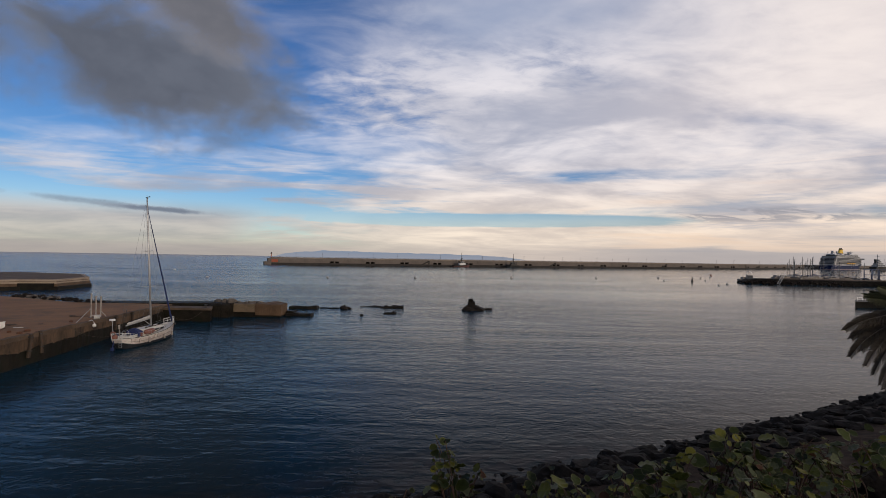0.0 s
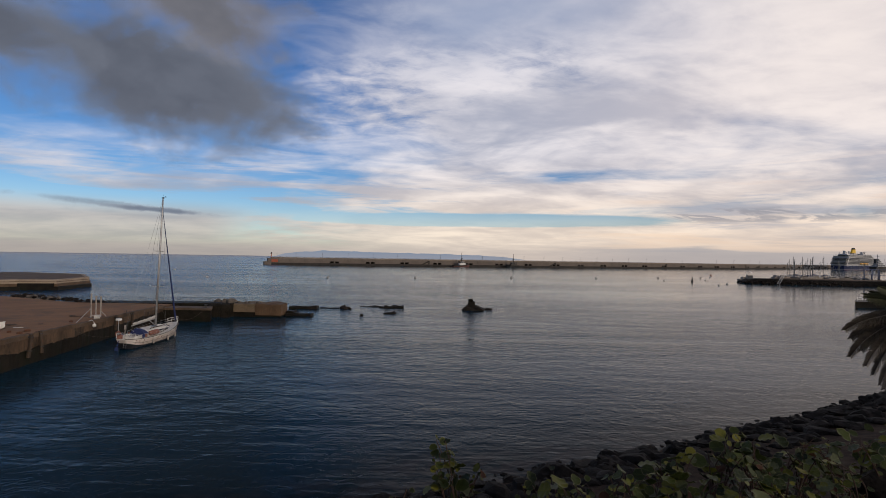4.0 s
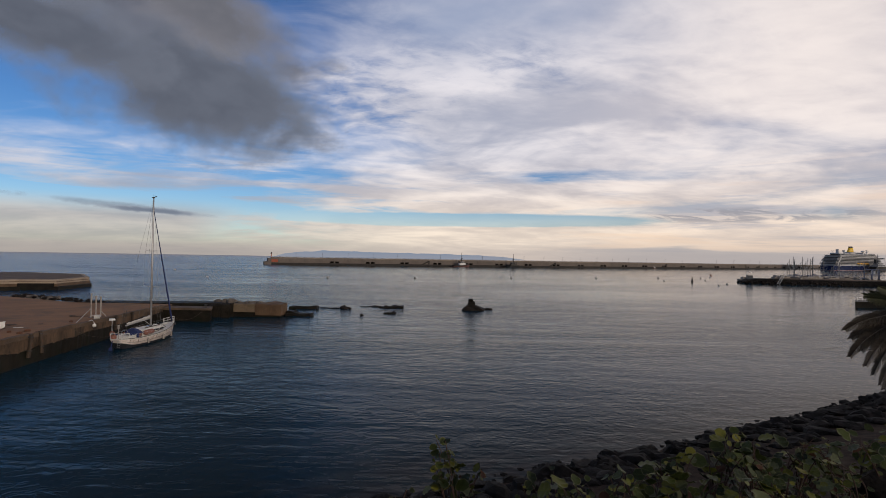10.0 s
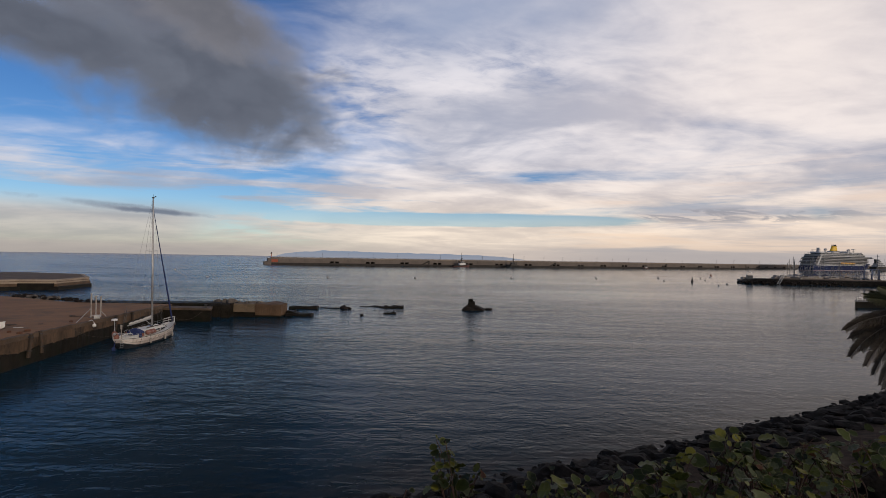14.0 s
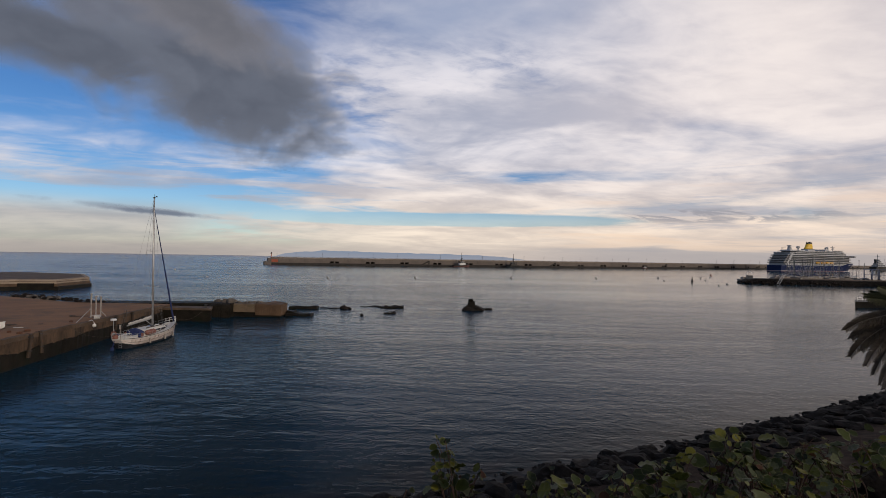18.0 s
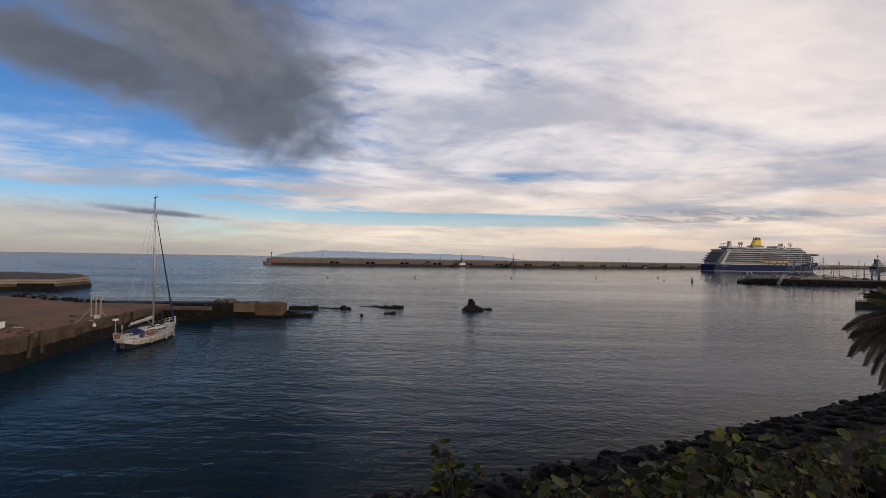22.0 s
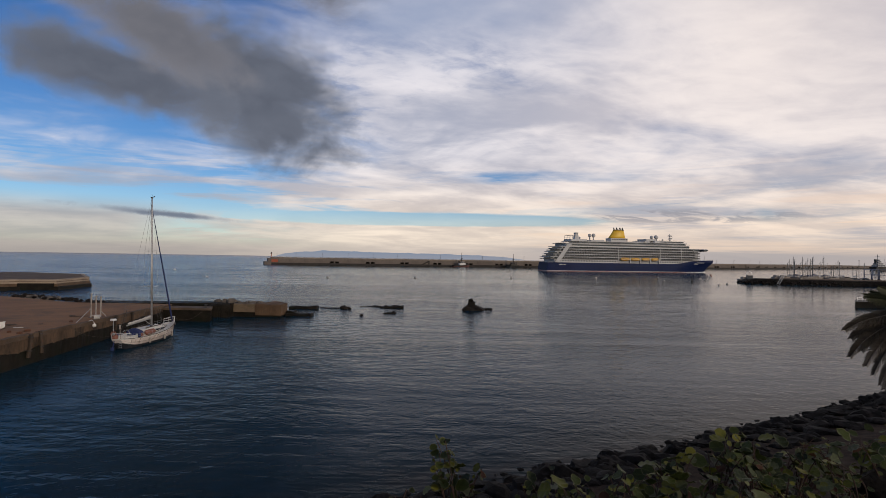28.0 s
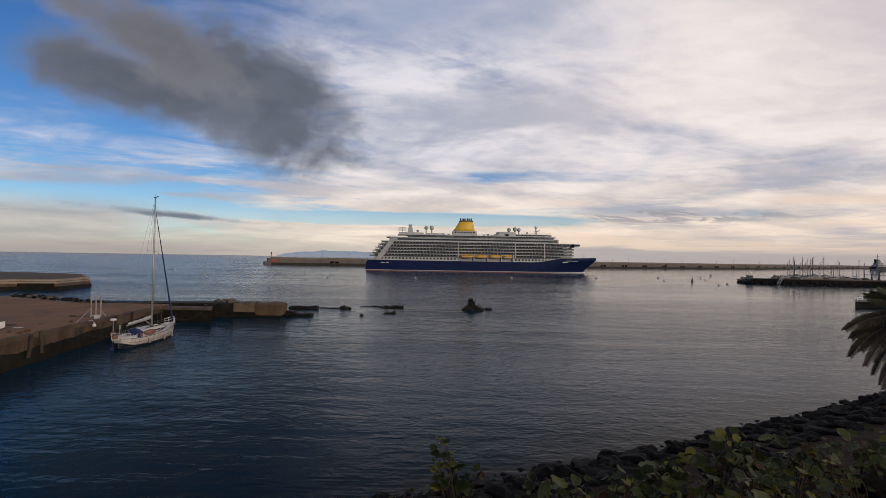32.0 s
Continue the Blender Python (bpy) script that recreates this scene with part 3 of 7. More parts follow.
def shore_side(x, y):
    """Metres inland of the water's edge; negative out on the water."""
    best, side = 1e9, 1
    for (ax, ay), (bx, by) in zip(SHORE, SHORE[1:]):
        dx, dy = bx - ax, by - ay
        k = max(0, min(1, ((x - ax) * dx + (y - ay) * dy) / (dx * dx + dy * dy)))
        d = math.hypot(x - ax - k * dx, y - ay - k * dy)
        if d < best:
            best = d
            side = 1 if dx * (y - ay) - dy * (x - ax) < 0 else -1
    return best * side


def land_height(x, y):
    s = shore_side(x, y)
    if y < -8:
        # low hillside added behind, unseen; it hides the lowest rear sky
        return 12.1 + min(7, (-8 - y) * 0.8) + noise.noise(Vector((x * 0.05, y * 0.05, 2))) * 2
    bump = noise.noise(Vector((x * 0.25, y * 0.25, 0))) * 0.35
    if s < 0:
        return max(-4, s * 0.45)
    if s < 13:
        return s * 0.17 + bump * 0.5
    if s < 26.2:
        return 2.2 + (s - 13) / 13.2 * 9.9 + bump * 0.6
    return 12.1 + bump * 0.25


bm = bmesh.new()
xs = [-120 + i * 4 for i in range(22)] + [-32 + i * 1.0 for i in range(100)] + [68 + i * 6 for i in range(60)]
ys = [-160, -100, -60, -45, -30, -22, -15, -11] + [-8 + i * 1.0 for i in range(76)] + [68 + i * 6 for i in range(50)]
grid = {}
for i, gx in enumerate(xs):
    for j, gy in enumerate(ys):
        s = shore_side(gx, gy)
        if s > -9:
            grid[i, j] = bm.verts.new((gx, gy, land_height(gx, gy)))
for i in range(len(xs) - 1):
    for j in range(len(ys) - 1):
        c = [(i, j), (i + 1, j), (i + 1, j + 1), (i, j + 1)]
        if all(k in grid for k in c):
            bm.faces.new([grid[k] for k in c])
ground = tagged(part("ground", bm, SOIL, smooth=True), "dark stony soil bank falling to the harbour", "ground", kind="structure")

# ---- the quay with its low jetty ----
QUAY_Z = 3.0


def quay_top(y):
    """Height of the quay's deck, which rises a little towards its near end."""
    return 3.06 + max(0.0, 108.0 - y) * 0.0115


def lift_deck(bm, over=1.9):
    for v in bm.verts:
        if v.co.z > over:
            v.co.z += quay_top(v.co.y) - QUAY_Z


quay = tagged(empty("quay", pose(0, 0, 0)), "brown weathered concrete quay with a dark weedy foot", "quay", kind="structure")
edge = [(-44.5, 22), (-50.0, 60), (-52.6, 77.5), (-56.2, 102), (-57.0, 108.2), (-57.3, 112.4), (-78, 112.4), (-104, 125), (-230, 127), (-230, 22)]
bm = bmesh.new()
prism(bm, edge, -3, QUAY_Z)
bmesh.ops.bevel(bm, geom=[e for e in bm.edges if abs(e.verts[0].co.z - QUAY_Z) < 0.01 and abs(e.verts[1].co.z - QUAY_Z) < 0.01], offset=0.06, segments=2, affect="EDGES")
for f in bm.faces:
    f.material_index = 1 if f.normal.z > 0.9 else 0
lift_deck(bm)
part("body", bm, (QUAY_WALL, QUAY_TOP), quay)


def strip(bm, pts, out, z0, z1, inset=0.0):
    """A band along a line, standing out to its right-hand side."""
    rings = []
    for i, (x, y) in enumerate(pts):
        ax, ay = pts[max(0, i - 1)]
        bx, by = pts[min(len(pts) - 1, i + 1)]
        d = Vector((bx - ax, by - ay)).normalized()
        nx, ny = d.y, -d.x
        rings.append([(x - nx * inset, y - ny * inset, z0), (x + nx * out, y + ny * out, z0), (x + nx * out, y + ny * out, z1), (x - nx * inset, y - ny * inset, z1)])
    loft(bm, rings)


face = edge[:5]


def finely(line, step):
    """The same line with a point every step metres."""
    pts = []
    for (ax, ay), (bx, by) in zip(line, line[1:]):
        n = max(1, round(math.hypot(bx - ax, by - ay) / step))
        pts += [(ax + (bx - ax) * k / n, ay + (by - ay) * k / n) for k in range(n)]
    return pts + [line[-1]]


def worn(bm, over, amount, scale):
    """Uneven upper edge, as broken concrete and weed have."""
    for v in bm.verts:
        if v.co.z > over:
            p = v.co * scale
            v.co.z += noise.noise(Vector((p.x, p.y, 0.3))) * amount
            v.co.x += noise.noise(Vector((p.x, p.y, 7.3))) * amount * 0.4


bm = bmesh.new()
strip(bm, finely(face, 0.6), 0.22, -2, 1.85, 0.3)
worn(bm, 1.0, 0.28, 1.7)
worn(bm, 1.0, 0.30, 0.35)
part("weedy_foot", bm, WET_SHADED_STONE, quay, "dark weed-covered foot of the quay wall")
bm = bmesh.new()
strip(bm, finely(face, 0.5), 0.10, QUAY_Z - 0.45, QUAY_Z + 0.10, 0.55)
worn(bm, QUAY_Z - 0.2, 0.11, 1.3)
worn(bm, QUAY_Z - 0.6, 0.07, 3.1)
lift_deck(bm)
part("coping", bm, CONCRETE, quay, "worn concrete coping along the quay edge")
bm = bmesh.new()
prism(bm, [(-57.3, 107.95), (-47.15, 107.95), (-48.7, 112.05), (-57.3, 112.05)], -2, 2.30)
part("jetty_face", bm, WET_SHADED_STONE, quay, "dark wet face of the jetty stub")
bm = bmesh.new()
prism(bm, [(-57.2, 107.8), (-47.0, 107.8), (-48.6, 112.1), (-57.2, 112.1)], 2.32, 2.72)
part("jetty_cap", bm, CONCRETE, quay, "concrete cap of the jetty stub")
# paving joints
for i, (ja, jb) in enumerate((((-50.6, 64), (-120, 70)), ((-51.6, 71), (-120, 77.5)), ((-52.6, 78), (-120, 85)), ((-53.7, 85), (-120, 92)), ((-54.8, 92.5), (-120, 99.5)))):
    bm = bmesh.new()
    a, b = Vector((*ja, 0)), Vector((*jb, 0))
    n = Vector((-(b - a).y, (b - a).x, 0)).normalized() * 0.035
    vs = [bm.verts.new(p + Vector((0, 0, quay_top(p.y) + 0.008))) for p in (a - n, b - n, b + n, a + n)]
    bm.faces.new(vs)
    bmesh.ops.recalc_face_normals(bm, faces=bm.faces)
    part("paving_joint", bm, IRON, quay)

# the outer jetty: dark wall, then two broken blocks
jetty = tagged(empty("jetty"), "broken concrete jetty of dark, tan and rust-brown blocks", "jetty", kind="structure")
# The parapet's shaded side is put into its dark colour.
bm = bmesh.new()
prism(bm, [(-82, 113.2), (-46.4, 116.6), (-46.4, 121.5), (-82, 118)], -3, 3.0)
part("wall", bm, WET_SHADED_STONE, jetty, "dark low parapet wall of the jetty")


def broken_block(bm, x0, x1, y0, y1, z0, z1, seed):
    """A rough block with worn, uneven edges."""
    n = 11
    rings = []
    for i in range(n + 1):
        x = x0 + (x1 - x0) * i / n
        w = lambda k: noise.noise(Vector((x * 0.45, k * 3.1, seed * 4.7))) * 0.30
        rings.append([(x, y0 + w(0) * 0.5, z0), (x, y0 + w(1), z1 - 0.25 + w(2) * 0.4), (x, y0 + 0.35 + w(3), z1 + w(4)), (x, y1, z1 + w(5)), (x, y1, z0)])
    loft(bm, rings)


bm = bmesh.new()
broken_block(bm, -46.35, -41.6, 117.4, 122.5, 1.05, 2.95, 1)
part("block", bm, TAN_BLOCK, jetty, "tan concrete block")
bm = bmesh.new()
broken_block(bm, -41.5, -35.8, 117.5, 122.5, 0.4, 2.92, 2)
part("block", bm, RUST_BLOCK, jetty, "rust-brown concrete block")
bm = bmesh.new()
broken_block(bm, -47.5, -36.0, 117.75, 122, -2, 1.1, 3)
part("footing", bm, WET_SHADED_STONE, jetty, "dark undercut footing")
bm = bmesh.new()
broken_block(bm, -51.5, -46.3, 115.5, 118.5, -2, 2.85, 5)
part("block", bm, WET_SHADED_STONE, jetty, "black weedy block")

# the round pier head beyond the quay
head = tagged(empty("pier_head"), "pale stepped concrete pier head with a dark tide line", "pier", kind="structure")
outline = [(-136.1, 186.4), (-139.4, 208.7), (-160, 236), (-195, 246), (-230, 230), (-240, 200), (-225, 172), (-185, 166), (-150.5, 178.5), (-147, 183.5)]
cx, cy = -188, 205
for name, grow, z0, z1, m, lab in (("foot", 0.8, -3, 1.35, WET_SHADED_STONE, "dark tidal foot"), ("lower_wall", 0.35, 1.35, 2.35, CONCRETE, "lower course of weathered concrete"),
                                   ("upper_wall", 0.0, 2.35, 3.75, PALE_CONCRETE, "pale upper course"), ("course_line", 0.14, 2.98, 3.10, CONCRETE, "thin dark course line")):
    bm = bmesh.new()
    prism(bm, [(x + grow * (x - cx) / 45, y + grow * (y - cy) / 45) for x, y in outline[::-1]], z0, z1)
    bmesh.ops.bevel(bm, geom=[e for e in bm.edges if min(e.verts[0].co.z, e.verts[1].co.z) > z1 - 0.01], offset=0.12, segments=1, affect="EDGES")
    part(name, bm, m, head, lab)
bm = bmesh.new()
prism(bm, [(x + 1.6 * (cx - x) / 45, y + 1.6 * (cy - y) / 45) for x, y in outline[::-1]], 3.7, 3.78)
part("deck", bm, CONCRETE, head, "brown worn deck")
bm = bmesh.new()
strip(bm, [(-147.2, 183.2), (-136.6, 185.9)], 0.55, 1.2, 2.42, 0.3)
part("landing_face", bm, WET_SHADED_STONE, head, "dark face between the two bulges")

# ---- the long outer mole ----
MOLE = [(-234.5, 719.2), (197, 866), (632, 1098), (1200, 1560), (1500, 1800)]
MOLE_Z = 10.2


def along(line, d):
    for (ax, ay), (bx, by) in zip(line, line[1:]):
        n = math.hypot(bx - ax, by - ay)
        if d <= n:
            return ax + (bx - ax) * d / n, ay + (by - ay) * d / n, math.degrees(math.atan2(by - ay, bx - ax))
        d -= n
    return bx, by, math.degrees(math.atan2(by - ay, bx - ax))


mole = tagged(empty("mole"), "long tan concrete breakwater wall with a dark foot", "breakwater", kind="structure")
bm = bmesh.new()
strip(bm, MOLE, 3.0, -3, 2.7, 12)
part("apron", bm, MOLE_DARK, mole, "dark low apron at the waterline")
bm = bmesh.new()
strip(bm, MOLE, -0.4, 1.0, MOLE_Z - 1.3, 12)
part("core", bm, MOLE_CONCRETE, mole)
bm = bmesh.new()
strip(bm, MOLE, 0.25, MOLE_Z - 1.25, MOLE_Z - 0.85, 1.5)
part("ledge", bm, PALE_CONCRETE, mole, "thin pale ledge under the parapet")
bm = bmesh.new()
strip(bm, MOLE, -0.1, MOLE_Z - 0.85, MOLE_Z, 1.2)
part("parapet", bm, MOLE_CONCRETE, mole, "parapet along the top")
bm = bmesh.new()
box(bm, -9.9, 9.9, -0.1, 0.5, 1.0, MOLE_Z - 1.3)
PANEL = mesh_of("wall_panel", bm, MOLE_CONCRETE)
# Black panels proud of the wall paint the shade of deep holes.
bm = bmesh.new()
for k in (-3.6, 3.6):
    box(bm, k - 2.7, k + 2.7, -0.25, 0.5, 2.72, 5.3)
SLOT = mesh_of("opening", bm, DEEP_SHADE)
bm = bmesh.new()
slab_xz(bm, [(-8, 2.25), (-8, 2.7), (3, 8.2), (4.4, 8.2), (4.4, 1.7), (2.9, 1.7), (2.9, 6.4), (-6, 1.7)], -1.0, 0.2)
STAIR = mesh_of("stair", bm, MOLE_DARK)
bm = bmesh.new()
box(bm, -0.5, 0.5, -0.5, 0.6, MOLE_Z, MOLE_Z + 0.65)
MERLON = mesh_of("bollard_block", bm, MOLE_CONCRETE)
for i in range(92):
    x, y, a = along(MOLE, 14 + i * 20.0)
    piece("wall_panel", PANEL, mole, pose(x, y, 0, 0, 0, a))
for d in range(86, 1800, 51):
    x, y, a = along(MOLE, d)
    piece("opening", SLOT, mole, pose(x, y, 0, 0, 0, a))
for d in (222, 438, 700, 1010, 1330):
    x, y, a = along(MOLE, d)
    piece("stair", STAIR, mole, pose(x, y, 0, 0, 0, a))
for i in range(150):
    x, y, a = along(MOLE, 12 + i * 11.0)
    piece("bollard_block", MERLON, mole, pose(x, y, 0, 0, 0, a))
# its round end with the red daymark
x, y, a = along(MOLE, 0)
bm = bmesh.new()
prism(bm, [(-8, -3.4), (-9.5, 2), (-8, 13), (1, 13), (1, -3.4)], -3, 4.2)
prism(bm, [(-3, -1.2), (-4.5, 3), (-3.5, 12), (11, 12), (11, -1.2)], 4.2, MOLE_Z - 1.0)
ob = part("end_block", bm, MOLE_CONCRETE, mole)
ob.matrix_basis = pose(x, y, 0, 0, 0, a)
bm = bmesh.new()
box(bm, 1.2, 9.5, -1.45, -0.9, 3.6, 7.4)
ob = part("daymark", bm, RED_PAINT, mole, "faded red painted daymark")
ob.matrix_basis = pose(x, y, 0, 0, 0, a)


# ---- the cruise ship: bow along +x, origin amidships on the waterline ----
def half_beam(x, z):
    """Half the hull's breadth at a station and height."""
    k = max(0.0, min(1.0, z / 13.0))
    stem = 107 + 14.5 * k ** 1.3
    stern = -113 - 2.0 * (1 - k)
    if x >= stem or x <= stern - 3:
        return 0.0
    fwd = max(0.0, (stem - x) / (62 - 14 * k))
    aft = max(0.0, (x - stern + 1.0) / 26)
    b = 15.6 * min(1.0, 1 - (1 - min(1, fwd)) ** 2.1) * (0.80 + 0.20 * min(1.0, aft) ** 0.5)
    return b


def cruise_ship():
    ship = tagged(empty("cruise_ship"), "large white cruise ship with navy blue hull and yellow funnel", "cruise ship")
    stations = [-115, -113.5, -110, -100, -85, -60, -30, 0, 30, 50, 60, 70, 78, 85, 91, 96, 100, 104, 108, 112, 116, 119, 120.9]

    def sheer(x):
        if x < 52:
            return 10.4
        if x < 84:
            k = (x - 52) / 32
            return 10.4 + 4.4 * k * k * (3 - 2 * k)
        return 14.8 + (x - 84) * 0.025

    def hull_ring(x, lo, hi, proud=0.0):
        right, left = [], []
        for k in range(7):
            z = lo + (hi - lo) * k / 6
            # the rake of bow and transom: stations slide with height
            xx = min(x, 107 + 14.5 * max(0, min(1, z / 13.0)) ** 1.3 - 0.05)
            xx = max(xx, -113 - 2.0 * (1 - max(0, min(1, z / 13.0))))
            b = half_beam(xx, z) + proud
            right.append((xx, -b, z))
            left.append((xx, b, z))
        return right + left[::-1]

    bm = bmesh.new()
    loft(bm, [hull_ring(x, 0.95, sheer(x)) for x in stations])
    part("hull", bm, SHIP_BLUE, ship, "navy blue painted hull", smooth=False)
    bm = bmesh.new()
    loft(bm, [hull_ring(x, 0.5, 0.95, 0.02) for x in stations])
    part("white_stripe", bm, SHIP_WHITE, ship, "thin white stripe over the boot topping")
    bm = bmesh.new()
    loft(bm, [hull_ring(x, -2.5, 0.5) for x in stations])
    part("boot_topping", bm, SHIP_RED, ship, "dull red boot topping")
    bm = bmesh.new()
    loft(bm, [hull_ring(x, sheer(x), sheer(x) + 0.35, 0.05) for x in stations])
    part("sheer_line", bm, SHIP_WHITE, ship, "white line along the sheer")
    # bow badge and name as plain bars
    for s in (-1, 1):
        bm = bmesh.new()
        for x0, x1 in ((86.0, 88.4), (88.9, 91.6), (92.1, 94.2), (95.0, 97.6)):
            yy = s * (half_beam((x0 + x1) / 2, 12.3) + 0.06)
            box(bm, x0, x1, yy - 0.1 + s * 0.25, yy + 0.1 + s * 0.25, 11.9, 12.6)
        part("name_bars", bm, SHIP_WHITE, ship, "white lettering bars on the bow")
        bm = bmesh.new()
        for x0, x1 in ((-100, -96), (-95, -92)):
            yy = s * (half_beam((x0 + x1) / 2, 8) + 0.2)
            box(bm, x0, x1, yy - 0.2, yy + 0.2, 7.6, 8.4)
        part("name_bars", bm, SHIP_WHITE, ship, "white lettering bars near the stern")

    # stacked decks: aft end steps forward, fore end steps aft as they rise
    def deck_outline(aft, fore, width, nose):
        w = width
        pts = [(aft, -w), (fore - nose, -w)]
        for k in range(1, 6):
            a = math.pi / 2 * k / 6
            pts.append((fore - nose + nose * math.sin(a), -w * math.cos(a)))
        pts.append((fore, 0))
        return pts + [(x, -y) for x, y in pts[1:-1][::-1]] + [(aft, w)]

    def aft_edge(z):
        """Where the terraces of the stepped stern end at a height."""
        return -111.5 + (z - 14.5) * 0.9

    def band(name, z0, z1, aft, fore, width, nose, m, label=""):
        bm = bmesh.new()
        prism(bm, deck_outline(aft, fore, width, nose), z0, z1)
        return part(name, bm, m, ship, label)

    band("promenade_deck", 10.4, 14.2, -106, 95, 14.6, 12, SHIP_WHITE, "white promenade deck wall")
    STEP = 3.05
    rows = []
    for i in range(5):
        z0 = 14.2 + i * STEP
        aft, fore = aft_edge(z0) + 4.5, 94.5
        rows.append((z0, aft, fore))
        band("deck_house", z0, z0 + STEP, aft, fore, 13.4, 11, SHIP_WHITE)
        band("deck_slab", z0 + STEP - 0.62, z0 + STEP, aft - 4.0, fore + 2.2, 15.6, 11, SHIP_WHITE, "white overhanging deck edge")
        bm = bmesh.new()
        o = deck_outline(aft - 3.8, fore + 1.9, 15.35, 11)
        for (ax, ay), (bx, by) in zip(o, o[1:] + o[:1]):
            n = Vector((by - ay, -(bx - ax))).normalized() * 0.08
            vs = [bm.verts.new(p) for p in ((ax + n.x, ay + n.y, z0), (bx + n.x, by + n.y, z0), (bx + n.x, by + n.y, z0 + 1.05), (ax + n.x, ay + n.y, z0 + 1.05),
                                            (ax - n.x, ay - n.y, z0), (bx - n.x, by - n.y, z0), (bx - n.x, by - n.y, z0 + 1.05), (ax - n.x, ay - n.y, z0 + 1.05))]
            for q in ((0, 1, 2, 3), (5, 4, 7, 6), (3, 2, 6, 7), (1, 0, 4, 5)):
                bm.faces.new([vs[k] for k in q])
        bmesh.ops.recalc_face_normals(bm, faces=bm.faces)
        part("balcony_rail", bm, SHIP_RAIL, ship, "tinted glass balcony railing")
    # balcony recesses: dark glass doors between white dividers
    bm = bmesh.new()
    box(bm, -1.3, 1.3, -0.12, 0.12, 0.05, 2.35)
    DOOR = mesh_of("balcony_door", bm, SHIP_GLASS)
    bm = bmesh.new()
    box(bm, -0.09, 0.09, -1.75, 0.0, 0.0, 2.42)
    DIVIDER = mesh_of("balcony_divider", bm, SHIP_WHITE)
    far_doors, far_div = bmesh.new(), bmesh.new()
    for i, (z0, aft, fore) in enumerate(rows):
        n = int((fore - 11 - aft - 2) / 3.2)
        for k in range(n):
            x = aft + 3 + k * 3.2
            piece("balcony_door", DOOR, ship, pose(x, -13.4, z0))
            piece("balcony_divider", DIVIDER, ship, pose(x + 1.6, -13.4, z0))
            box(far_doors, x - 1.25, x + 1.25, 13.3, 13.5, z0 + 0.05, z0 + 2.3)
            if k % 2 == 0:
                box(far_div, x + 1.5, x + 1.7, 13.4, 15.3, z0, z0 + 2.4)
    tagged(part("port_side_doors", far_doors, SHIP_GLASS, ship), kind="stuff")
    tagged(part("port_side_dividers", far_div, SHIP_WHITE, ship), kind="stuff")
    # window band of the promenade deck
    bm = bmesh.new()
    box(bm, -0.85, 0.85, -0.1, 0.1, 11.7, 13.3)
    PANE = mesh_of("window", bm, SHIP_GLASS)
    for k in range(54):
        x = -102 + k * 3.4
        if -24 < x < 32:
            continue
        for s in (-1, 1):
            piece("window", PANE, ship, pose(x, s * 14.6, 0))
    # portholes along the hull
    bm = bmesh.new()
    bmesh.ops.create_cone(bm, cap_ends=True, segments=10, radius1=0.42, radius2=0.42, depth=0.3, matrix=Matrix.Rotation(math.pi / 2, 4, "X"))
    PORT = mesh_of("porthole", bm, SHIP_GLASS)
    for k in range(38):
        x = -88 + k * 3.9
        piece("porthole", PORT, ship, pose(x, -half_beam(x, 6.8) - 0.02, 6.8))
    # glazed stern terraces
    for i, (z0, aft, fore) in enumerate(rows):
        bm = bmesh.new()
        box(bm, aft - 0.12, aft + 0.1, -12.4, 12.4, z0 + 0.3, z0 + 2.2)
        part("stern_window", bm, SHIP_GLASS, ship, "dark glazing of a stern terrace")
    # front windows under the bridge
    for i, (z0, aft, fore) in enumerate(rows[1:4]):
        band("front_window", z0 + 0.9, z0 + 2.1, fore - 12, fore + 0.25, 13.0, 11, SHIP_GLASS, "dark front window band")
    # diagonal white fins that cover the stepped stern
    for s in (-1, 1):
        bm = bmesh.new()
        slab_xz(bm, [(-106, 10.4), (-100.5, 10.4), (-84.5, 32.6), (-90, 32.6)], s * 15.75 - 0.25, s * 15.75 + 0.25)
        part("stern_fin", bm, SHIP_WHITE, ship, "sloping white stern fin")
        # upright white frames that part the long balcony rows
        for x0 in (-24.5, 32.5, 62.0):
            bm = bmesh.new()
            slab_xz(bm, [(x0, 14.2), (x0 + 1.1, 14.2), (x0 + 1.1, 29.4), (x0, 29.4)], s * 15.66 - 0.1, s * 15.66 + 0.1)
            part("side_frame", bm, SHIP_WHITE, ship)
    # bridge with wings
    bm = bmesh.new()
    prism(bm, deck_outline(80, 97.0, 14.4, 10), 26.2, 29.6)
    box(bm, 92.0, 97.4, -19.0, 19.0, 26.4, 29.3, 0.5)
    part("bridge", bm, SHIP_WHITE, ship, "white bridge with overhanging wings")
    bm = bmesh.new()
    prism(bm, deck_outline(82, 97.4, 14.7, 10), 27.2, 28.6)
    box(bm, 91.8, 97.65, -19.15, 19.15, 27.3, 28.5, 0.1)
    part("bridge_window", bm, SHIP_GLASS, ship, "dark wrap-round bridge windows")
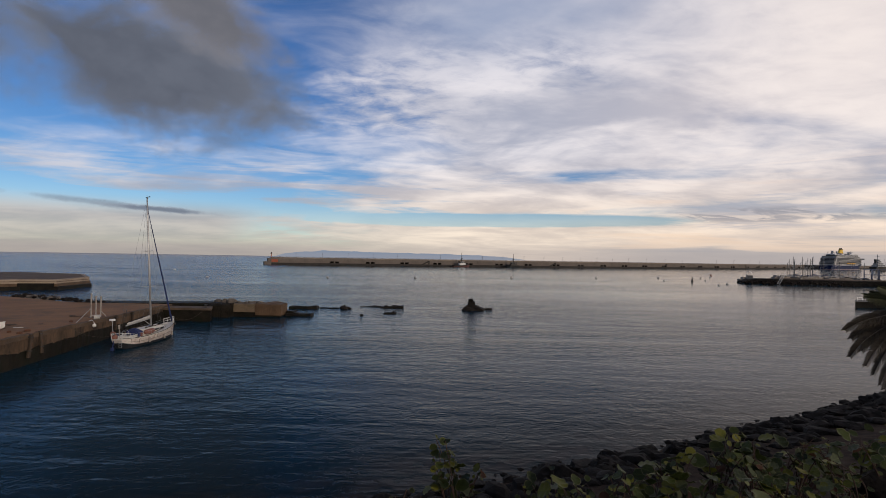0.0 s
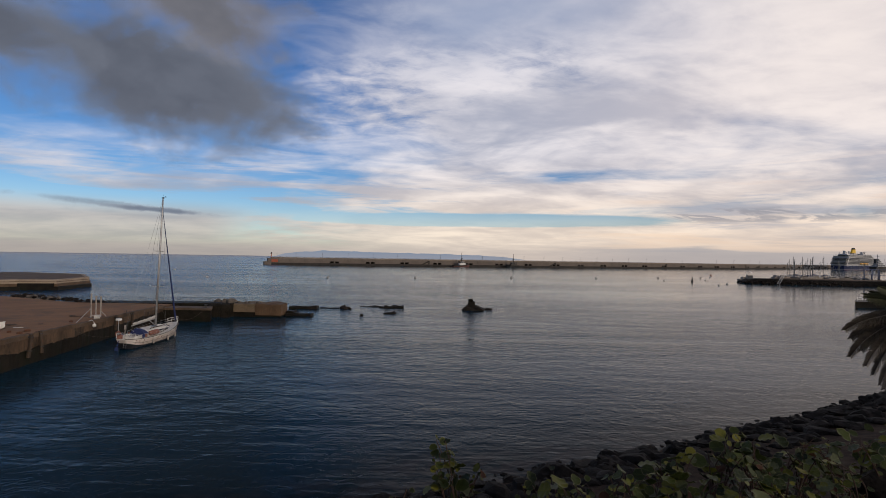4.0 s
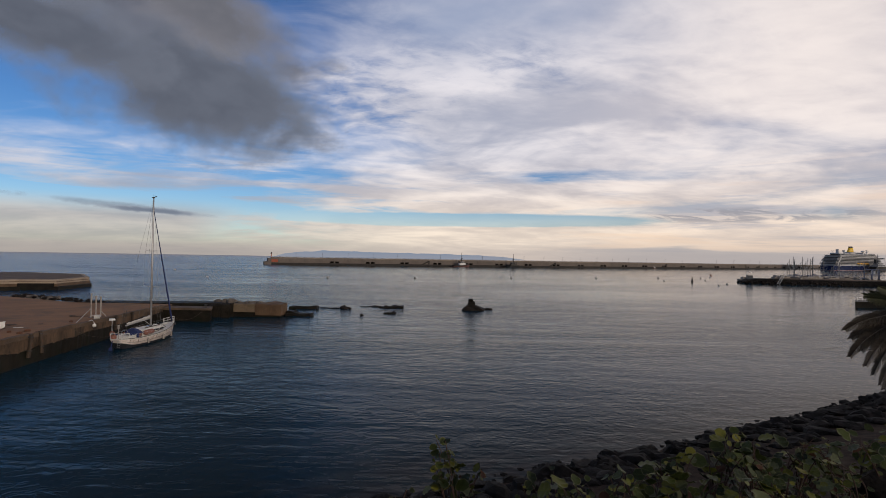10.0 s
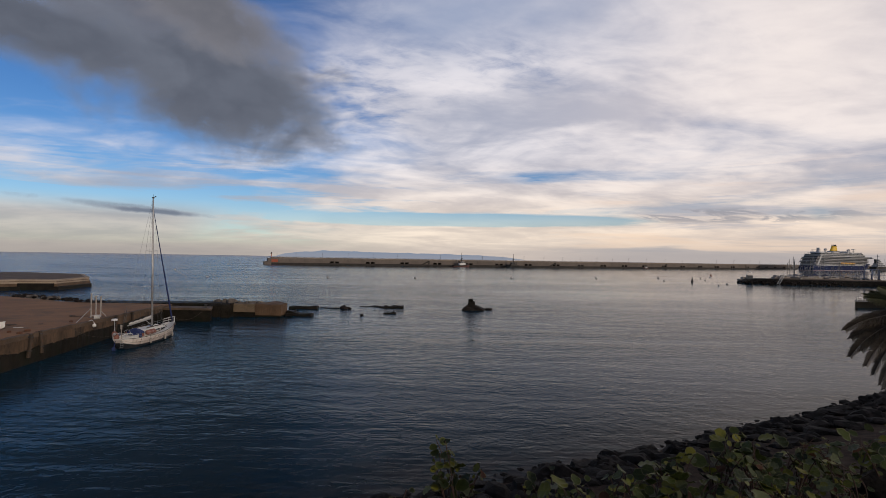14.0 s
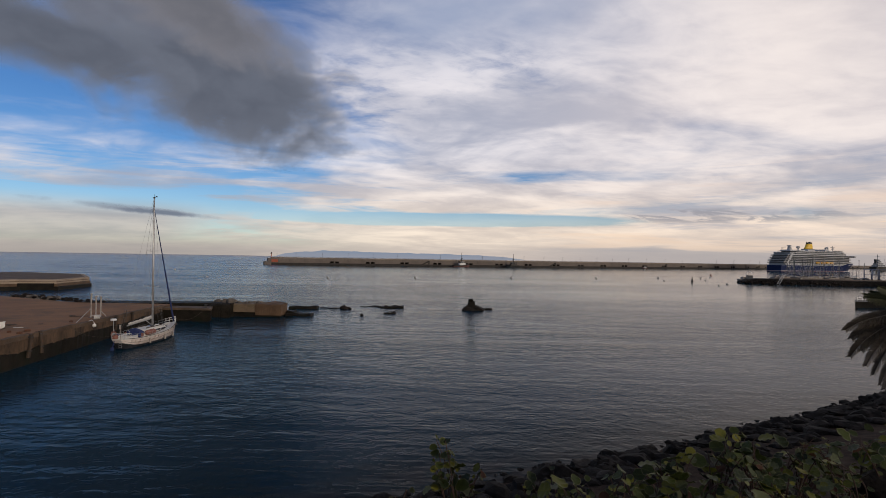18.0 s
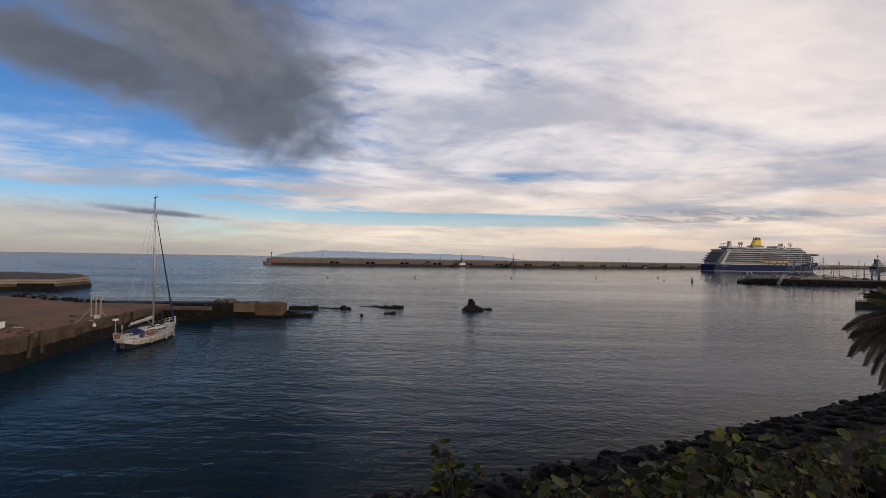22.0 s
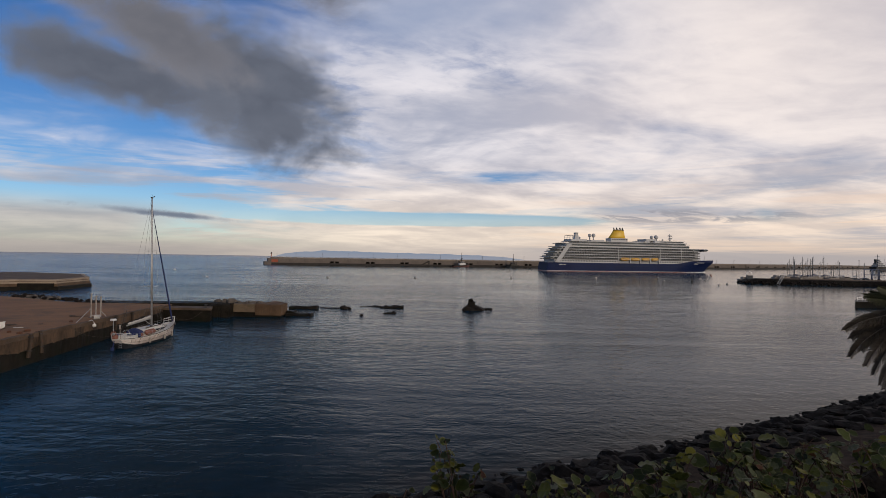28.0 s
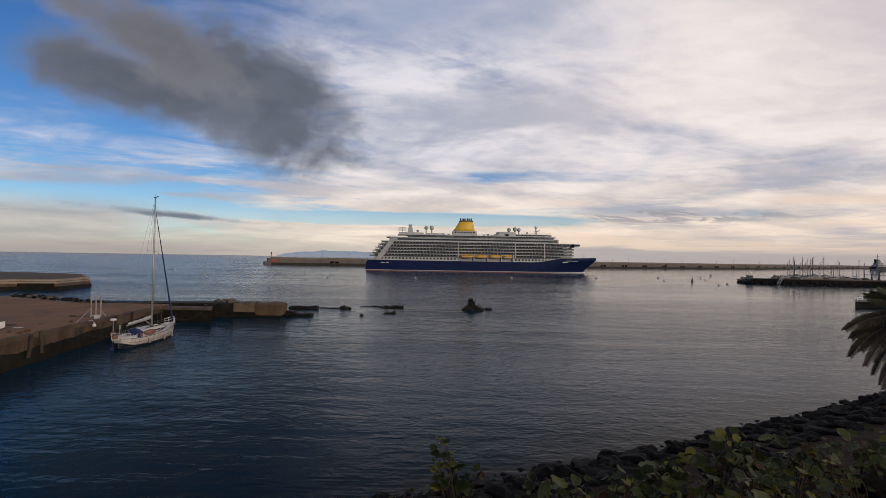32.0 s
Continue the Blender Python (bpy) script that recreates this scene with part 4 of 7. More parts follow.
    # upper decks
    for n, z0, z1, a, f, w, m in (("upper_deck", 29.45, 32.9, -92, 80, 14.7, SHIP_WHITE), ("upper_glazing", 30.5, 32.0, -84, 80.4, 14.85, SHIP_GLASS), ("lido_deck", 32.9, 33.5, -95, 80.5, 15.4, SHIP_WHITE),
                                  ("lido_glazing", 33.5, 35.5, -74, 76, 13.0, SHIP_GLASS), ("sun_deck", 35.5, 36.2, -84, 77.5, 14.2, SHIP_WHITE), ("observation_house", 36.2, 38.3, 27, 73, 12.6, SHIP_WHITE),
                                  ("observation_glazing", 36.8, 37.7, 34, 73.3, 12.8, SHIP_GLASS), ("top_house", 38.3, 40.6, 17.5, 36, 9.5, SHIP_WHITE), ("top_base", 36.2, 38.3, 15, 27, 10.5, SHIP_WHITE),
                                  ("sports_house", 36.2, 38.4, -83, -58, 9.0, SHIP_WHITE), ("aft_house", 36.2, 37.9, -56, -36, 8.0, SHIP_WHITE)):
        band(n, z0, z1, a, f, w, 9, m)
    for s in (-1, 1):
        for x0, x1, yy, zz in ((-92, 76, 15.1, 33.5), (-80, 24, 13.9, 36.2), (30, 70, 12.3, 38.3)):
            bm = bmesh.new()
            for x in range(x0, x1 + 1, 4):
                rod(bm, (x, s * yy, zz), (x, s * yy, zz + 1.1), 0.06, n=5)
            rod(bm, (x0, s * yy, zz + 1.1), (x1, s * yy, zz + 1.1), 0.07, n=5)
            rod(bm, (x0, s * yy, zz + 0.6), (x1, s * yy, zz + 0.6), 0.05, n=5)
            part("deck_rail", bm, SHIP_WHITE, ship)
    # parasols, lockers and ventilators on the sun deck
    for k, x in enumerate((-50, -44, -39, -33, 3, 7, 11)):
        bm = bmesh.new()
        box(bm, x - 1.2, x + 1.2, -6.5, -4.5, 36.2, 37.3 + 0.5 * (k % 3), 0.15)
        part("deck_locker", bm, (SHIP_WHITE, SHIP_GREY)[k % 2], ship)
    # funnel, raked aft side, black pipes
    band("funnel_base", 36.2, 40.8, -28.5, -3.8, 6.0, 3, SHIP_WHITE, "white funnel house")
    for k in range(7):
        for s in (-1, 1):
            bm = bmesh.new()
            box(bm, -27.0 + k * 3.1, -25.2 + k * 3.1, s * 6.05 - 0.1, s * 6.05 + 0.1, 38.6, 40.0)
            part("funnel_window", bm, SHIP_GLASS, ship)

    def oval(x0, x1, cz, b):
        return [((x0 + x1) / 2 + (x1 - x0) / 2 * math.cos(t * math.pi / 12), b * math.sin(t * math.pi / 12), cz) for t in range(24)]
    fun = bmesh.new()
    loft(fun, [oval(-28.4, -5.6, 40.8, 4.8), oval(-26.3, -6.3, 43.5, 4.6), oval(-24.0, -7.0, 47, 4.3), oval(-22.0, -7.8, 50.4, 4.0)])
    part("funnel", fun, SHIP_YELLOW, ship, "bright yellow funnel casing", smooth=True)
    fun = bmesh.new()
    loft(fun, [oval(-22.1, -7.7, 50.4, 4.1), oval(-21.6, -8.1, 51.5, 3.9)])
    part("funnel_cap", fun, BLACK_PAINT, ship, "black funnel cap")
    for x, y in ((-20, 1.2), (-17.8, -1.6), (-15.6, 1.5), (-13.4, -1.4), (-11.2, 1.2), (-9.4, -0.8)):
        bm = bmesh.new()
        rod(bm, (x, y, 51.4), (x - 0.7, y, 53.9), 0.75, 0.65, 10)
        part("exhaust_pipe", bm, BLACK_PAINT, ship, "black exhaust pipe")
    # radomes, pods and masts
    for x, y, zz, r, b in ((-55.5, -4, 43.2, 2.1, 38), (-50.0, -3, 43.4, 2.3, 38), (28.6, -4, 42.9, 2.0, 40.5), (35.0, -3, 43.6, 2.2, 40), (40.0, 2, 43.4, 1.9, 38.4), (-64, 5, 40.5, 1.3, 38), (49, 3, 40.4, 1.1, 38.4)):
        bm = bmesh.new()
        rod(bm, (x, y, b - 2), (x, y, zz - r * 0.7), r * 0.4, r * 0.3, 10)
        part("radome_stand", bm, SHIP_WHITE, ship)
        bm = bmesh.new()
        ball(bm, (x, y, zz), r, 1.05, 14)
        part("radome", bm, SHIP_WHITE, ship, "white satellite radome", smooth=True)
    bm = bmesh.new()
    slab_xz(bm, [(-74.5, 38.3), (-68.5, 38.3), (-70.2, 46.2), (-73.0, 46.2)], -2.2, 2.2)
    box(bm, -73.4, -69.8, -2.8, 2.8, 45.2, 46.5, 0.2)
    part("aft_pylon", bm, SHIP_WHITE, ship, "white aft pylon")
    bm = bmesh.new()
    for x in (-83, -79.5, -76):
        for s in (-1, 1):
            rod(bm, (x, s * 7, 38.3), (x, s * 7, 43.0), 0.16, n=6)
        rod(bm, (x, -7, 43.0), (x, 7, 43.0), 0.14, n=6)
    for s in (-1, 1):
        rod(bm, (-83, s * 7, 43.0), (-76, s * 7, 43.0), 0.14, n=6)
        rod(bm, (-83, s * 7, 40.8), (-76, s * 7, 40.8), 0.10, n=6)
    part("sports_net_frame", bm, SHIP_GREY, ship, "grey frame of a sports net")
    bm = bmesh.new()
    rod(bm, (57.8, 0, 38.2), (57.0, 0, 47.8), 0.8, 0.35, 8)
    rod(bm, (57.4, -4.5, 44.8), (57.4, 4.5, 44.8), 0.25, n=6)
    rod(bm, (57.5, -3, 42.6), (57.5, 3, 42.6), 0.25, n=6)
    slab_xz(bm, [(57.5, 41.0), (61.5, 43.2), (61.5, 43.7), (57.2, 42.0)], -0.5, 0.5)
    box(bm, 55.5, 59.8, -1.6, 1.6, 41.4, 41.9)
    box(bm, 55.9, 58.6, -2.6, 2.6, 45.6, 46.2)
    part("radar_mast", bm, SHIP_WHITE, ship, "white radar mast with yards")
    bm = bmesh.new()
    rod(bm, (108, 0, 15.2), (108.5, 0, 21), 0.25, 0.15, 6)
    part("bow_mast", bm, SHIP_WHITE, ship)
    # white water pushed up at the stem and drawn off along the hull
    for s in (-1, 1):
        bm = bmesh.new()
        rings = []
        for k in range(15):
            u = k / 14
            x = 109 - u * 46
            b = half_beam(min(x, 106.5), 0.2)
            w = 0.5 + 4.5 * u
            h = 1.1 * (1 - u) ** 1.5 + 0.10
            o = noise.noise(Vector((x * 0.3, s, 0))) * 0.8
            rings.append([(x, s * (b - 0.3), -0.3), (x, s * (b - 0.2), h), (x, s * (b + w * 0.4 + o), h * 0.6), (x, s * (b + w + o), -0.3)])
        loft(bm, rings)
        part("bow_wave", bm, FOAM, ship, "white foam curling off the bow")
    # lifeboats in their bays
    for s in (-1, 1):
        # Flat grey panel stands for the shade behind the boats.
        bm = bmesh.new()
        box(bm, -24, 32, s * 14.7 - 0.2, s * 14.7 + 0.2, 10.8, 17.2)
        part("boat_bay", bm, SHIP_GREY, ship, "lifeboat bay back with its shade painted grey")
        for cxx, half in ((-15.4, 6.4), (-1.4, 6.2), (12.4, 6.0), (25.0, 5.2)):
            boat = bmesh.new()
            rings = []
            for q in range(9):
                u = -1 + q / 4
                w = (1 - abs(u) ** 3.6) ** 0.6 + 0.02
                rings.append([(cxx + u * half, s * 16.6 + 1.9 * w * math.cos(a), 15.2 + (2.0 if math.sin(a) > 0 else 1.7) * w ** 0.6 * math.sin(a)) for a in [j * math.pi / 6 for j in range(12)]])
            loft(boat, rings)
            lb = part("lifeboat", boat, LIFEBOAT_YELLOW, ship, "orange-yellow covered lifeboat")
            bm = bmesh.new()
            box(bm, cxx - half * 0.8, cxx + half * 0.8, s * 18.35 - 0.12, s * 18.35 + 0.12, 14.5, 14.9)
            part("rubbing_strake", bm, SHIP_WHITE, lb)
            bm = bmesh.new()
            box(bm, cxx - half * 0.7, cxx + half * 0.7, s * 18.05 - 0.3, s * 18.05 + 0.3, 15.7, 16.2)
            part("window", bm, SHIP_GLASS, lb)
            bm = bmesh.new()
            slab_xz(bm, [(cxx + half + 0.2, 10.5), (cxx + half + 1.2, 10.5), (cxx + half + 1.2, 17.4), (cxx + half + 0.2, 17.4)], s * 15.3 - 1.3, s * 15.3 + 1.3)
            part("davit", bm, SHIP_WHITE, ship, "white davit")
    return ship


ship = cruise_ship()


# ---- the moored sailing yacht: bow along +x, origin amidships on the waterline ----
def sailing_yacht():
    y_ = tagged(empty("sailing_yacht"), "weathered white sailing yacht with furled blue headsail moored at the quay", "sailboat")
    L = 8.3

    def section(x, z0, z1, n=6, proud=0.0):
        """Ring of the hull at station x, between two heights as fractions of the freeboard."""
        u = (x + L) / (2 * L)
        lift = 0.62 * max(0, (0.20 - u) / 0.20) ** 1.3
        z0 += lift
        z1 = None if z1 is None else z1 + lift
        sheer = 1.25 + 1.45 * max(0, u - 0.25) ** 1.6 + 0.25 * max(0, (0.25 - u) / 0.25) ** 2
        beam = 2.25 * (0.36 + 0.64 * (max(0.0, u) / 0.42) ** 0.62 if u < 0.42 else 1.0) * (1 - 0.22 * max(0, (0.10 - u) / 0.10) ** 2) * (1 - max(0, (u - 0.45) / 0.55) ** 2.2)
        right = []
        for k in range(n):
            f = k / (n - 1)
            z = z0 + (z1 - z0) * f if z1 is not None else z0 + (sheer - z0) * f
            g = max(0, min(1, (z + 0.6) / (sheer + 0.6)))
            b = beam * (0.40 + 0.60 * g ** 0.6) * (1 if u < 0.9 else 0.35 + 0.65 * g) + proud
            xx = x + (g - 1) * 1.0 * max(0, (u - 0.8) / 0.2) + (1 - g) * 1.5 * max(0, (0.10 - u) / 0.10)
            right.append((xx, -max(0.02, b), z))
        return right + [(p[0], -p[1], p[2]) for p in right[::-1]]

    st = [-L + 2 * L * i / 18 for i in range(19)]
    bm = bmesh.new()
    loft(bm, [section(x, 0.36, None) for x in st])
    part("hull", bm, HULL_WHITE, y_, "off-white hull with rust and dirt streaks", smooth=False)
    bm = bmesh.new()
    loft(bm, [section(x, -0.55, 0.36) for x in st])
    part("underbody", bm, ANTIFOUL, y_, "black antifouled underbody")
    bm = bmesh.new()
    loft(bm, [[(p[0], p[1] * 1.015, p[2] + 0.01) for p in (section(x, 0, None)[5], section(x, 0, None)[6])] + [(p[0], p[1] * 1.015, p[2] + 0.09) for p in (section(x, 0, None)[6], section(x, 0, None)[5])] for x in st[:-1]])
    part("deck", bm, DECK_WHITE, y_, "pale scuffed deck")
    bm = bmesh.new()
    loft(bm, [[(x, -w, z0), (x, -w * 0.86, z1), (x, w * 0.86, z1), (x, w, z0)] for x, w, z0, z1 in ((-3.0, 1.35, 1.35, 2.25), (-1.2, 1.45, 1.4, 2.35), (1.4, 1.25, 1.5, 2.30), (3.3, 0.85, 1.65, 2.10), (4.3, 0.5, 1.75, 1.85))])
    part("coachroof", bm, DECK_WHITE, y_, "white coachroof")
    for s in (-1, 1):
        bm = bmesh.new()
        rod(bm, (-2.4, s * 0.95, 2.42), (2.2, s * 0.75, 2.38), 0.07, n=6)
        for x in (-2.2, -0.8, 0.6, 2.0):
            rod(bm, (x, s * 0.9, 2.25), (x, s * 0.9, 2.40), 0.03, n=5)
        part("handrail", bm, TIMBER, y_, "dark wooden handrail on the coachroof")
        bm = bmesh.new()
        pts = [section(x, 0, None)[5] for x in st[:-1]]
        tube(bm, [(p[0], s * p[1] * 1.0, p[2] + 0.11) for p in pts], 0.045, 5)
        part("toe_rail", bm, TIMBER, y_, "dark toe rail along the deck edge")
        bm = bmesh.new()
        pts = [section(x, 0, None) for x in st[1:-1]]
        tube(bm, [(p[3][0], s * (p[3][1] - 0.035), p[3][2]) for p in pts], 0.035, 5)
        part("hull_stripe", bm, DULL_WHITE, y_, "thin dull stripe along the hull")
        for x0, x1 in ((-2.3, -0.9), (-0.5, 0.9), (1.3, 2.3)):
            bm = bmesh.new()
            box(bm, x0, x1, s * 1.30 - 0.05, s * 1.30 + 0.05, 1.75, 2.0)
            part("cabin_window", bm, SHIP_GLASS, y_)
    bm = bmesh.new()
    box(bm, 0.1, 0.75, -0.32, 0.32, 2.28, 2.42, 0.03)
    part("hatch", bm, SHIP_GLASS, y_)
    bm = bmesh.new()
    box(bm, 4.6, 5.2, -0.3, 0.3, 1.72, 1.95, 0.03)
    part("hatch", bm, SHIP_GLASS, y_)
    # cockpit with coaming, sprayhood, wheel
    bm = bmesh.new()
    for s in (-1, 1):
        box(bm, -6.6, -3.0, s * 1.02 - 0.14, s * 1.02 + 0.14, 1.3, 1.78, 0.05)
    box(bm, -6.9, -6.5, -1.1, 1.1, 1.3, 1.76, 0.05)
    part("cockpit_coaming", bm, DECK_WHITE, y_)
    bm = bmesh.new()
    box(bm, -6.6, -3.0, -0.9, 0.9, 1.36, 1.46)
    part("cockpit_sole", bm, TIMBER, y_, "dark cockpit floor")
    bm = bmesh.new()
    loft(bm, [[(x, 1.05 * math.cos(a), 1.60 + h * math.sin(a)) for a in [k * math.pi / 8 for k in range(9)]] for x, h in ((-4.3, 0.95), (-3.8, 1.0), (-3.3, 0.85), (-2.7, 0.5))])
    part("sprayhood", bm, BLUE_CANVAS, y_, "dark blue canvas sprayhood")
    bm = bmesh.new()
    rod(bm, (2.9, 0.55, 2.05), (3.8, 0.5, 1.98), 0.26, n=10)
    part("liferaft", bm, WHITE_PAINT, y_, "white liferaft canister")
    bm = bmesh.new()
    loft(bm, [[(x, 0.35 + r * math.cos(a), 2.0 + r * 0.7 * math.sin(a)) for a in [k * math.pi / 4 for k in range(8)]] for x, r in ((5.2, 0.1), (5.6, 0.32), (6.4, 0.36), (6.9, 0.1))])
    part("sail_bag", bm, SAILCLOTH, y_, "pale sail bag on the foredeck")
    for k, (x, s_) in enumerate(((-4.3, -1), (-5.0, -1), (-3.7, 1), (-5.6, 1))):
        bm = bmesh.new()
        box(bm, x - 0.2, x + 0.2, s_ * 1.42 - 0.13, s_ * 1.42 + 0.13, 1.42, 1.92, 0.04)
        part("jerrycan", bm, (RED_CANVAS, BLUE_CANVAS)[k % 2], y_)
    for x, s_ in ((-3.4, -1), (0.4, -1), (3.6, -1), (-1.6, 1), (2.8, 1)):
        p = section(x, 0, None)[5]
        bm = bmesh.new()
        rod(bm, (x, s_ * abs(p[1]) + s_ * 0.16, 0.35), (x, s_ * abs(p[1]) + s_ * 0.16, 1.05), 0.13, n=10)
        rod(bm, (x, s_ * abs(p[1]) + s_ * 0.14, 1.05), (x, s_ * abs(p[1]) * 0.97, p[2] + 0.4), 0.015, n=4)
        part("hanging_fender", bm, DULL_WHITE, y_, "grey-white fender hung on the side")
    bm = bmesh.new()
    ring = [(-5.9, 0.5 * math.cos(a), 2.1 + 0.5 * math.sin(a)) for a in [k * math.pi / 6 for k in range(13)]]
    tube(bm, ring, 0.02, 5)
    rod(bm, (-5.85, 0, 1.4), (-5.9, 0, 2.1), 0.08)
    part("wheel", bm, STEEL, y_)
    # gear lashed on deck
    bm = bmesh.new()
    loft(bm, [[(x, -1.55 + r * math.cos(a), 1.85 + r * math.sin(a)) for a in [k * math.pi / 4 for k in range(8)]] for x, r in ((-3.6, 0.12), (-3.3, 0.38), (-2.4, 0.42), (-1.4, 0.38), (-1.0, 0.14))])
    part("deck_bundle", bm, RED_CANVAS, y_, "faded red-orange bundle lashed to the side deck")
    bm = bmesh.new()
    for k in range(14):
        a0, a1 = k * math.pi / 7, (k + 1) * math.pi / 7
        rod(bm, (-7.7, 0.75 + 0.36 * math.cos(a0), 2.2 + 0.36 * math.sin(a0)), (-7.7, 0.75 + 0.36 * math.cos(a1), 2.2 + 0.36 * math.sin(a1)), 0.09, n=6)
    part("lifebuoy", bm, RED_CANVAS, y_, "red lifebuoy on the pushpit")
    bm = bmesh.new()
    box(bm, -7.9, -7.2, 0.35, 0.85, 1.5, 2.05, 0.08)
    part("locker_bag", bm, RED_CANVAS, y_, "red bag at the stern rail")
    # rails
    bm = bmesh.new()
    tops = []
    for x in (-7.9, -6.4, -4.6, -2.6, -0.6, 1.4, 3.4, 5.2, 6.6, 7.7):
        p = section(x, 0, None)[5]
        for s in (1, -1):
            rod(bm, (p[0], s * p[1] * 0.97, p[2]), (p[0], s * p[1] * 0.97, p[2] + 0.75), 0.018, n=5)
        tops.append((p[0], p[1] * 0.97, p[2] + 0.75))
    for s in (1, -1):
        for a, b in zip(tops, tops[1:]):
            rod(bm, (a[0], s * a[1], a[2]), (b[0], s * b[1], b[2]), 0.012, n=4)
            rod(bm, (a[0], s * a[1], a[2] - 0.35), (b[0], s * b[1], b[2] - 0.35), 0.010, n=4)
    part("guard_rail", bm, STEEL, y_, "thin steel stanchions and lifelines")
    for nm, xs_ in (("pulpit", (6.4, 7.2, 8.05)), ("pushpit", (-6.9, -7.6, -8.05))):
        bm = bmesh.new()
        pts = []
        for x in xs_:
            p = section(max(-L, min(L, x)), 0, None)[5]
            pts.append((x, p[1] * 0.95, p[2] + 0.85))
            for s in (1, -1):
                rod(bm, (x, s * p[1] * 0.95, p[2]), (x, s * p[1] * 0.95, p[2] + 0.85), 0.03, n=6)
        for s in (1, -1):
            tube(bm, [(a, s * b, c) for a, b, c in pts], 0.035, 6)
            tube(bm, [(a, s * b, c - 0.4) for a, b, c in pts], 0.025, 6)
        e = pts[-1]
        rod(bm, e, (e[0], -e[1], e[2]), 0.035, n=6)
        part(nm, bm, WHITE_PAINT, y_, "steel bow rail" if nm == "pulpit" else "steel stern rail")
    # stern pole with a flat white aerial, wind vane gear
    bm = bmesh.new()
    rod(bm, (-7.6, 0.85, 1.4), (-7.6, 0.85, 4.2), 0.06, 0.05)
    rod(bm, (-7.1, 0.85, 1.4), (-7.6, 0.85, 3.2), 0.03)
    pole = part("stern_pole", bm, STEEL, y_)
    bm = bmesh.new()
    bmesh.ops.create_cone(bm, cap_ends=True, segments=16, radius1=0.42, radius2=0.36, depth=0.24, matrix=Matrix.Translation((-7.6, 0.85, 4.3)))
    part("radar_dome", bm, WHITE_PAINT, pole, "white radar dome")
    bm = bmesh.new()
    box(bm, -8.75, -8.35, 0.2, 0.6, -0.35, 0.45, 0.08)
    rod(bm, (-8.5, 0.4, 0.4), (-8.1, 0.4, 1.4), 0.06)
    part("outboard_motor", bm, BLUE_CANVAS, y_, "small dark blue outboard motor on the transom")
    # ladder on the transom
    bm = bmesh.new()
    for dy in (-0.2, 0.2):
        rod(bm, (-8.18, dy - 0.5, 0.3), (-8.1, dy - 0.5, 1.6), 0.02)
    for k in range(4):
        rod(bm, (-8.17, -0.7, 0.4 + k * 0.28), (-8.17, -0.3, 0.4 + k * 0.28), 0.018)
    part("boarding_ladder", bm, STEEL, y_)
    # dark seams, rust runs and a wind vane at the stern
    for s in (-1, 1):
        bm = bmesh.new()
        tube(bm, [(-2.6, s * 1.52, 1.52), (0.2, s * 1.45, 1.62), (2.4, s * 1.18, 1.75), (4.2, s * 0.72, 1.86)], 0.05, 5)
        part("deck_seam", bm, TIMBER, y_, "dark teak strake beside the coachroof")
        for x, d in ((-6.8, 0.5), (-5.2, 0.75), (-1.2, 0.6), (1.9, 0.5), (4.6, 0.7), (6.2, 0.55)):
            p = section(x, 0, None)[5]
            q = section(x, 0, None)[3]
            bm = bmesh.new()
            rod(bm, (p[0], s * (abs(p[1]) + 0.005), p[2] - 0.03), (q[0], s * (abs(q[1]) + 0.012), p[2] - d), 0.035, 0.012, 5)
            part("rust_run", bm, ROPE_RED, y_, "rust run down the topside")
    bm = bmesh.new()
    rod(bm, (-8.0, -0.4, 1.5), (-8.1, -0.4, 3.0), 0.04)
    box(bm, -8.3, -7.9, -0.45, -0.35, 3.0, 3.6, 0.03)
    part("wind_vane", bm, DULL_WHITE, y_, "self-steering vane on the stern")
    bm = bmesh.new()
    for k in range(5):
        box(bm, -6.5 + k * 0.75, -6.0 + k * 0.75, -0.8 + 0.3 * (k % 3), -0.3 + 0.3 * (k % 3), 1.46, 1.62 + 0.12 * (k % 2), 0.05)
    part("cockpit_gear", bm, DULL_WHITE, y_, "gear stowed in the cockpit")
    # rig
    mx, top = 0.95, 22.75
    bm = bmesh.new()
    loft(bm, [[(mx + r * 1.35 * math.cos(a), r * math.sin(a), z) for a in [k * math.pi / 5 for k in range(10)]] for z, r in ((2.25, 0.145), (12, 0.14), (19, 0.12), (top, 0.09))])
    part("mast", bm, ALLOY, y_, "tall pale alloy mast", smooth=True)
    bm = bmesh.new()
    rod(bm, (mx, 0, top), (mx, 0, top + 0.55), 0.02)
    rod(bm, (mx, 0, top + 0.12), (mx + 0.7, 0, top + 0.22), 0.02)
    box(bm, mx + 0.5, mx + 0.9, -0.03, 0.03, top + 0.2, top + 0.34)
    box(bm, mx - 0.25, mx + 0.2, -0.1, 0.1, top - 0.05, top + 0.1)
    part("masthead_gear", bm, IRON, y_, "masthead light and wind vane")
    for z, w in ((8.6, 1.15), (14.2, 0.9)):
        for s in (-1, 1):
            bm = bmesh.new()
            rod(bm, (mx, 0, z), (mx - 0.35, s * w, z + 0.08), 0.05, 0.03, 6)
            part("spreader", bm, ALLOY, y_)
    wires = [("backstay", [(-7.9, 0, 1.6), (mx, 0, top)], 0.013), ("halyard", [(mx - 0.1, 0.25, 2.4), (mx - 0.5, 0.35, 12.0), (mx - 0.1, 0, top - 0.5)], 0.010),
             ("topping_lift", [(-5.6, 1.2, 1.5), (mx - 0.3, 0.9, 14.2)], 0.010)]
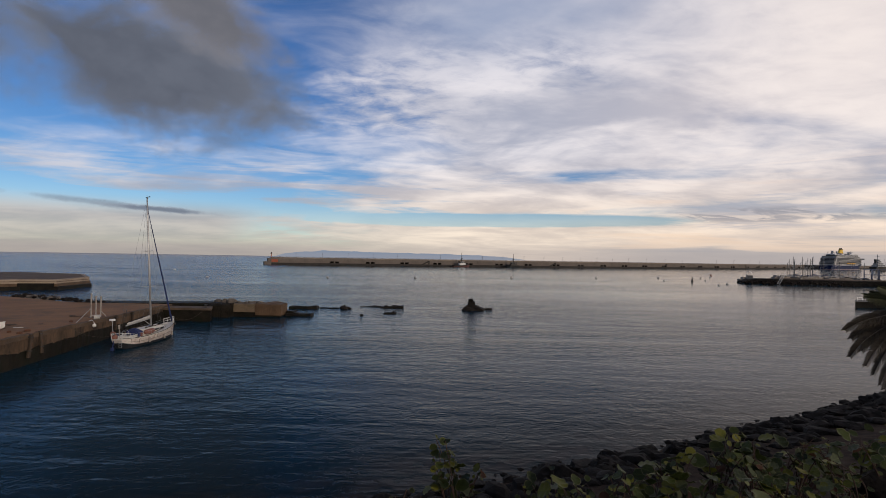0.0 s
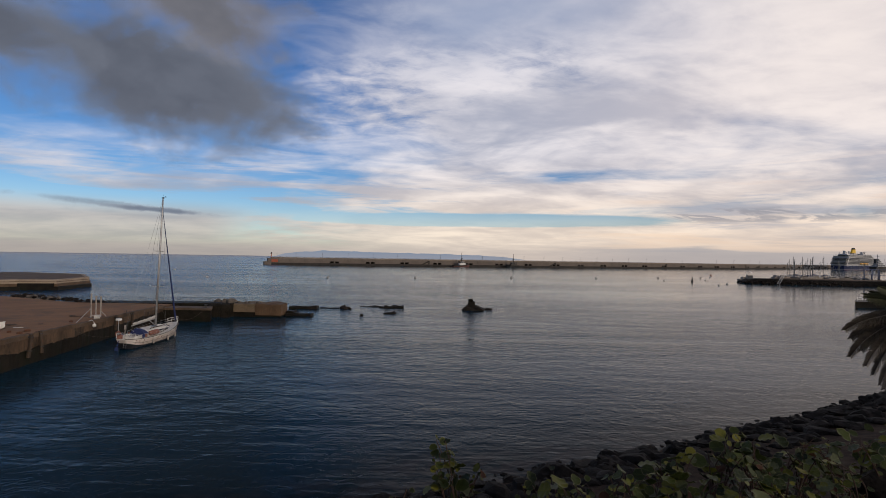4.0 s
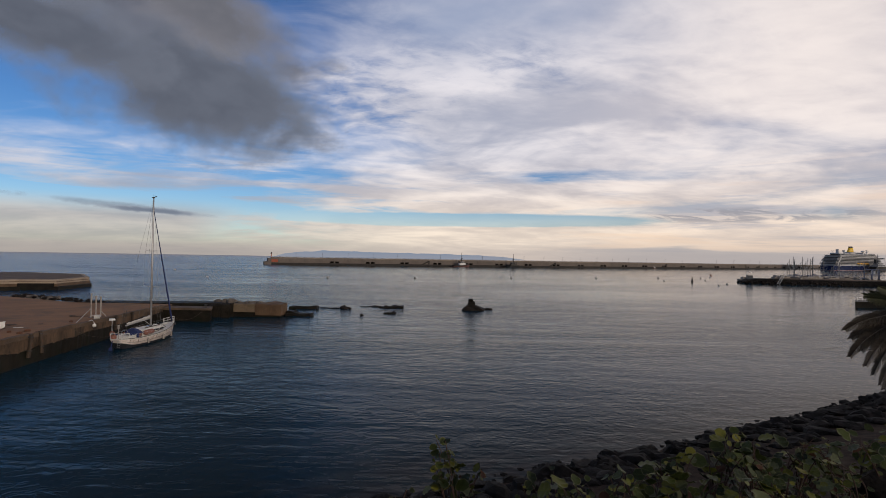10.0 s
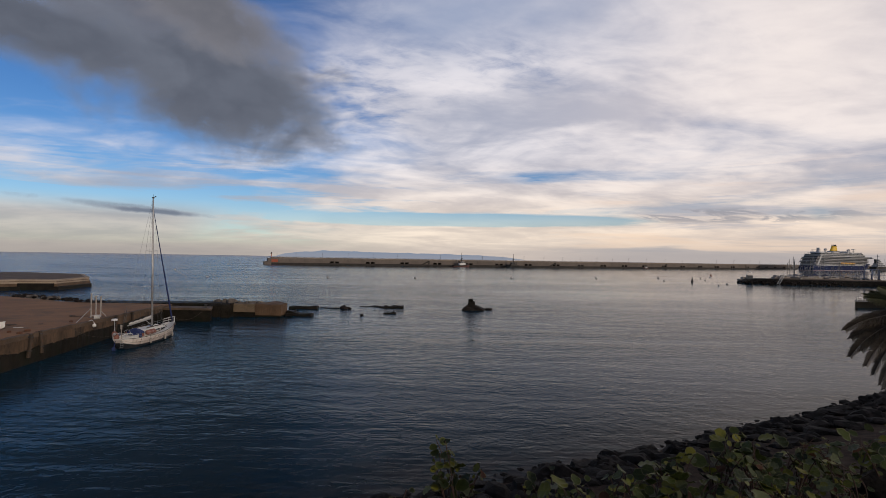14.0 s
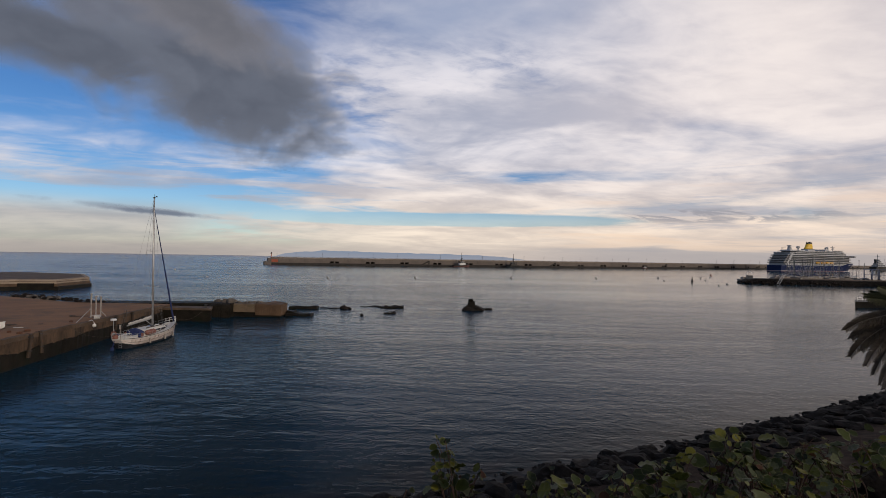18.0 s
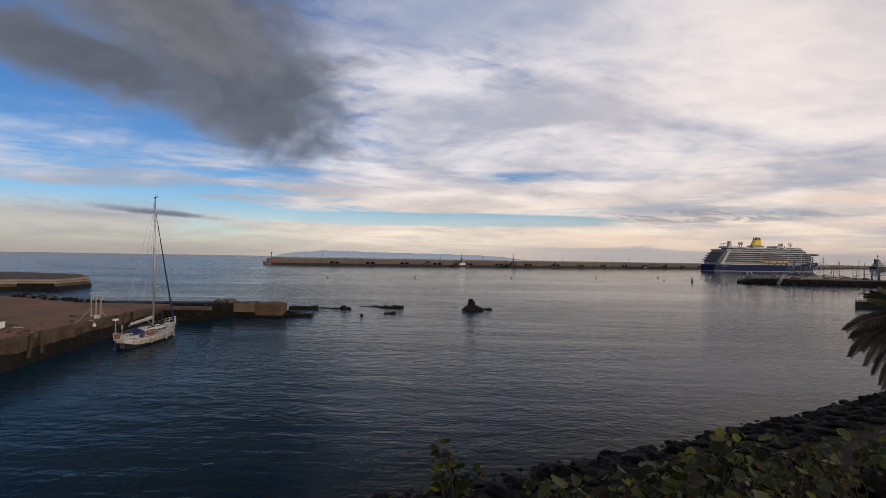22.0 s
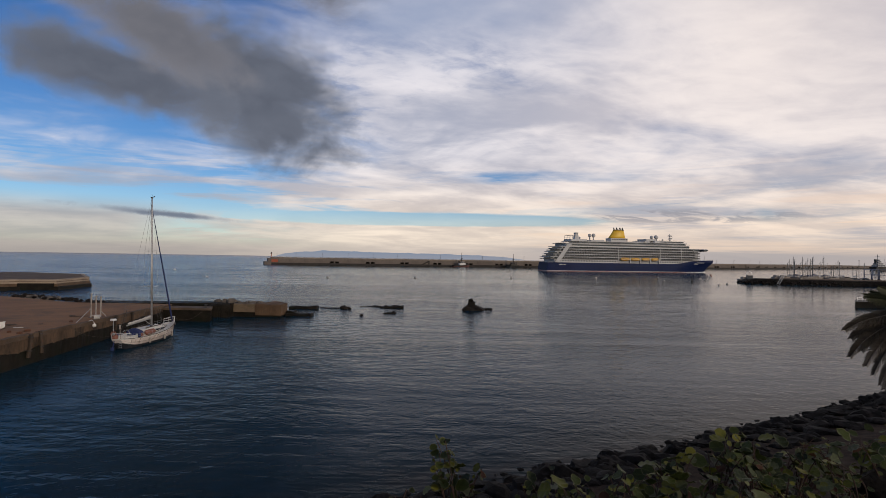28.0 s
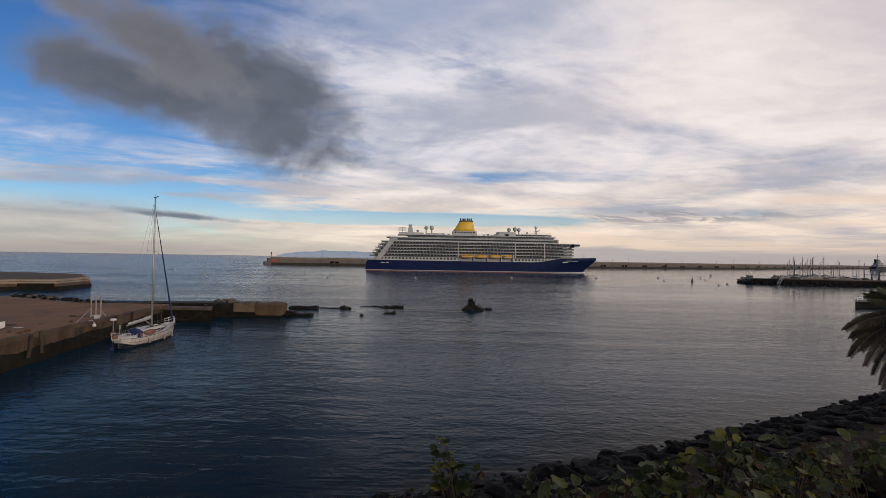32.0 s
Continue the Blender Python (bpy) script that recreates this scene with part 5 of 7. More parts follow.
    for s in (-1, 1):
        wires.append(("shroud", [(mx - 0.35, s * 1.95, 1.7), (mx - 0.35, s * 1.15, 8.65), (mx - 0.35, s * 0.9, 14.25), (mx, 0, top - 0.2)], 0.014))
        wires.append(("lower_shroud", [(mx + 0.2, s * 1.9, 1.7), (mx, 0, 8.4)], 0.012))
    for name, pts, r in wires:
        bm = bmesh.new()
        tube(bm, pts, r, 4)
        part(name, bm, LAMP_METAL, y_)
    bm = bmesh.new()
    stay0, stay1 = Vector((7.55, 0, 2.25)), Vector((mx + 0.15, 0, top - 2.0))
    n = 18
    rings = []
    for i in range(n + 1):
        u = i / n
        c = stay0.lerp(stay1, u)
        r = (0.155 if 0.03 < u else 0.05) * (1 - 0.72 * u) + 0.012 * math.sin(u * 47)
        rings.append([(c.x + r * math.cos(a), c.y + r * math.sin(a), c.z) for a in [k * math.pi / 4 for k in range(8)]])
    loft(bm, rings)
    part("furled_headsail", bm, BLUE_CANVAS, y_, "headsail rolled on its stay under a blue strip", smooth=True)
    bm = bmesh.new()
    rod(bm, (mx, 0, 3.55), (-5.6, 0.1, 3.15), 0.11, 0.09, 10)
    boom = part("boom", bm, ALLOY, y_, "alloy boom sagging aft")
    bm = bmesh.new()
    loft(bm, [[(mx - 0.3 - u * 6.0, 0.02 * u + r * math.cos(a), 3.78 - u * 0.38 + r * 1.25 * math.sin(a)) for a in [k * math.pi / 4 for k in range(8)]] for u, r in [(i / 12, 0.13 + 0.035 * math.sin(i * 2.4) + (0.06 if i < 4 else 0)) for i in range(13)]])
    part("mainsail_bundle", bm, SAILCLOTH, boom, "pale flaked mainsail lashed along the boom", smooth=True)
    bm = bmesh.new()
    rod(bm, (mx, 0, 2.4), (-0.9, 0.05, 3.4), 0.05)
    part("kicker", bm, ALLOY, y_)
    bm = bmesh.new()
    rod(bm, (-5.4, 0.1, 3.1), (-5.2, 0, 1.7), 0.02)
    part("mainsheet", bm, ROPE, y_)
    # anchor at the bow
    bm = bmesh.new()
    rod(bm, (7.4, 0, 2.0), (8.35, 0, 1.95), 0.04)
    box(bm, 8.1, 8.4, -0.25, 0.25, 1.55, 1.9, 0.05)
    part("anchor", bm, IRON, y_)
    return y_


yacht = sailing_yacht()

# mooring lines from the quay
for a, b, sag in (((-51.9, 73.5, 3.5), (-48.9, 78.6, 1.5), 0.7), ((-56.2, 103.4, 3.2), (-50.0, 95.2, 2.0), 0.9), ((-48.4, 108.2, 2.75), (-48.9, 96.6, 2.1), 1.2)):
    bm = bmesh.new()
    a, b = Vector(a), Vector(b)
    pts = [a.lerp(b, k / 10) - Vector((0, 0, sag * 4 * (k / 10) * (1 - k / 10))) for k in range(11)]
    tube(bm, pts, 0.013, 5)
    tagged(part("mooring_line", bm, ROPE), "slack pale mooring line between quay and yacht", "rope", "mooring lines")


# ---- things on the quay ----
def hoist_frame():
    h = tagged(empty("hoist_frame", pose(-56.0, 85.6, quay_top(85.6), 0, 0, 62)), "white steel three-post frame with sloping braces", "frame")
    for k, (x, y, z) in enumerate(((-0.75, 0, 3.75), (0.0, 0, 3.35), (0.75, 0, 3.2))):
        bm = bmesh.new()
        box(bm, x - 0.085, x + 0.085, y - 0.085, y + 0.085, 0, z, 0.02)
        p = part("post", bm, DULL_WHITE, h)
        bm = bmesh.new()
        box(bm, x - 0.14, x + 0.14, y - 0.14, y + 0.14, z, z + 0.12, 0.02)
        part("post_cap", bm, DULL_WHITE, p)
        bm = bmesh.new()
        box(bm, x - 0.28, x + 0.28, y - 0.28, y + 0.28, 0, 0.05)
        part("base_plate", bm, IRON, p)
    for a, b in (((-0.75, 0, 1.5), (-6.0, -5.9, 0.10)), ((0.75, 0, 1.0), (1.5, -0.3, 0.03))):
        bm = bmesh.new()
        rod(bm, a, b, 0.07, n=8)
        part("brace", bm, DULL_WHITE, h)
    bm = bmesh.new()
    box(bm, -0.75, 0.75, -0.06, 0.06, 0.25, 0.40)
    part("crossbar", bm, DULL_WHITE, h)
    return h


hoist_frame()
bm = bmesh.new()
ball(bm, (0, 0, 0), 0.27, 1.05, 14)
rod(bm, (0, 0, 0.25), (0, 0, 0.38), 0.05)
tube(bm, [(0, 0, 0.37), (-0.38, 0, 0.80), (-0.95, 0, 0.62)], 0.03, 5)
fender = tagged(part("ball_fender", bm, WHITE_PAINT, smooth=True), "round white fender hung over the quay edge", "fender")
fender.matrix_basis = pose(-52.45, 79.9, 2.80)
bm = bmesh.new()
loft(bm, [[(x, w * math.cos(a), 0.30 + 0.30 * math.sin(a)) for a in [k * math.pi / 5 for k in range(10)]] for x, w in ((-0.5, 0.08), (-0.3, 0.26), (0.2, 0.3), (0.55, 0.1))])
sack = tagged(part("white_bundle", bm, SAILCLOTH, smooth=True), "pale crumpled sail bundle by the quay edge", "bundle")
sack.matrix_basis = pose(-53.75, 82.4, quay_top(82.4) + 0.10, 0, 0, 80)

# fenders on the quay wall
def wall_fender(y, lean, length):
    x = -50.0 - (y - 60) * 0.148 + 0.42
    f = tagged(empty("quay_fender", pose(x, y, quay_top(y) - QUAY_Z, 0, lean, -8)), "dark timber fender post hung on the quay wall", "fender", "quay fenders")
    bm = bmesh.new()
    box(bm, -0.16, 0.16, -0.17, 0.17, QUAY_Z + 0.25 - length, QUAY_Z + 0.25, 0.04)
    part("timber", bm, TIMBER, f)
    for z in (QUAY_Z - 0.1, QUAY_Z - length * 0.62):
        bm = bmesh.new()
        box(bm, -0.24, 0.19, -0.21, 0.21, z - 0.08, z + 0.08)
        part("strap", bm, IRON, f)
    bm = bmesh.new()
    tube(bm, [(-0.9, 0.2, QUAY_Z + 0.2), (-0.3, 0.1, QUAY_Z + 0.22), (0.02, 0.05, QUAY_Z), (0.18, 0.1, QUAY_Z - 1.2)], 0.035, 5)
    part("lashing", bm, ROPE_RED, f, "frayed rust-red rope")
    return f


for y, lean, ln in ((64.4, 7, 2.9), (67.2, -6, 2.8), (86.9, 3, 2.4), (93.2, 0, 2.3)):
    wall_fender(y, lean, ln)


def ladder(y):
    x = -50.0 - (y - 60) * 0.148 + 0.32
    l = tagged(empty("quay_ladder", pose(x, y, quay_top(y) - QUAY_Z, 0, 0, -8)), "rusty iron ladder down the quay wall", "ladder")
    for s in (-0.25, 0.25):
        bm = bmesh.new()
        rod(bm, (0, s, 0.2), (0, s, QUAY_Z + 0.7), 0.03)
        part("rail", bm, IRON, l)
    for k in range(9):
        bm = bmesh.new()
        rod(bm, (0, -0.25, 0.4 + k * 0.32), (0, 0.25, 0.4 + k * 0.32), 0.02)
        part("rung", bm, IRON, l)


ladder(90.6)


def mooring_bollard(x, y, z):
    b = tagged(empty("bollard", pose(x, y, z + 0.15)), "short dark iron mooring bollard on the quay edge", "bollard", "quay bollards")
    bm = bmesh.new()
    loft(bm, [[(r * math.cos(a), r * math.sin(a), z) for a in [k * math.pi / 6 for k in range(12)]] for z, r in ((-0.16, 0.26), (0.05, 0.22), (0.3, 0.18), (0.42, 0.28), (0.52, 0.27), (0.56, 0.18))])
    part("post", bm, IRON, b)


mooring_bollard(-48.6, 108.8, 2.72)

# small white boat hauled out
def dinghy():
    d = tagged(empty("dinghy", pose(-56.9, 65.4, quay_top(65.4) + 0.28, 0, 0, 14)), "small white open boat standing on the quay", "boat")
    def sec(u, w, zk, zs):
        return [(u, -w, zs), (u, -w * 0.75, zk + 0.25), (u, 0, zk), (u, w * 0.75, zk + 0.25), (u, w, zs)]
    bm = bmesh.new()
    rings = [sec(-2.2, 0.75, 0.05, 0.85), sec(-1.0, 0.95, 0.0, 0.85), (sec(0.6, 0.92, 0.0, 0.92)), sec(1.8, 0.55, 0.12, 1.05), sec(2.5, 0.06, 0.5, 1.18)]
    loft(bm, rings, caps=False, closed=False)
    inner = [[(p[0] * 0.97, p[1] * 0.93, p[2] + 0.05) for p in r] for r in rings]
    loft(bm, inner, caps=False, closed=False)
    part("hull", bm, WHITE_PAINT, d)
    bm = bmesh.new()
    for s in (0, 4):
        tube(bm, [r[s] for r in rings], 0.06, 6)
    part("gunwale", bm, WHITE_PAINT, d)
    for x in (-1.0, 0.5):
        bm = bmesh.new()
        box(bm, x - 0.15, x + 0.15, -0.85, 0.85, 0.55, 0.60)
        part("thwart", bm, TIMBER, d)
    for x in (-1.2, 1.0):
        bm = bmesh.new()
        box(bm, x - 0.1, x + 0.1, -0.7, 0.7, -0.28, 0.03)
        part("chock", bm, TIMBER, d)


dinghy()
# litter: planks, rods and a flat patch of net
for x, y, ang_, ln, m, lab in ((-59.2, 86.3, 18, 2.6, IRON, "dark iron bar lying on the quay"), (-60.6, 86.9, 160, 1.4, TIMBER, "short dark plank on the quay"), (-60.5, 70.9, 30, 1.3, TIMBER, "broken plank on the quay"),
                              (-57.2, 71.5, 10, 1.2, SAILCLOTH, "pale strip lying on the quay")):
    bm = bmesh.new()
    box(bm, -ln / 2, ln / 2, -0.09, 0.09, 0, 0.09, 0.02)
    box(bm, -ln / 3, ln / 3, 0.12, 0.24, 0, 0.07, 0.02)
    ob = tagged(part("plank" if m is TIMBER else "bar", bm, m), lab, "debris", "debris on the quay")
    ob.matrix_basis = pose(x, y, quay_top(y) + 0.008, 0, 0, ang_)
for x, y, r in ((-52.6, 66.0, 0.45), (-53.4, 68.2, 0.55), (-54.6, 66.8, 0.3), (-55.0, 78.5, 0.35)):
    bm = bmesh.new()
    for k in range(9):
        a0, rr = k * 0.9, r * (0.55 + 0.4 * noise.noise(Vector((k * 1.7, x, y))))
        tube(bm, [(rr * math.cos(a0 + q * 0.8) * (1 + 0.2 * math.sin(q * 2.2 + k)), rr * math.sin(a0 + q * 0.8), 0.03 + 0.02 * k) for q in range(7)], 0.035, 5)
    ob = tagged(part("rope_coil", bm, ROPE_RED), "tangled coil of rust-red rope on the quay", "rope", "debris on the quay")
    ob.matrix_basis = pose(x, y, quay_top(y) + 0.02)
for x, y, r in ((-60.4, 74.2, 0.75), (-57.3, 75.6, 0.35), (-58.6, 70.3, 0.6)):
    bm = bmesh.new()
    for k in range(5):
        a0 = k * 1.3
        ball(bm, (r * 0.5 * math.cos(a0), r * 0.5 * math.sin(a0), 0.03), r * 0.45, 0.25, 8)
    ob = tagged(part("net_heap", bm, TIMBER, smooth=True), "low heap of dark brown netting on the quay", "net", "debris on the quay")
    ob.matrix_basis = pose(x, y, quay_top(y) + 0.02)

# ---- rocks: behind the quay, along the broken jetty and in the water ----
ROCKS = []
SLABS = [mesh_of("rock", rock(k + 31, 0.5, 3, 0.62), LAVA) for k in range(8)]
for k in range(8):
    ROCKS.append((mesh_of("rock", rock(k + 1, 0.55, 2, 0.8), LAVA), mesh_of("rock", rock(k + 11, 0.7, 1, 0.85), PALE_ROCK)))
rnd = random.Random(4)


def put_rock(x, y, z, r, pale, label, group, name="boulder", slabby=False):
    k = rnd.randrange(8)
    ob = new(name, SLABS[k] if slabby else ROCKS[k][1 if pale else 0])
    ob.matrix_basis = pose(x, y, z, rnd.uniform(-20, 20), rnd.uniform(-20, 20), rnd.uniform(0, 360)) @ Matrix.Diagonal((r * rnd.uniform(0.85, 1.35), r * rnd.uniform(0.8, 1.1), r * rnd.uniform(0.7, 1.0), 1))
    return tagged(ob, label, "rock", group)


for k in range(75):
    u = k / 74
    put_rock(-100 + u * 27 + rnd.uniform(-0.8, 0.8), 124.0 - u * 10.6 + rnd.uniform(-1, 2.2), 3.0 + rnd.uniform(-0.3, 0.5) * (1 - u), rnd.uniform(0.35, 1.0) * (1 - 0.5 * u), u < 0.55 and rnd.random() < 0.5,
             "angular rock heaped behind the quay", "rocks behind the quay")
for k in range(15):
    put_rock(-51.5 + k * 0.75 + rnd.uniform(-0.4, 0.4), 119.5 + rnd.uniform(-0.8, 1.2), 3.0 + rnd.uniform(-0.1, 0.2), rnd.uniform(0.35, 0.8) * (1 if k < 8 else 0.5), True, "pale broken rock lying on the jetty", "rocks on the jetty")


for x, y, z, r in ((-49.2, 119.6, 3.2, 0.9), (-47.3, 119.2, 3.35, 1.15), (-50.9, 120.2, 3.1, 0.8)):
    put_rock(x, y, z, r, True, "large pale broken rock lying on the jetty", "rocks on the jetty")


def slab(x0, x1, y0, y1, z1, seed, lab, m=None):
    bm = bmesh.new()
    broken_block(bm, x0, x1, y0, y1, -2.0, z1, seed)
    return tagged(part("concrete_slab", bm, m or WET_SHADED_STONE), lab, "rubble", "jetty rubble")


slab(-39.6, -32.4, 136.6, 139.5, 0.62, 21, "flat dark slab standing just out of the water")
slab(-35.6, -29.8, 120.2, 123.0, 0.60, 22, "low dark slab beside the jetty's end")
slab(-35.5, -33.8, 120.6, 123.4, 1.05, 25, "small dark slab beside the jetty's end")
slab(-16.6, -10.4, 142.5, 145.0, 0.34, 23, "low dark slab awash")
slab(-13.6, -10.5, 142.6, 144.6, 0.60, 29, "dark block on an awash slab")
slab(-22.5, -15.5, 145.0, 146.4, 0.22, 26, "thin slab barely awash")
slab(-32.4, -26.2, 139.5, 140.4, 0.10, 27, "thin slab barely awash")
slab(-14.2, -11.2, 128.2, 130.4, 0.16, 24, "small dark slab awash")
for x, y, r in ((-25.6, 138.8, 1.25), (-24.8, 139.2, 0.8), (-18.8, 123.9, 0.55), (-12.9, 143.7, 1.05), (-14.9, 143.9, 0.7), (-11.2, 143.6, 0.75), (-11.8, 129.2, 0.62), (-13.2, 129.3, 0.4), (-33.6, 138.0, 0.6), (-36.8, 138.2, 0.5), (-31.4, 121.6, 0.62), (-33.0, 121.4, 0.5)):
    put_rock(x, y, 0.1, r, False, "black rock awash off the jetty", "rocks awash")
# the square stump on its rock
stump = tagged(empty("stump"), "square concrete stump on a dark rock in the water", "ruin")
bm = bmesh.new()
loft(bm, [[(4.9, 139.0, -1), (12.1, 139.0, -1), (12.1, 144.5, -1), (4.9, 144.5, -1)], [(5.3, 139.6, 0.25), (10.6, 139.4, 0.5), (11.6, 143.6, 0.3), (5.6, 143.5, 0.3)], [(6.6, 140.4, 1.35), (9.0, 140.2, 1.25), (9.2, 142.6, 1.3), (6.9, 142.6, 1.4)]])
part("footing", bm, LAVA, stump, "black rock footing")
bm = bmesh.new()
broken_block(bm, 6.95, 8.75, 140.5, 142.6, 0.8, 2.35, 31)
broken_block(bm, 7.05, 8.2, 140.8, 142.3, 2.2, 3.0, 37)
part("block", bm, WET_SHADED_STONE, stump, "dark brown weathered block")
bm = bmesh.new()
broken_block(bm, 9.5, 13.6, 142.6, 144.0, -1, 0.28, 33)
part("ledge", bm, LAVA, stump)


# ---- lamps and beacon on the mole ----
def lamp_post(d, h=8.2):
    x, y, a = along(MOLE, d)
    l = tagged(empty("street_lamp", pose(x - 2.2 * math.sin(radians(a)) * -1, y + 2.2 * math.cos(radians(a)), MOLE_Z - 1.3, 0, 0, a)), "tall thin grey lamp post on the breakwater", "street lamp", "breakwater lamps")
    bm = bmesh.new()
    rod(bm, (0, 0, 0), (0, 0, h), 0.22, 0.13, 6)
    part("pole", bm, LAMP_METAL, l)
    bm = bmesh.new()
    rod(bm, (0, 0, h), (0, -1.6, h + 0.35), 0.08, n=5)
    arm = part("arm", bm, LAMP_METAL, l)
    bm = bmesh.new()
    box(bm, -0.22, 0.22, -2.3, -1.4, h + 0.25, h + 0.45, 0.05)
    part("lantern", bm, LAMP_METAL, arm)
    return l


for d in (32, 68, 104, 141, 176, 243, 278, 312, 347, 384, 420, 455, 492, 530, 567, 605, 650, 700, 748, 800, 850, 905, 960, 1015, 1075, 1140, 1205, 1270, 1340, 1410, 1480, 1550):
    lamp_post(d)
beacon = tagged(empty("beacon", pose(-234.8, 722.5, MOLE_Z - 1.05, 0, 0, 19)), "red light beacon on the end of the breakwater", "beacon")
bm = bmesh.new()
rod(bm, (0, 0, 0), (0, 0, 5.6), 0.7, 0.5, 10)
part("tower", bm, RED_PAINT, beacon)
bm = bmesh.new()
rod(bm, (0, 0, 5.6), (0, 0, 5.9), 1.2, n=10)
part("gallery", bm, IRON, beacon)
bm = bmesh.new()
rod(bm, (0, 0, 5.9), (0, 0, 7.4), 0.75, 0.65, 10)
ball(bm, (0, 0, 7.5), 0.7, 0.6, 8)
part("lantern", bm, IRON, beacon, "dark lantern house")
mast_ = tagged(empty("signal_mast", pose(-228.0, 726, MOLE_Z - 1.05)), "thin signal mast beside the beacon", "mast")
bm = bmesh.new()
rod(bm, (0, 0, 0), (0, 0, 7.2), 0.16, 0.1, 6)
part("pole", bm, LAMP_METAL, mast_)
bm = bmesh.new()
box(bm, -0.5, 0.5, -0.1, 0.1, 6.0, 6.8)
part("sign", bm, WHITE_PAINT, mast_)


# ---- tugs moored along the mole, and the pilot launch ----
def tug(m, hull_mat, house_mat, label, tall=14.5):
    t = tagged(empty("tug", m), label, "tugboat", "tugs")
    def sec(x, w, z0, z1):
        return [(x, -w, z1), (x, -w * 0.85, z0), (x, w * 0.85, z0), (x, w, z1)]
    bm = bmesh.new()
    loft(bm, [sec(-13, 3.6, -1, 2.0), sec(-9, 4.5, -1, 1.9), (sec(0, 4.8, -1, 2.2)), sec(8, 4.2, -1, 3.2), sec(12, 2.0, -0.5, 4.1), sec(13.6, 0.2, 1, 4.4)])
    part("hull", bm, hull_mat, t)
    bm = bmesh.new()
    loft(bm, [[(p[0], p[1] * 1.05, p[2] + dz) for p, dz in zip(s, (0.3, 0, 0, 0.3))] for s in ([(x, -w, z), (x, -w, z - 0.6), (x, w, z - 0.6), (x, w, z)] for x, w, z in ((-13, 3.6, 2.0), (-9, 4.5, 1.9), (0, 4.8, 2.2), (8, 4.2, 3.2), (12, 2.0, 4.1)))])
    part("rubbing_band", bm, BLACK_RUBBER, t, "black rubber fender band")
    bm = bmesh.new()
    box(bm, -3.5, 6.5, -3.2, 3.2, 2.2, 5.2, 0.3)
    part("deck_house", bm, house_mat, t)
    bm = bmesh.new()
    loft(bm, [[(x0, -w, z), (x1, -w, z), (x1, w, z), (x0, w, z)] for x0, x1, w, z in ((-0.5, 5.0, 2.5, 5.2), (-0.3, 5.4, 2.7, 7.6))])
    wheel = part("wheelhouse", bm, house_mat, t)
    bm = bmesh.new()
    box(bm, -0.45, 5.35, -2.72, 2.72, 6.2, 7.1)
    part("window", bm, SHIP_GLASS, wheel)
    for s in (-1, 1):
        bm = bmesh.new()
        rod(bm, (-2.5, s * 2.0, 5.2), (-2.9, s * 2.0, 8.6), 0.6, n=8)
        part("exhaust", bm, BLACK_PAINT, t)
    bm = bmesh.new()
    rod(bm, (1.2, 0, 7.6), (1.1, 0, 13.5), 0.95, 0.6, 6)
    rod(bm, (1.1, 0, 13.5), (1.0, 0, tall), 0.4, 0.25, 6)
    box(bm, 0.1, 2.1, -1.2, 1.2, 12.2, 12.9)
    rod(bm, (1.0, -1.8, 10.5), (1.0, 1.8, 10.5), 0.12, n=5)
    rod(bm, (-0.6, 0, 7.6), (0.9, 0, 12.0), 0.12, n=5)
    box(bm, 0.2, 1.8, -0.9, 0.9, 9.0, 9.35)
    part("mast", bm, IRON, t)
    bm = bmesh.new()
    rod(bm, (-7, -1, 2.8), (-7, 1, 2.8), 0.9, n=10)
    part("winch", bm, IRON, t)
    return t


tug(pose(27.5, 797, 0, 0, 0, 19), TUG_RED, WHITE_PAINT, "tugboat with white wheelhouse and dull red hull at the breakwater", 21.5)
tug(pose(111, 822, 0, 0, 0, 199), BLACK_PAINT, IRON, "dark tugboat with tall mast at the breakwater", 21.0)

launch = tagged(empty("pilot_launch"), "small dark red and white pilot launch", "boat")
def lsec(x, w, z0, z1):
    return [(x, -w, z1), (x, -w * 0.7, z0), (x, w * 0.7, z0), (x, w, z1)]
bm = bmesh.new()
loft(bm, [lsec(-5.5, 1.7, -0.5, 1.1), lsec(0, 2.0, -0.5, 1.2), lsec(4, 1.4, -0.4, 1.7), lsec(6, 0.1, 0.5, 2.0)])
part("hull", bm, TUG_RED, launch)
bm = bmesh.new()
loft(bm, [[(-2.6, -1.3, z), (2.0 - k, -1.3, z), (2.0 - k, 1.3, z), (-2.6, 1.3, z)] for z, k in ((1.1, 0), (3.1, 0.7))])
cab = part("cabin", bm, WHITE_PAINT, launch)
bm = bmesh.new()
box(bm, -2.2, 1.5, -1.34, 1.34, 2.2, 2.8)
part("window", bm, SHIP_GLASS, cab)
bm = bmesh.new()
rod(bm, (-1, 0, 3.1), (-1.2, 0, 5.4), 0.08, n=5)
part("mast", bm, LAMP_METAL, launch)


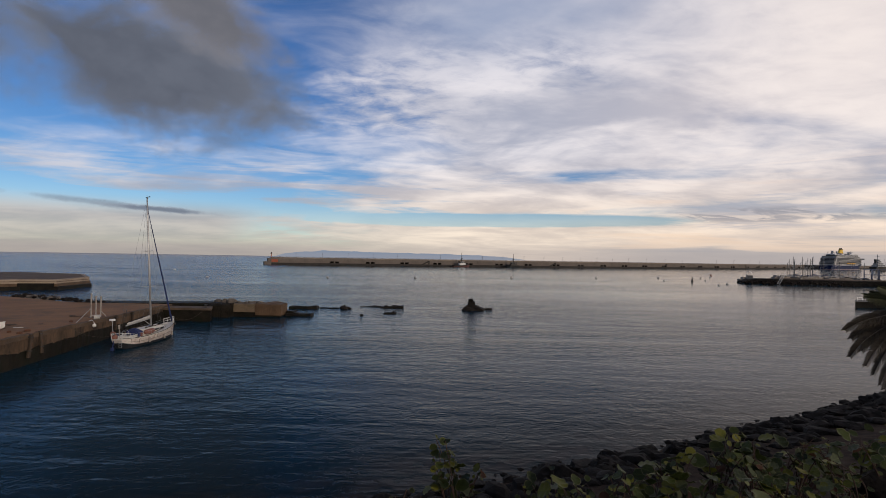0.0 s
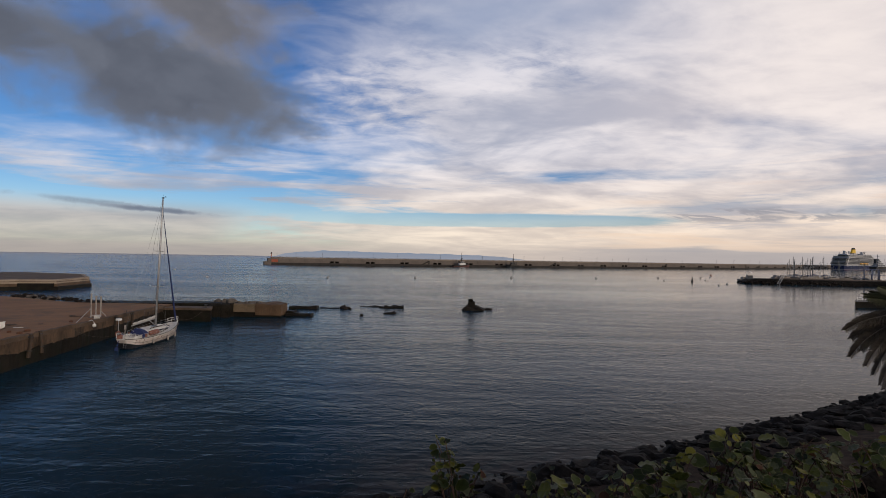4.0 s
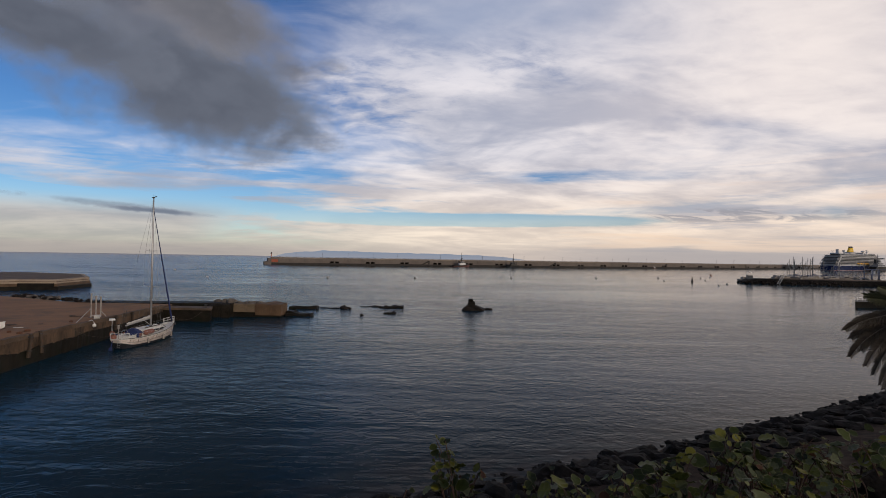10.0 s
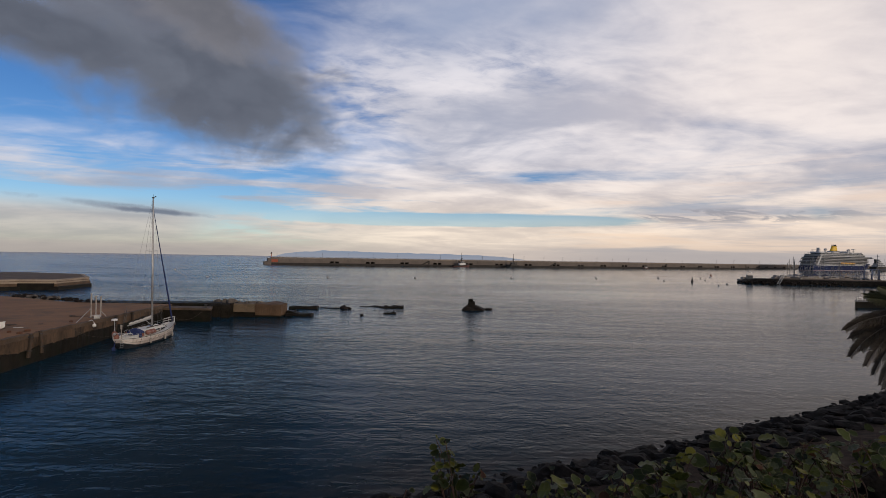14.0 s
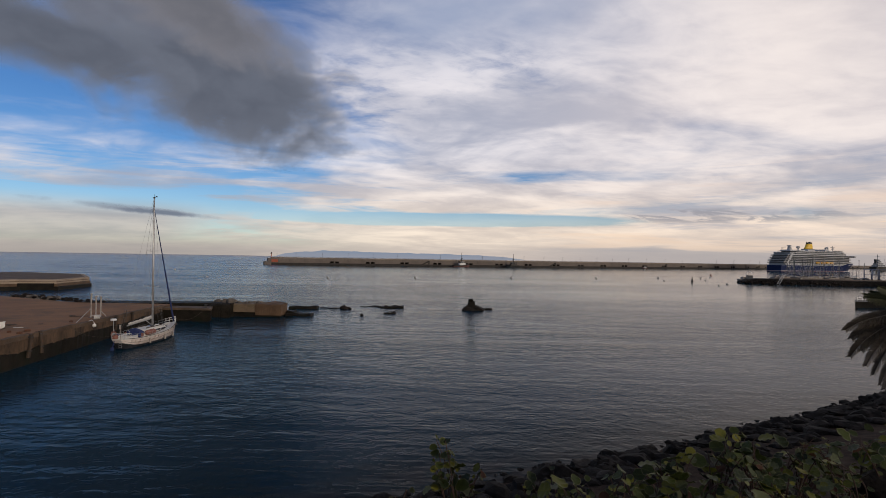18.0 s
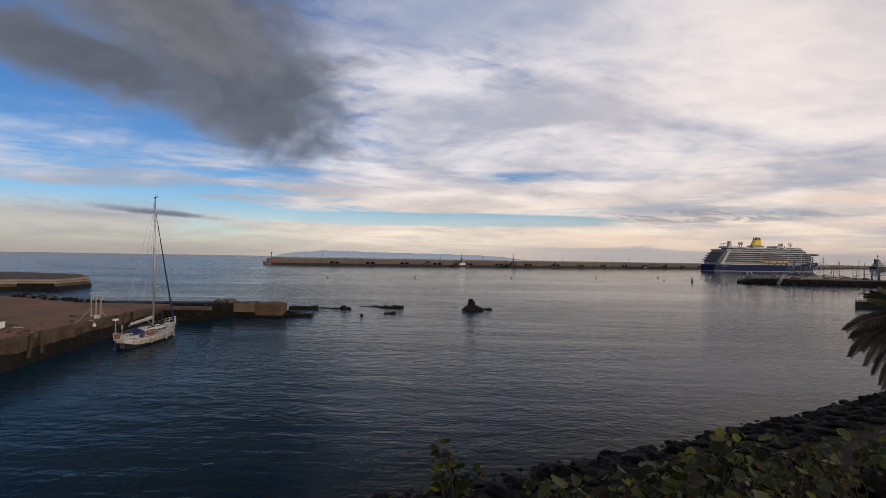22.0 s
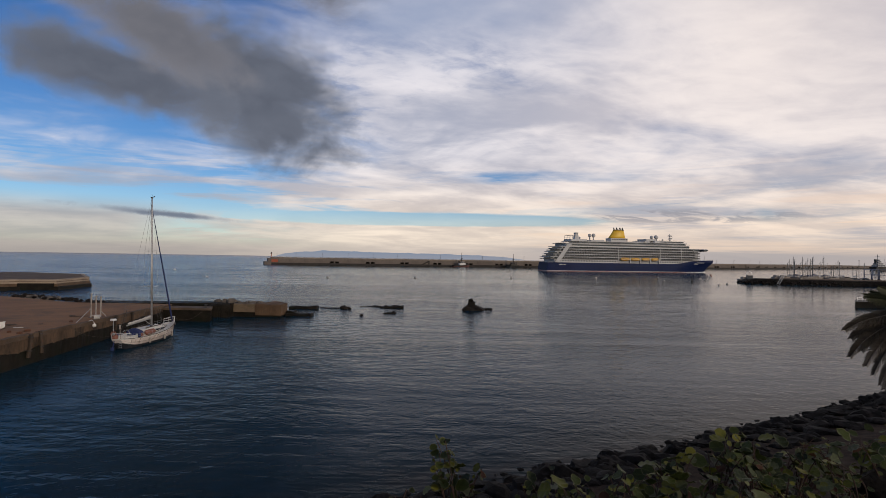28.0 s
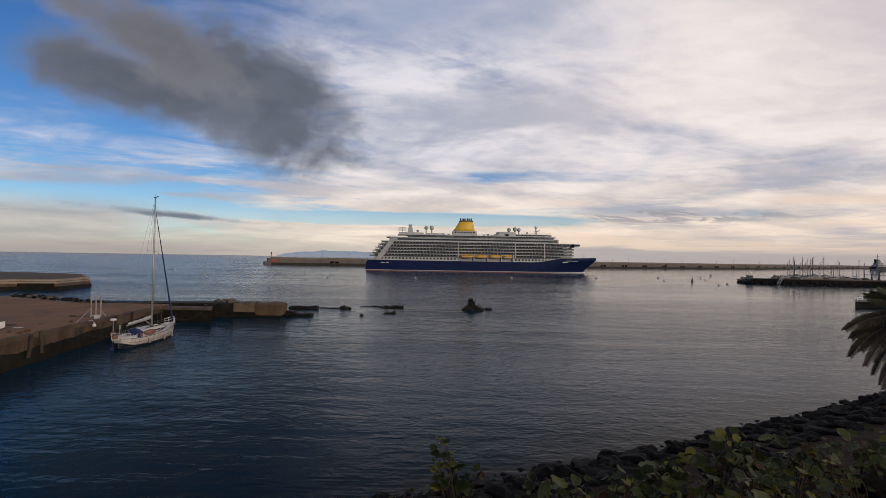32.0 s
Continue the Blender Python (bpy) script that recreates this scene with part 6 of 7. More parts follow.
# ---- buoys ----
def buoy(x, y, r, tall=0.0, label="small dark mooring buoy", m=None):
    b = tagged(empty("buoy", pose(x, y, 0)), label, "buoy", "harbour buoys")
    bm = bmesh.new()
    loft(bm, [[(q * r * math.cos(a), q * r * math.sin(a), z * r) for a in [k * math.pi / 5 for k in range(10)]] for z, q in ((-0.4, 0.5), (0, 0.95), (0.5, 1.0), (1.0, 0.7), (1.25, 0.2))])
    part("float", bm, m or BUOY_PAINT, b)
    bm = bmesh.new()
    rod(bm, (0, 0, r * 1.2), (0, 0, r * 1.7 + tall), 0.08 + tall * 0.04, n=6)
    post = part("post", bm, IRON, b)
    if tall:
        bm = bmesh.new()
        loft(bm, [[(q * math.cos(a), q * math.sin(a), z) for a in [k * math.pi / 4 for k in range(8)]] for z, q in ((r * 1.2, r * 0.8), (r * 1.2 + tall * 0.7, r * 0.3))])
        part("tower", bm, m or IRON, b)
        bm = bmesh.new()
        ball(bm, (0, 0, r * 1.5 + tall), 0.4, 1.2, 8)
        part("topmark", bm, m or IRON, post)
    return b


for x, y, r in ((-136.6, 306.9, 0.7), (-71.1, 327.3, 0.75), (-17.6, 341.5, 0.75), (48.2, 369.7, 0.8), (115.9, 398.7, 0.8), (172.8, 423.1, 0.85), (162.7, 311.0, 0.65), (177.1, 328.6, 0.7), (210.0, 430.0, 0.7), (238, 470, 0.8), (-218, 430, 0.9), (195, 392, 0.6), (156, 372, 0.6)):
    buoy(x, y, r)
buoy(172.3, 364.6, 0.85, 1.7, "dark channel buoy with a topmark tower", IRON)
buoy(262.0, 516.0, 0.9, 0.6, "faded orange mooring buoy", RED_CANVAS)

# ---- the marina mole ----
pier = tagged(empty("marina_pier"), "low dark rubble pier of the marina with a paved top", "pier", kind="structure")
PIER = [(203.5, 350.5), (219, 345), (245, 338.5), (272, 333.5), (330, 326)]
bm = bmesh.new()
rings = []
for i in range(41):
    u = i / 40
    seg = u * 4
    k = min(3, int(seg))
    f = seg - k
    ax, ay = PIER[k]
    bx, by = PIER[k + 1]
    x, y = ax + (bx - ax) * f, ay + (by - ay) * f
    w = lambda q: noise.noise(Vector((x * 0.6, q * 2.2, 3))) * 0.7
    hh = 3.4 * min(1, 0.38 + u * 7)
    rings.append([(x, y - 1.0 + w(1), -2), (x, y + 0.4 + w(2), hh * 0.45 + w(3) * 0.4), (x, y + 1.6 + w(4), hh * 0.85 + w(5) * 0.4), (x, y + 2.6 + w(6) * 0.4, hh + w(7) * 0.25), (x, y + 14, hh), (x, y + 17, -2)])
loft(bm, rings)
part("rubble", bm, LAVA, pier, "black rubble slope")
bm = bmesh.new()
strip(bm, [(x, y + 4.2) for x, y in PIER[1:]], 0, 3.2, 4.1, 0.8)
part("kerb_wall", bm, MOLE_CONCRETE, pier, "grey kerb wall along the pier")
bm = bmesh.new()
strip(bm, [(x, y + 4.6) for x, y in PIER[1:]], 0, 3.2, 3.5, 9.0)
part("paving", bm, CONCRETE, pier)
heap = bmesh.new()


def heap_rock(x, y, z, r):
    rb = rock(rnd.randrange(1, 30), 0.5, 1, 0.8)
    me = bpy.data.meshes.new("tmp")
    rb.transform(Matrix.Translation((x, y, z)) @ Euler((0, 0, rnd.uniform(0, 6))).to_matrix().to_4x4() @ Matrix.Diagonal((r * 1.2, r, r, 1)))
    rb.to_mesh(me)
    rb.free()
    heap.from_mesh(me)
    bpy.data.meshes.remove(me)


for k in range(110):
    u = rnd.random()
    seg = u * 2.6
    q = min(3, int(seg))
    f = seg - q
    x = PIER[q][0] + (PIER[q + 1][0] - PIER[q][0]) * f
    y = PIER[q][1] + (PIER[q + 1][1] - PIER[q][1]) * f
    heap_rock(x, y + rnd.uniform(-0.4, 2.0), rnd.uniform(0.1, 2.2), rnd.uniform(0.5, 1.1))
for k in range(9):
    heap_rock(203.5 - k * 0.75, 351 + rnd.uniform(-0.6, 1.5), max(0.0, 1.5 - k * 0.2), 1.1 - k * 0.06)
tagged(part("pier_rubble", heap, LAVA), "black boulders heaped along the marina pier", "rubble", kind="stuff")
hut = tagged(empty("pier_hut", pose(205.4, 353.5, 3.0, 0, 0, -16)), "small grey hut with a hooped rail on the pier's end", "hut")
bm = bmesh.new()
box(bm, -1.7, 1.7, -1.5, 1.5, 0, 2.1, 0.08)
part("wall", bm, LAMP_METAL, hut)
bm = bmesh.new()
box(bm, -1.85, 1.85, -1.65, 1.65, 2.1, 2.35, 0.05)
part("roof", bm, MOLE_CONCRETE, hut)
bm = bmesh.new()
tube(bm, [(-1.5, 0, 2.3), (-1.5, 0, 3.6), (-0.9, 0, 4.5), (0, 0, 4.8), (0.9, 0, 4.5), (1.5, 0, 3.6), (1.5, 0, 2.3)], 0.16, 5)
part("hoop", bm, WHITE_PAINT, hut, "white hooped rail")
gang = tagged(empty("gangway"), "pale metal gangway leaning down the pier", "gangway")
for dx in (0, 1.7):
    bm = bmesh.new()
    rod(bm, (215.6 + dx, 340.6, 0.2), (222.3 + dx, 345.3, 6.6), 0.16, n=6)
    part("rail", bm, ALLOY, gang)
for k in range(7):
    bm = bmesh.new()
    f = (k + 0.5) / 7
    rod(bm, (215.6 + 6.7 * f, 340.6 + 4.7 * f, 0.2 + 6.4 * f), (217.3 + 6.7 * f, 340.6 + 4.7 * f, 0.2 + 6.4 * f), 0.1, n=5)
    part("rung", bm, ALLOY, gang)


# ---- boats of the marina ----
def marina_boat(m, length, mast_h, mat_h, label):
    b = tagged(empty("marina_sailboat", m), label, "sailboat", "marina sailboats")
    k = length / 10
    bm = bmesh.new()
    loft(bm, [[(x * k, -w * k, z1 * k), (x * k, -w * 0.7 * k, z0 * k), (x * k, w * 0.7 * k, z0 * k), (x * k, w * k, z1 * k)] for x, w, z0, z1 in ((-5, 1.1, 0.1, 1.1), (-2, 1.6, -0.3, 1.1), (2, 1.4, -0.3, 1.25), (4.2, 0.6, 0.0, 1.4), (5.2, 0.05, 0.7, 1.5))])
    part("hull", bm, mat_h, b)
    bm = bmesh.new()
    box(bm, -2.2 * k, 2.0 * k, -1.0 * k, 1.0 * k, 1.1 * k, 1.75 * k, 0.2 * k)
    part("cabin", bm, DULL_WHITE, b)
    bm = bmesh.new()
    rod(bm, (0.6 * k, 0, 1.5 * k), (0.6 * k, 0, mast_h), 0.17, 0.12, 6)
    mast = part("mast", bm, LAMP_METAL, b)
    bm = bmesh.new()
    rod(bm, (0.6 * k, -0.9, mast_h * 0.55), (0.6 * k, 0.9, mast_h * 0.55), 0.07, n=5)
    part("spreader", bm, ALLOY, mast)
    bm = bmesh.new()
    rod(bm, (0.6 * k, 0, 2.6 * k), (-3.8 * k, 0, 2.5 * k), 0.2, n=6)
    part("boom", bm, BLUE_CANVAS if mast_h > 12 else SAILCLOTH, b)
    bm = bmesh.new()
    rod(bm, (5.1 * k, 0, 1.5 * k), (0.6 * k, 0, mast_h * 0.97), 0.07, n=4)
    rod(bm, (-5 * k, 0, 1.2 * k), (0.6 * k, 0, mast_h), 0.03, n=4)
    part("stays", bm, STEEL, b)
    return b


for x, y, top_, turn, ln in ((229.8, 350, 13.0, 100, 10), (235.5, 351, 15.0, 80, 11), (234.0, 362, 13.5, 95, 10), (243.0, 352, 14.2, 84, 11), (246.2, 356, 15.4, 100, 11), (250.0, 352, 14.3, 92, 10), (252.7, 355, 15.5, 86, 12),
                             (248.0, 364, 14.0, 90, 10), (256.9, 352, 9.4, 100, 8), (259.2, 357, 8.8, 75, 8), (262.5, 354, 12.0, 92, 9), (270.0, 352, 10.0, 110, 9), (240.0, 366, 12.0, 80, 9), (266.0, 360, 13.0, 95, 10), (276, 350, 11.5, 90, 9), (238.6, 358, 11.0, 88, 9), (241.5, 369, 15.2, 91, 11), (244.6, 361, 12.5, 84, 9), (251.3, 366, 13.8, 96, 10), (254.8, 369, 14.8, 90, 11), (258.0, 366, 12.2, 88, 10), (231.5, 360, 10.5, 94, 9)):
    marina_boat(pose(x + 4.0, y, 3.5 if y < 360 else 3.45, 0, 0, turn), ln, top_, DULL_WHITE if int(x) % 3 else SHIP_GREY, "sailboat with bare mast in the marina")


def motor_boat(m, label, k=1.0):
    b = tagged(empty("motor_boat", m), label, "boat", "marina motor boats")
    bm = bmesh.new()
    loft(bm, [[(x * k, -w * k, z1 * k), (x * k, -w * 0.7 * k, 0), (x * k, w * 0.7 * k, 0), (x * k, w * k, z1 * k)] for x, w, z1 in ((-4, 1.4, 1.2), (0, 1.5, 1.3), (3, 1.0, 1.6), (4.6, 0.1, 1.8))])
    part("hull", bm, DULL_WHITE, b)
    bm = bmesh.new()
    loft(bm, [[(-2.2 * k, -1.1 * k, z * k), ((1.6 - q) * k, -1.1 * k, z * k), ((1.6 - q) * k, 1.1 * k, z * k), (-2.2 * k, 1.1 * k, z * k)] for z, q in ((1.2, 0), (2.3, 0.9))])
    cb = part("cabin", bm, DULL_WHITE, b)
    bm = bmesh.new()
    box(bm, -1.8 * k, 0.9 * k, -1.13 * k, 1.13 * k, 1.6 * k, 2.0 * k)
    part("window", bm, SHIP_GLASS, cb)
    return b


for x, y, a in ((226, 349.5, 10), (238.5, 347, -15), (255, 345, 5), (263, 345, 170), (222.5, 352, 30), (246, 347.5, 0)):
    motor_boat(pose(x, y, 3.51, 0, 0, a), "small white motor boat on the marina pier")
motor_boat(pose(225, 392, 0, 0, 0, 5), "white motor boat afloat beyond the pier", 1.4)

lift = tagged(empty("boat_lift", pose(282, 343, 3.5, 0, 0, 4)), "blue steel travelling boat lift on the marina quay", "boat lift")
for x in (-6.0, -1.0, 4.0):
    for y in (-3, 3):
        bm = bmesh.new()
        box(bm, x - 0.22, x + 0.22, y - 0.22, y + 0.22, 0.6, 7.2, 0.04)
        leg = part("leg", bm, BLUE_STEEL, lift)
        bm = bmesh.new()
        rod(bm, (x, y - 0.25, 0.6), (x, y + 0.25, 0.6), 0.6, n=10)
        part("wheel", bm, BLACK_RUBBER, leg)
for y in (-3, 3):
    for z in (3.6, 7.0):
        bm = bmesh.new()
        box(bm, -6.4, 4.5, y - 0.25, y + 0.25, z, z + 0.35, 0.04)
        part("beam", bm, BLUE_STEEL, lift)
bm = bmesh.new()
box(bm, -3.2, -1.8, -1.2, 1.2, 4.2, 6.6, 0.1)
part("cab", bm, WHITE_PAINT, lift)
bm = bmesh.new()
rod(bm, (0.5, 0, 7.3), (0.5, 0, 11.0), 0.12, n=5)
part("aerial", bm, LAMP_METAL, lift)
for x, y, h in ((265.5, 339.0, 6.5), (268.8, 341, 9.5), (272.0, 345, 13.0)):
    bm = bmesh.new()
    rod(bm, (0, 0, 0), (0, 0, h), 0.16, 0.12, 6)
    box(bm, -0.5, 0.5, -0.25, 0.25, h - 0.3, h, 0.05)
    ob = tagged(part("light_post", bm, LAMP_METAL), "short grey light post on the marina quay", "lamp post", "marina posts")
    ob.matrix_basis = pose(x, y, 3.48)

# a ferry berthed far off at the root of the mole
ferry = tagged(empty("berthed_ship", pose(985, 1190, 0, 0, 0, 30)), "grey-white ship berthed far across the harbour", "ship")
bm = bmesh.new()
loft(bm, [[(x, -w, 9), (x, -w * 0.8, -1), (x, w * 0.8, -1), (x, w, 9)] for x, w in ((-34, 7), (-12, 8), (20, 7), (36, 1))])
part("hull", bm, IRON, ferry)
for x0, x1, z0, z1, w in ((-26, 12, 9, 13, 6), (-22, 4, 13.6, 17, 5), (-18, -2, 18, 21, 4), (-14, -6, 22, 24.5, 3)):
    bm = bmesh.new()
    box(bm, x0, x1, -w, w, z0, z1, 0.4)
    hs = part("deck_house", bm, SHIP_GREY, ferry)
    bm = bmesh.new()
    box(bm, x0 + 1, x1 - 1, -w - 0.1, w + 0.1, z0 + 2.0, z0 + 3.4)
    part("window_band", bm, SHIP_GLASS, hs)
bm = bmesh.new()
rod(bm, (-12, 0, 8), (-12, 0, 37), 1.0, 0.4, 6)
rod(bm, (-12, -4, 33), (-12, 4, 33), 0.4, n=5)
rod(bm, (20, 0, 8), (22, 0, 27), 0.5, 0.3, 5)
rod(bm, (20, 0, 9), (4, 0, 22), 0.4, 0.3, 5)
rod(bm, (28, 0, 8), (27, 0, 20), 0.4, 0.3, 5)
part("mast", bm, SHIP_GREY, ferry)
bm = bmesh.new()
box(bm, -24, -20, -2, 2, 17, 26.0, 0.4)
part("funnel", bm, BLACK_PAINT, ferry)

# ---- the low landing by the slope ----
landing = tagged(empty("landing", pose(4.9, 6.3, 0.02)), "low dark concrete landing with a white rail", "landing", kind="structure")
bm = bmesh.new()
prism(bm, [(127.6, 163.2), (175, 171), (175, 178), (133.2, 170.5)], -2, 1.74)
part("body", bm, WET_SHADED_STONE, landing)
bm = bmesh.new()
prism(bm, [(127.4, 163.0), (175, 170.8), (175, 178), (133.2, 170.6)], 1.75, 1.95)
part("cap", bm, WET_SHADED_STONE, landing)
bm = bmesh.new()
for k in range(12):
    rod(bm, (129 + k * 2, 164.2 + k * 0.33, 2.1), (129 + k * 2, 164.2 + k * 0.33, 3.2), 0.05, n=5)
for z in (2.65, 3.2):
    rod(bm, (129, 164.2, z), (151, 167.8, z), 0.05, n=5)
rod(bm, (133.5, 164.9, 2.1), (138, 166, 4.6), 0.12, n=5)
part("rail", bm, WHITE_PAINT, landing, "white tube rail")


# ---- boulders of the near shore ----
rnd = random.Random(11)


def shore_point(d):
    """Along the shore from (0, 31.5) to the right: the point and the way inland."""
    line = SHORE[3:8]
    for (ax, ay), (bx, by) in zip(line, line[1:]):
        n = math.hypot(bx - ax, by - ay)
        if d <= n or (bx, by) == line[-1]:
            return ax + (bx - ax) * d / n, ay + (by - ay) * d / n, (by - ay) / n, -(bx - ax) / n
        d -= n


n_b = 0
loose = []
for row, (s0, r0, r1, step) in enumerate(((-0.5, 0.2, 0.75, 1.1), (0.3, 0.25, 0.85, 0.95), (1.1, 0.35, 1.2, 1.15), (2.0, 0.4, 1.35, 1.3), (3.1, 0.3, 1.1, 1.1), (4.3, 0.35, 1.2, 1.25), (5.8, 0.35, 1.1, 1.3))):
    d = -9.0
    while d < 76:
        if d < 0:
            x, y, nx, ny = 0 + d * 0.91, 31.5 + d * 0.40, 0.40, -0.91
        else:
            x, y, nx, ny = shore_point(d)
        s = s0 + rnd.uniform(-0.6, 0.6)
        px_, py_ = x + nx * s, y + ny * s
        r = rnd.uniform(r0, r1)
        if row in (0, 2, 3):
            put_rock(px_, py_, land_height(px_, py_) - r * 0.08, r, False, "black lava boulder on the shore", "shore boulders", slabby=True)
        else:
            loose.append((px_, py_, land_height(px_, py_) - r * 0.08, r))
        n_b += 1
        d += step * rnd.uniform(0.8, 1.25) * (1 + max(0, d) / 90)
# drowned stones near the foot of the bank
bm = bmesh.new()
for x, y, z, r in loose:
    rb = rock(rnd.randrange(1, 30), 0.5, 2 if r > 0.5 else 1, 0.75)
    me = bpy.data.meshes.new("tmp")
    rb.transform(pose(x, y, z, rnd.uniform(-20, 20), rnd.uniform(-20, 20), rnd.uniform(0, 360)) @ Matrix.Diagonal((r * 1.2, r, r * 0.8, 1)))
    rb.to_mesh(me)
    rb.free()
    bm.from_mesh(me)
    bpy.data.meshes.remove(me)
for k in range(160):
    x = rnd.uniform(-30, 40)
    base = 31.5 + x * 0.49 if x > 0 else 31.5 + x * 0.44
    y = base + rnd.uniform(-2.5, 1.3)
    rb = rock(rnd.randrange(1, 30), 0.35, 1, 0.6)
    r = rnd.uniform(0.15, 0.45)
    me = bpy.data.meshes.new("tmp")
    rb.transform(Matrix.Translation((x, y, max(-0.05, land_height(x, y)) + r * 0.1)) @ Matrix.Diagonal((r, r, r, 1)))
    rb.to_mesh(me)
    rb.free()
    bm.from_mesh(me)
    bpy.data.meshes.remove(me)
tagged(part("shore_stones", bm, LAVA), "small black stones along the water's edge", "stones", kind="stuff")


# ---- shrubs on the bank ----
def leaf_mesh(name, m, fold=0.18, long=1.0):
    """A round leathery leaf, folded along its midrib, base at the origin, 2 units long."""
    bm = bmesh.new()
    n = 9
    mid = [bm.verts.new((0, 2 * k / n * long, -fold * 0.5 * math.sin(math.pi * k / n) - 0.05 * (k / n) ** 2)) for k in range(n + 1)]
    for s in (-1, 1):
        rim = [mid[0]] + [bm.verts.new((s * (1 - (2 * k / n - 1) ** 2) ** 0.5 * 0.98, 2 * k / n * long, fold * abs(math.sin(math.pi * k / n)) + 0.11 * math.sin(k * 1.9 + s * 1.3))) for k in range(1, n)] + [mid[-1]]
        inner = [v if v in (mid[0], mid[-1]) else bm.verts.new((v.co.x * 0.90, (v.co.y - long) * 0.93 + long, v.co.z * 0.88)) for v in rim]
        for lo, hi, tint in ((mid, inner, 0), (inner, rim, 1)):
            for k in range(n):
                f = [lo[k], lo[k + 1], hi[k + 1], hi[k]] if s > 0 else [hi[k], hi[k + 1], lo[k + 1], lo[k]]
                f = list(dict.fromkeys(f))
                if len(f) > 2:
                    bm.faces.new(f).material_index = tint
    me = mesh_of(name, bm, m, smooth=True)
    me.materials.append(LEAF_RIM)
    return me


LEAVES = [leaf_mesh("leaf", LEAF_GREEN), leaf_mesh("leaf", LEAF_GREEN, 0.05), leaf_mesh("leaf", LEAF_YELLOW, 0.12), leaf_mesh("leaf", LEAF_PALE, 0.25), leaf_mesh("leaf", LEAF_BROWN, 0.4), leaf_mesh("leaf", LEAF_GREEN, 0.3, 1.15)]
WEIGHTS = [0, 0, 1, 1, 5, 5, 0, 2, 3, 2, 1, 5, 3, 2, 4, 0, 1, 2]


def shrub(base, tips, leaves_each, size, label, reach=0.75):
    """A shrub: woody stems from the base to the tips, with leaves set round the upper ends."""
    bx, by = base
    bz = land_height(bx, by) - 0.03
    root = tagged(empty("shrub", pose(bx, by, bz)), label, "shrub", "shrubs on the bank")
    origin = Vector((bx, by, bz))
    bm = bmesh.new()
    joints = []
    for tx, ty, tz in tips:
        t = Vector((tx, ty, tz)) - origin
        ctrl = Vector((t.x * 0.25, t.y * 0.25, t.z * 0.7)) + Vector((rnd.uniform(-0.14, 0.14), rnd.uniform(-0.14, 0.14), 0))
        pts = [ctrl * (2 * u * (1 - u)) + t * u * u for u in [k / 7 for k in range(8)]]
        tube(bm, pts, 0.008, 5, 0.4)
        for k in range(leaves_each):
            u = 1 - (k / leaves_each) * reach
            p = ctrl * (2 * u * (1 - u)) + t * u * u
            joints.append((p, k))
    part("stem", bm, STEM, root, "brown woody stems")
    for p, k in joints:
        # blades lie open to the light over the water and overhead
        nrm = Vector((rnd.gauss(0, 0.5), rnd.gauss(-0.22, 0.5), 0.8)).normalized()
        a = rnd.uniform(0, 360)
        out = Vector((math.sin(radians(a)), math.cos(radians(a)), 0))
        out = (out - nrm * out.dot(nrm)).normalized()
        cross = out.cross(nrm)
        s = size * rnd.choice((0.35, 0.45, 0.5, 0.6, 0.75, 0.9, 1.25))
        q = p + out * 0.02
        m = Matrix.Translation(q) @ Matrix((cross, out, nrm)).transposed().to_4x4() @ Matrix.Diagonal((s, s, s, 1))
        piece("leaf", LEAVES[rnd.choice(WEIGHTS)], root, m)
    return root


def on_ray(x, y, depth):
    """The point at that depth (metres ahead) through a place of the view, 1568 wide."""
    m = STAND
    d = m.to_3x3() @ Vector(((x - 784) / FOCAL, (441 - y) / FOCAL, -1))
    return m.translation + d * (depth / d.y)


SEAGRAPE = "low shrub with round leathery green and yellowing leaves"
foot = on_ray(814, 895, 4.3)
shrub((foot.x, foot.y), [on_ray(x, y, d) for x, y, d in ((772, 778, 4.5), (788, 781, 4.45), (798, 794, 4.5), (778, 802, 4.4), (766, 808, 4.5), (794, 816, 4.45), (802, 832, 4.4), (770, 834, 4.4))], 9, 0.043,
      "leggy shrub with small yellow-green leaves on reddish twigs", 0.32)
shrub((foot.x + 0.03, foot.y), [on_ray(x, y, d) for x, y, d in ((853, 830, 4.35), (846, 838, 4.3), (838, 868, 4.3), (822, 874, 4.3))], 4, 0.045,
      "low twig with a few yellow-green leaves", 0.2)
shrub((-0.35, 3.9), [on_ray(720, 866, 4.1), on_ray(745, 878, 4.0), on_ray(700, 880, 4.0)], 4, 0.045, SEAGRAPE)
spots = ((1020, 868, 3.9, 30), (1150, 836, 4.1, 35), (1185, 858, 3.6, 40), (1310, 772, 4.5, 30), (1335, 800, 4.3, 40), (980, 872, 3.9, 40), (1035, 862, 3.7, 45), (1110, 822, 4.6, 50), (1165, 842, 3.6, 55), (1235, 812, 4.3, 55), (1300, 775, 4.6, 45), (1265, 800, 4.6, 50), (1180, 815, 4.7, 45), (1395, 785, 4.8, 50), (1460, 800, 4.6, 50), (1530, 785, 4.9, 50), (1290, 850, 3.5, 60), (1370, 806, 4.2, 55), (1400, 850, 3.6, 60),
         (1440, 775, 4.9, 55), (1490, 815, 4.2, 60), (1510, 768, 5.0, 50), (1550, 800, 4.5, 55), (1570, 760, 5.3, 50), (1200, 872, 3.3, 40))
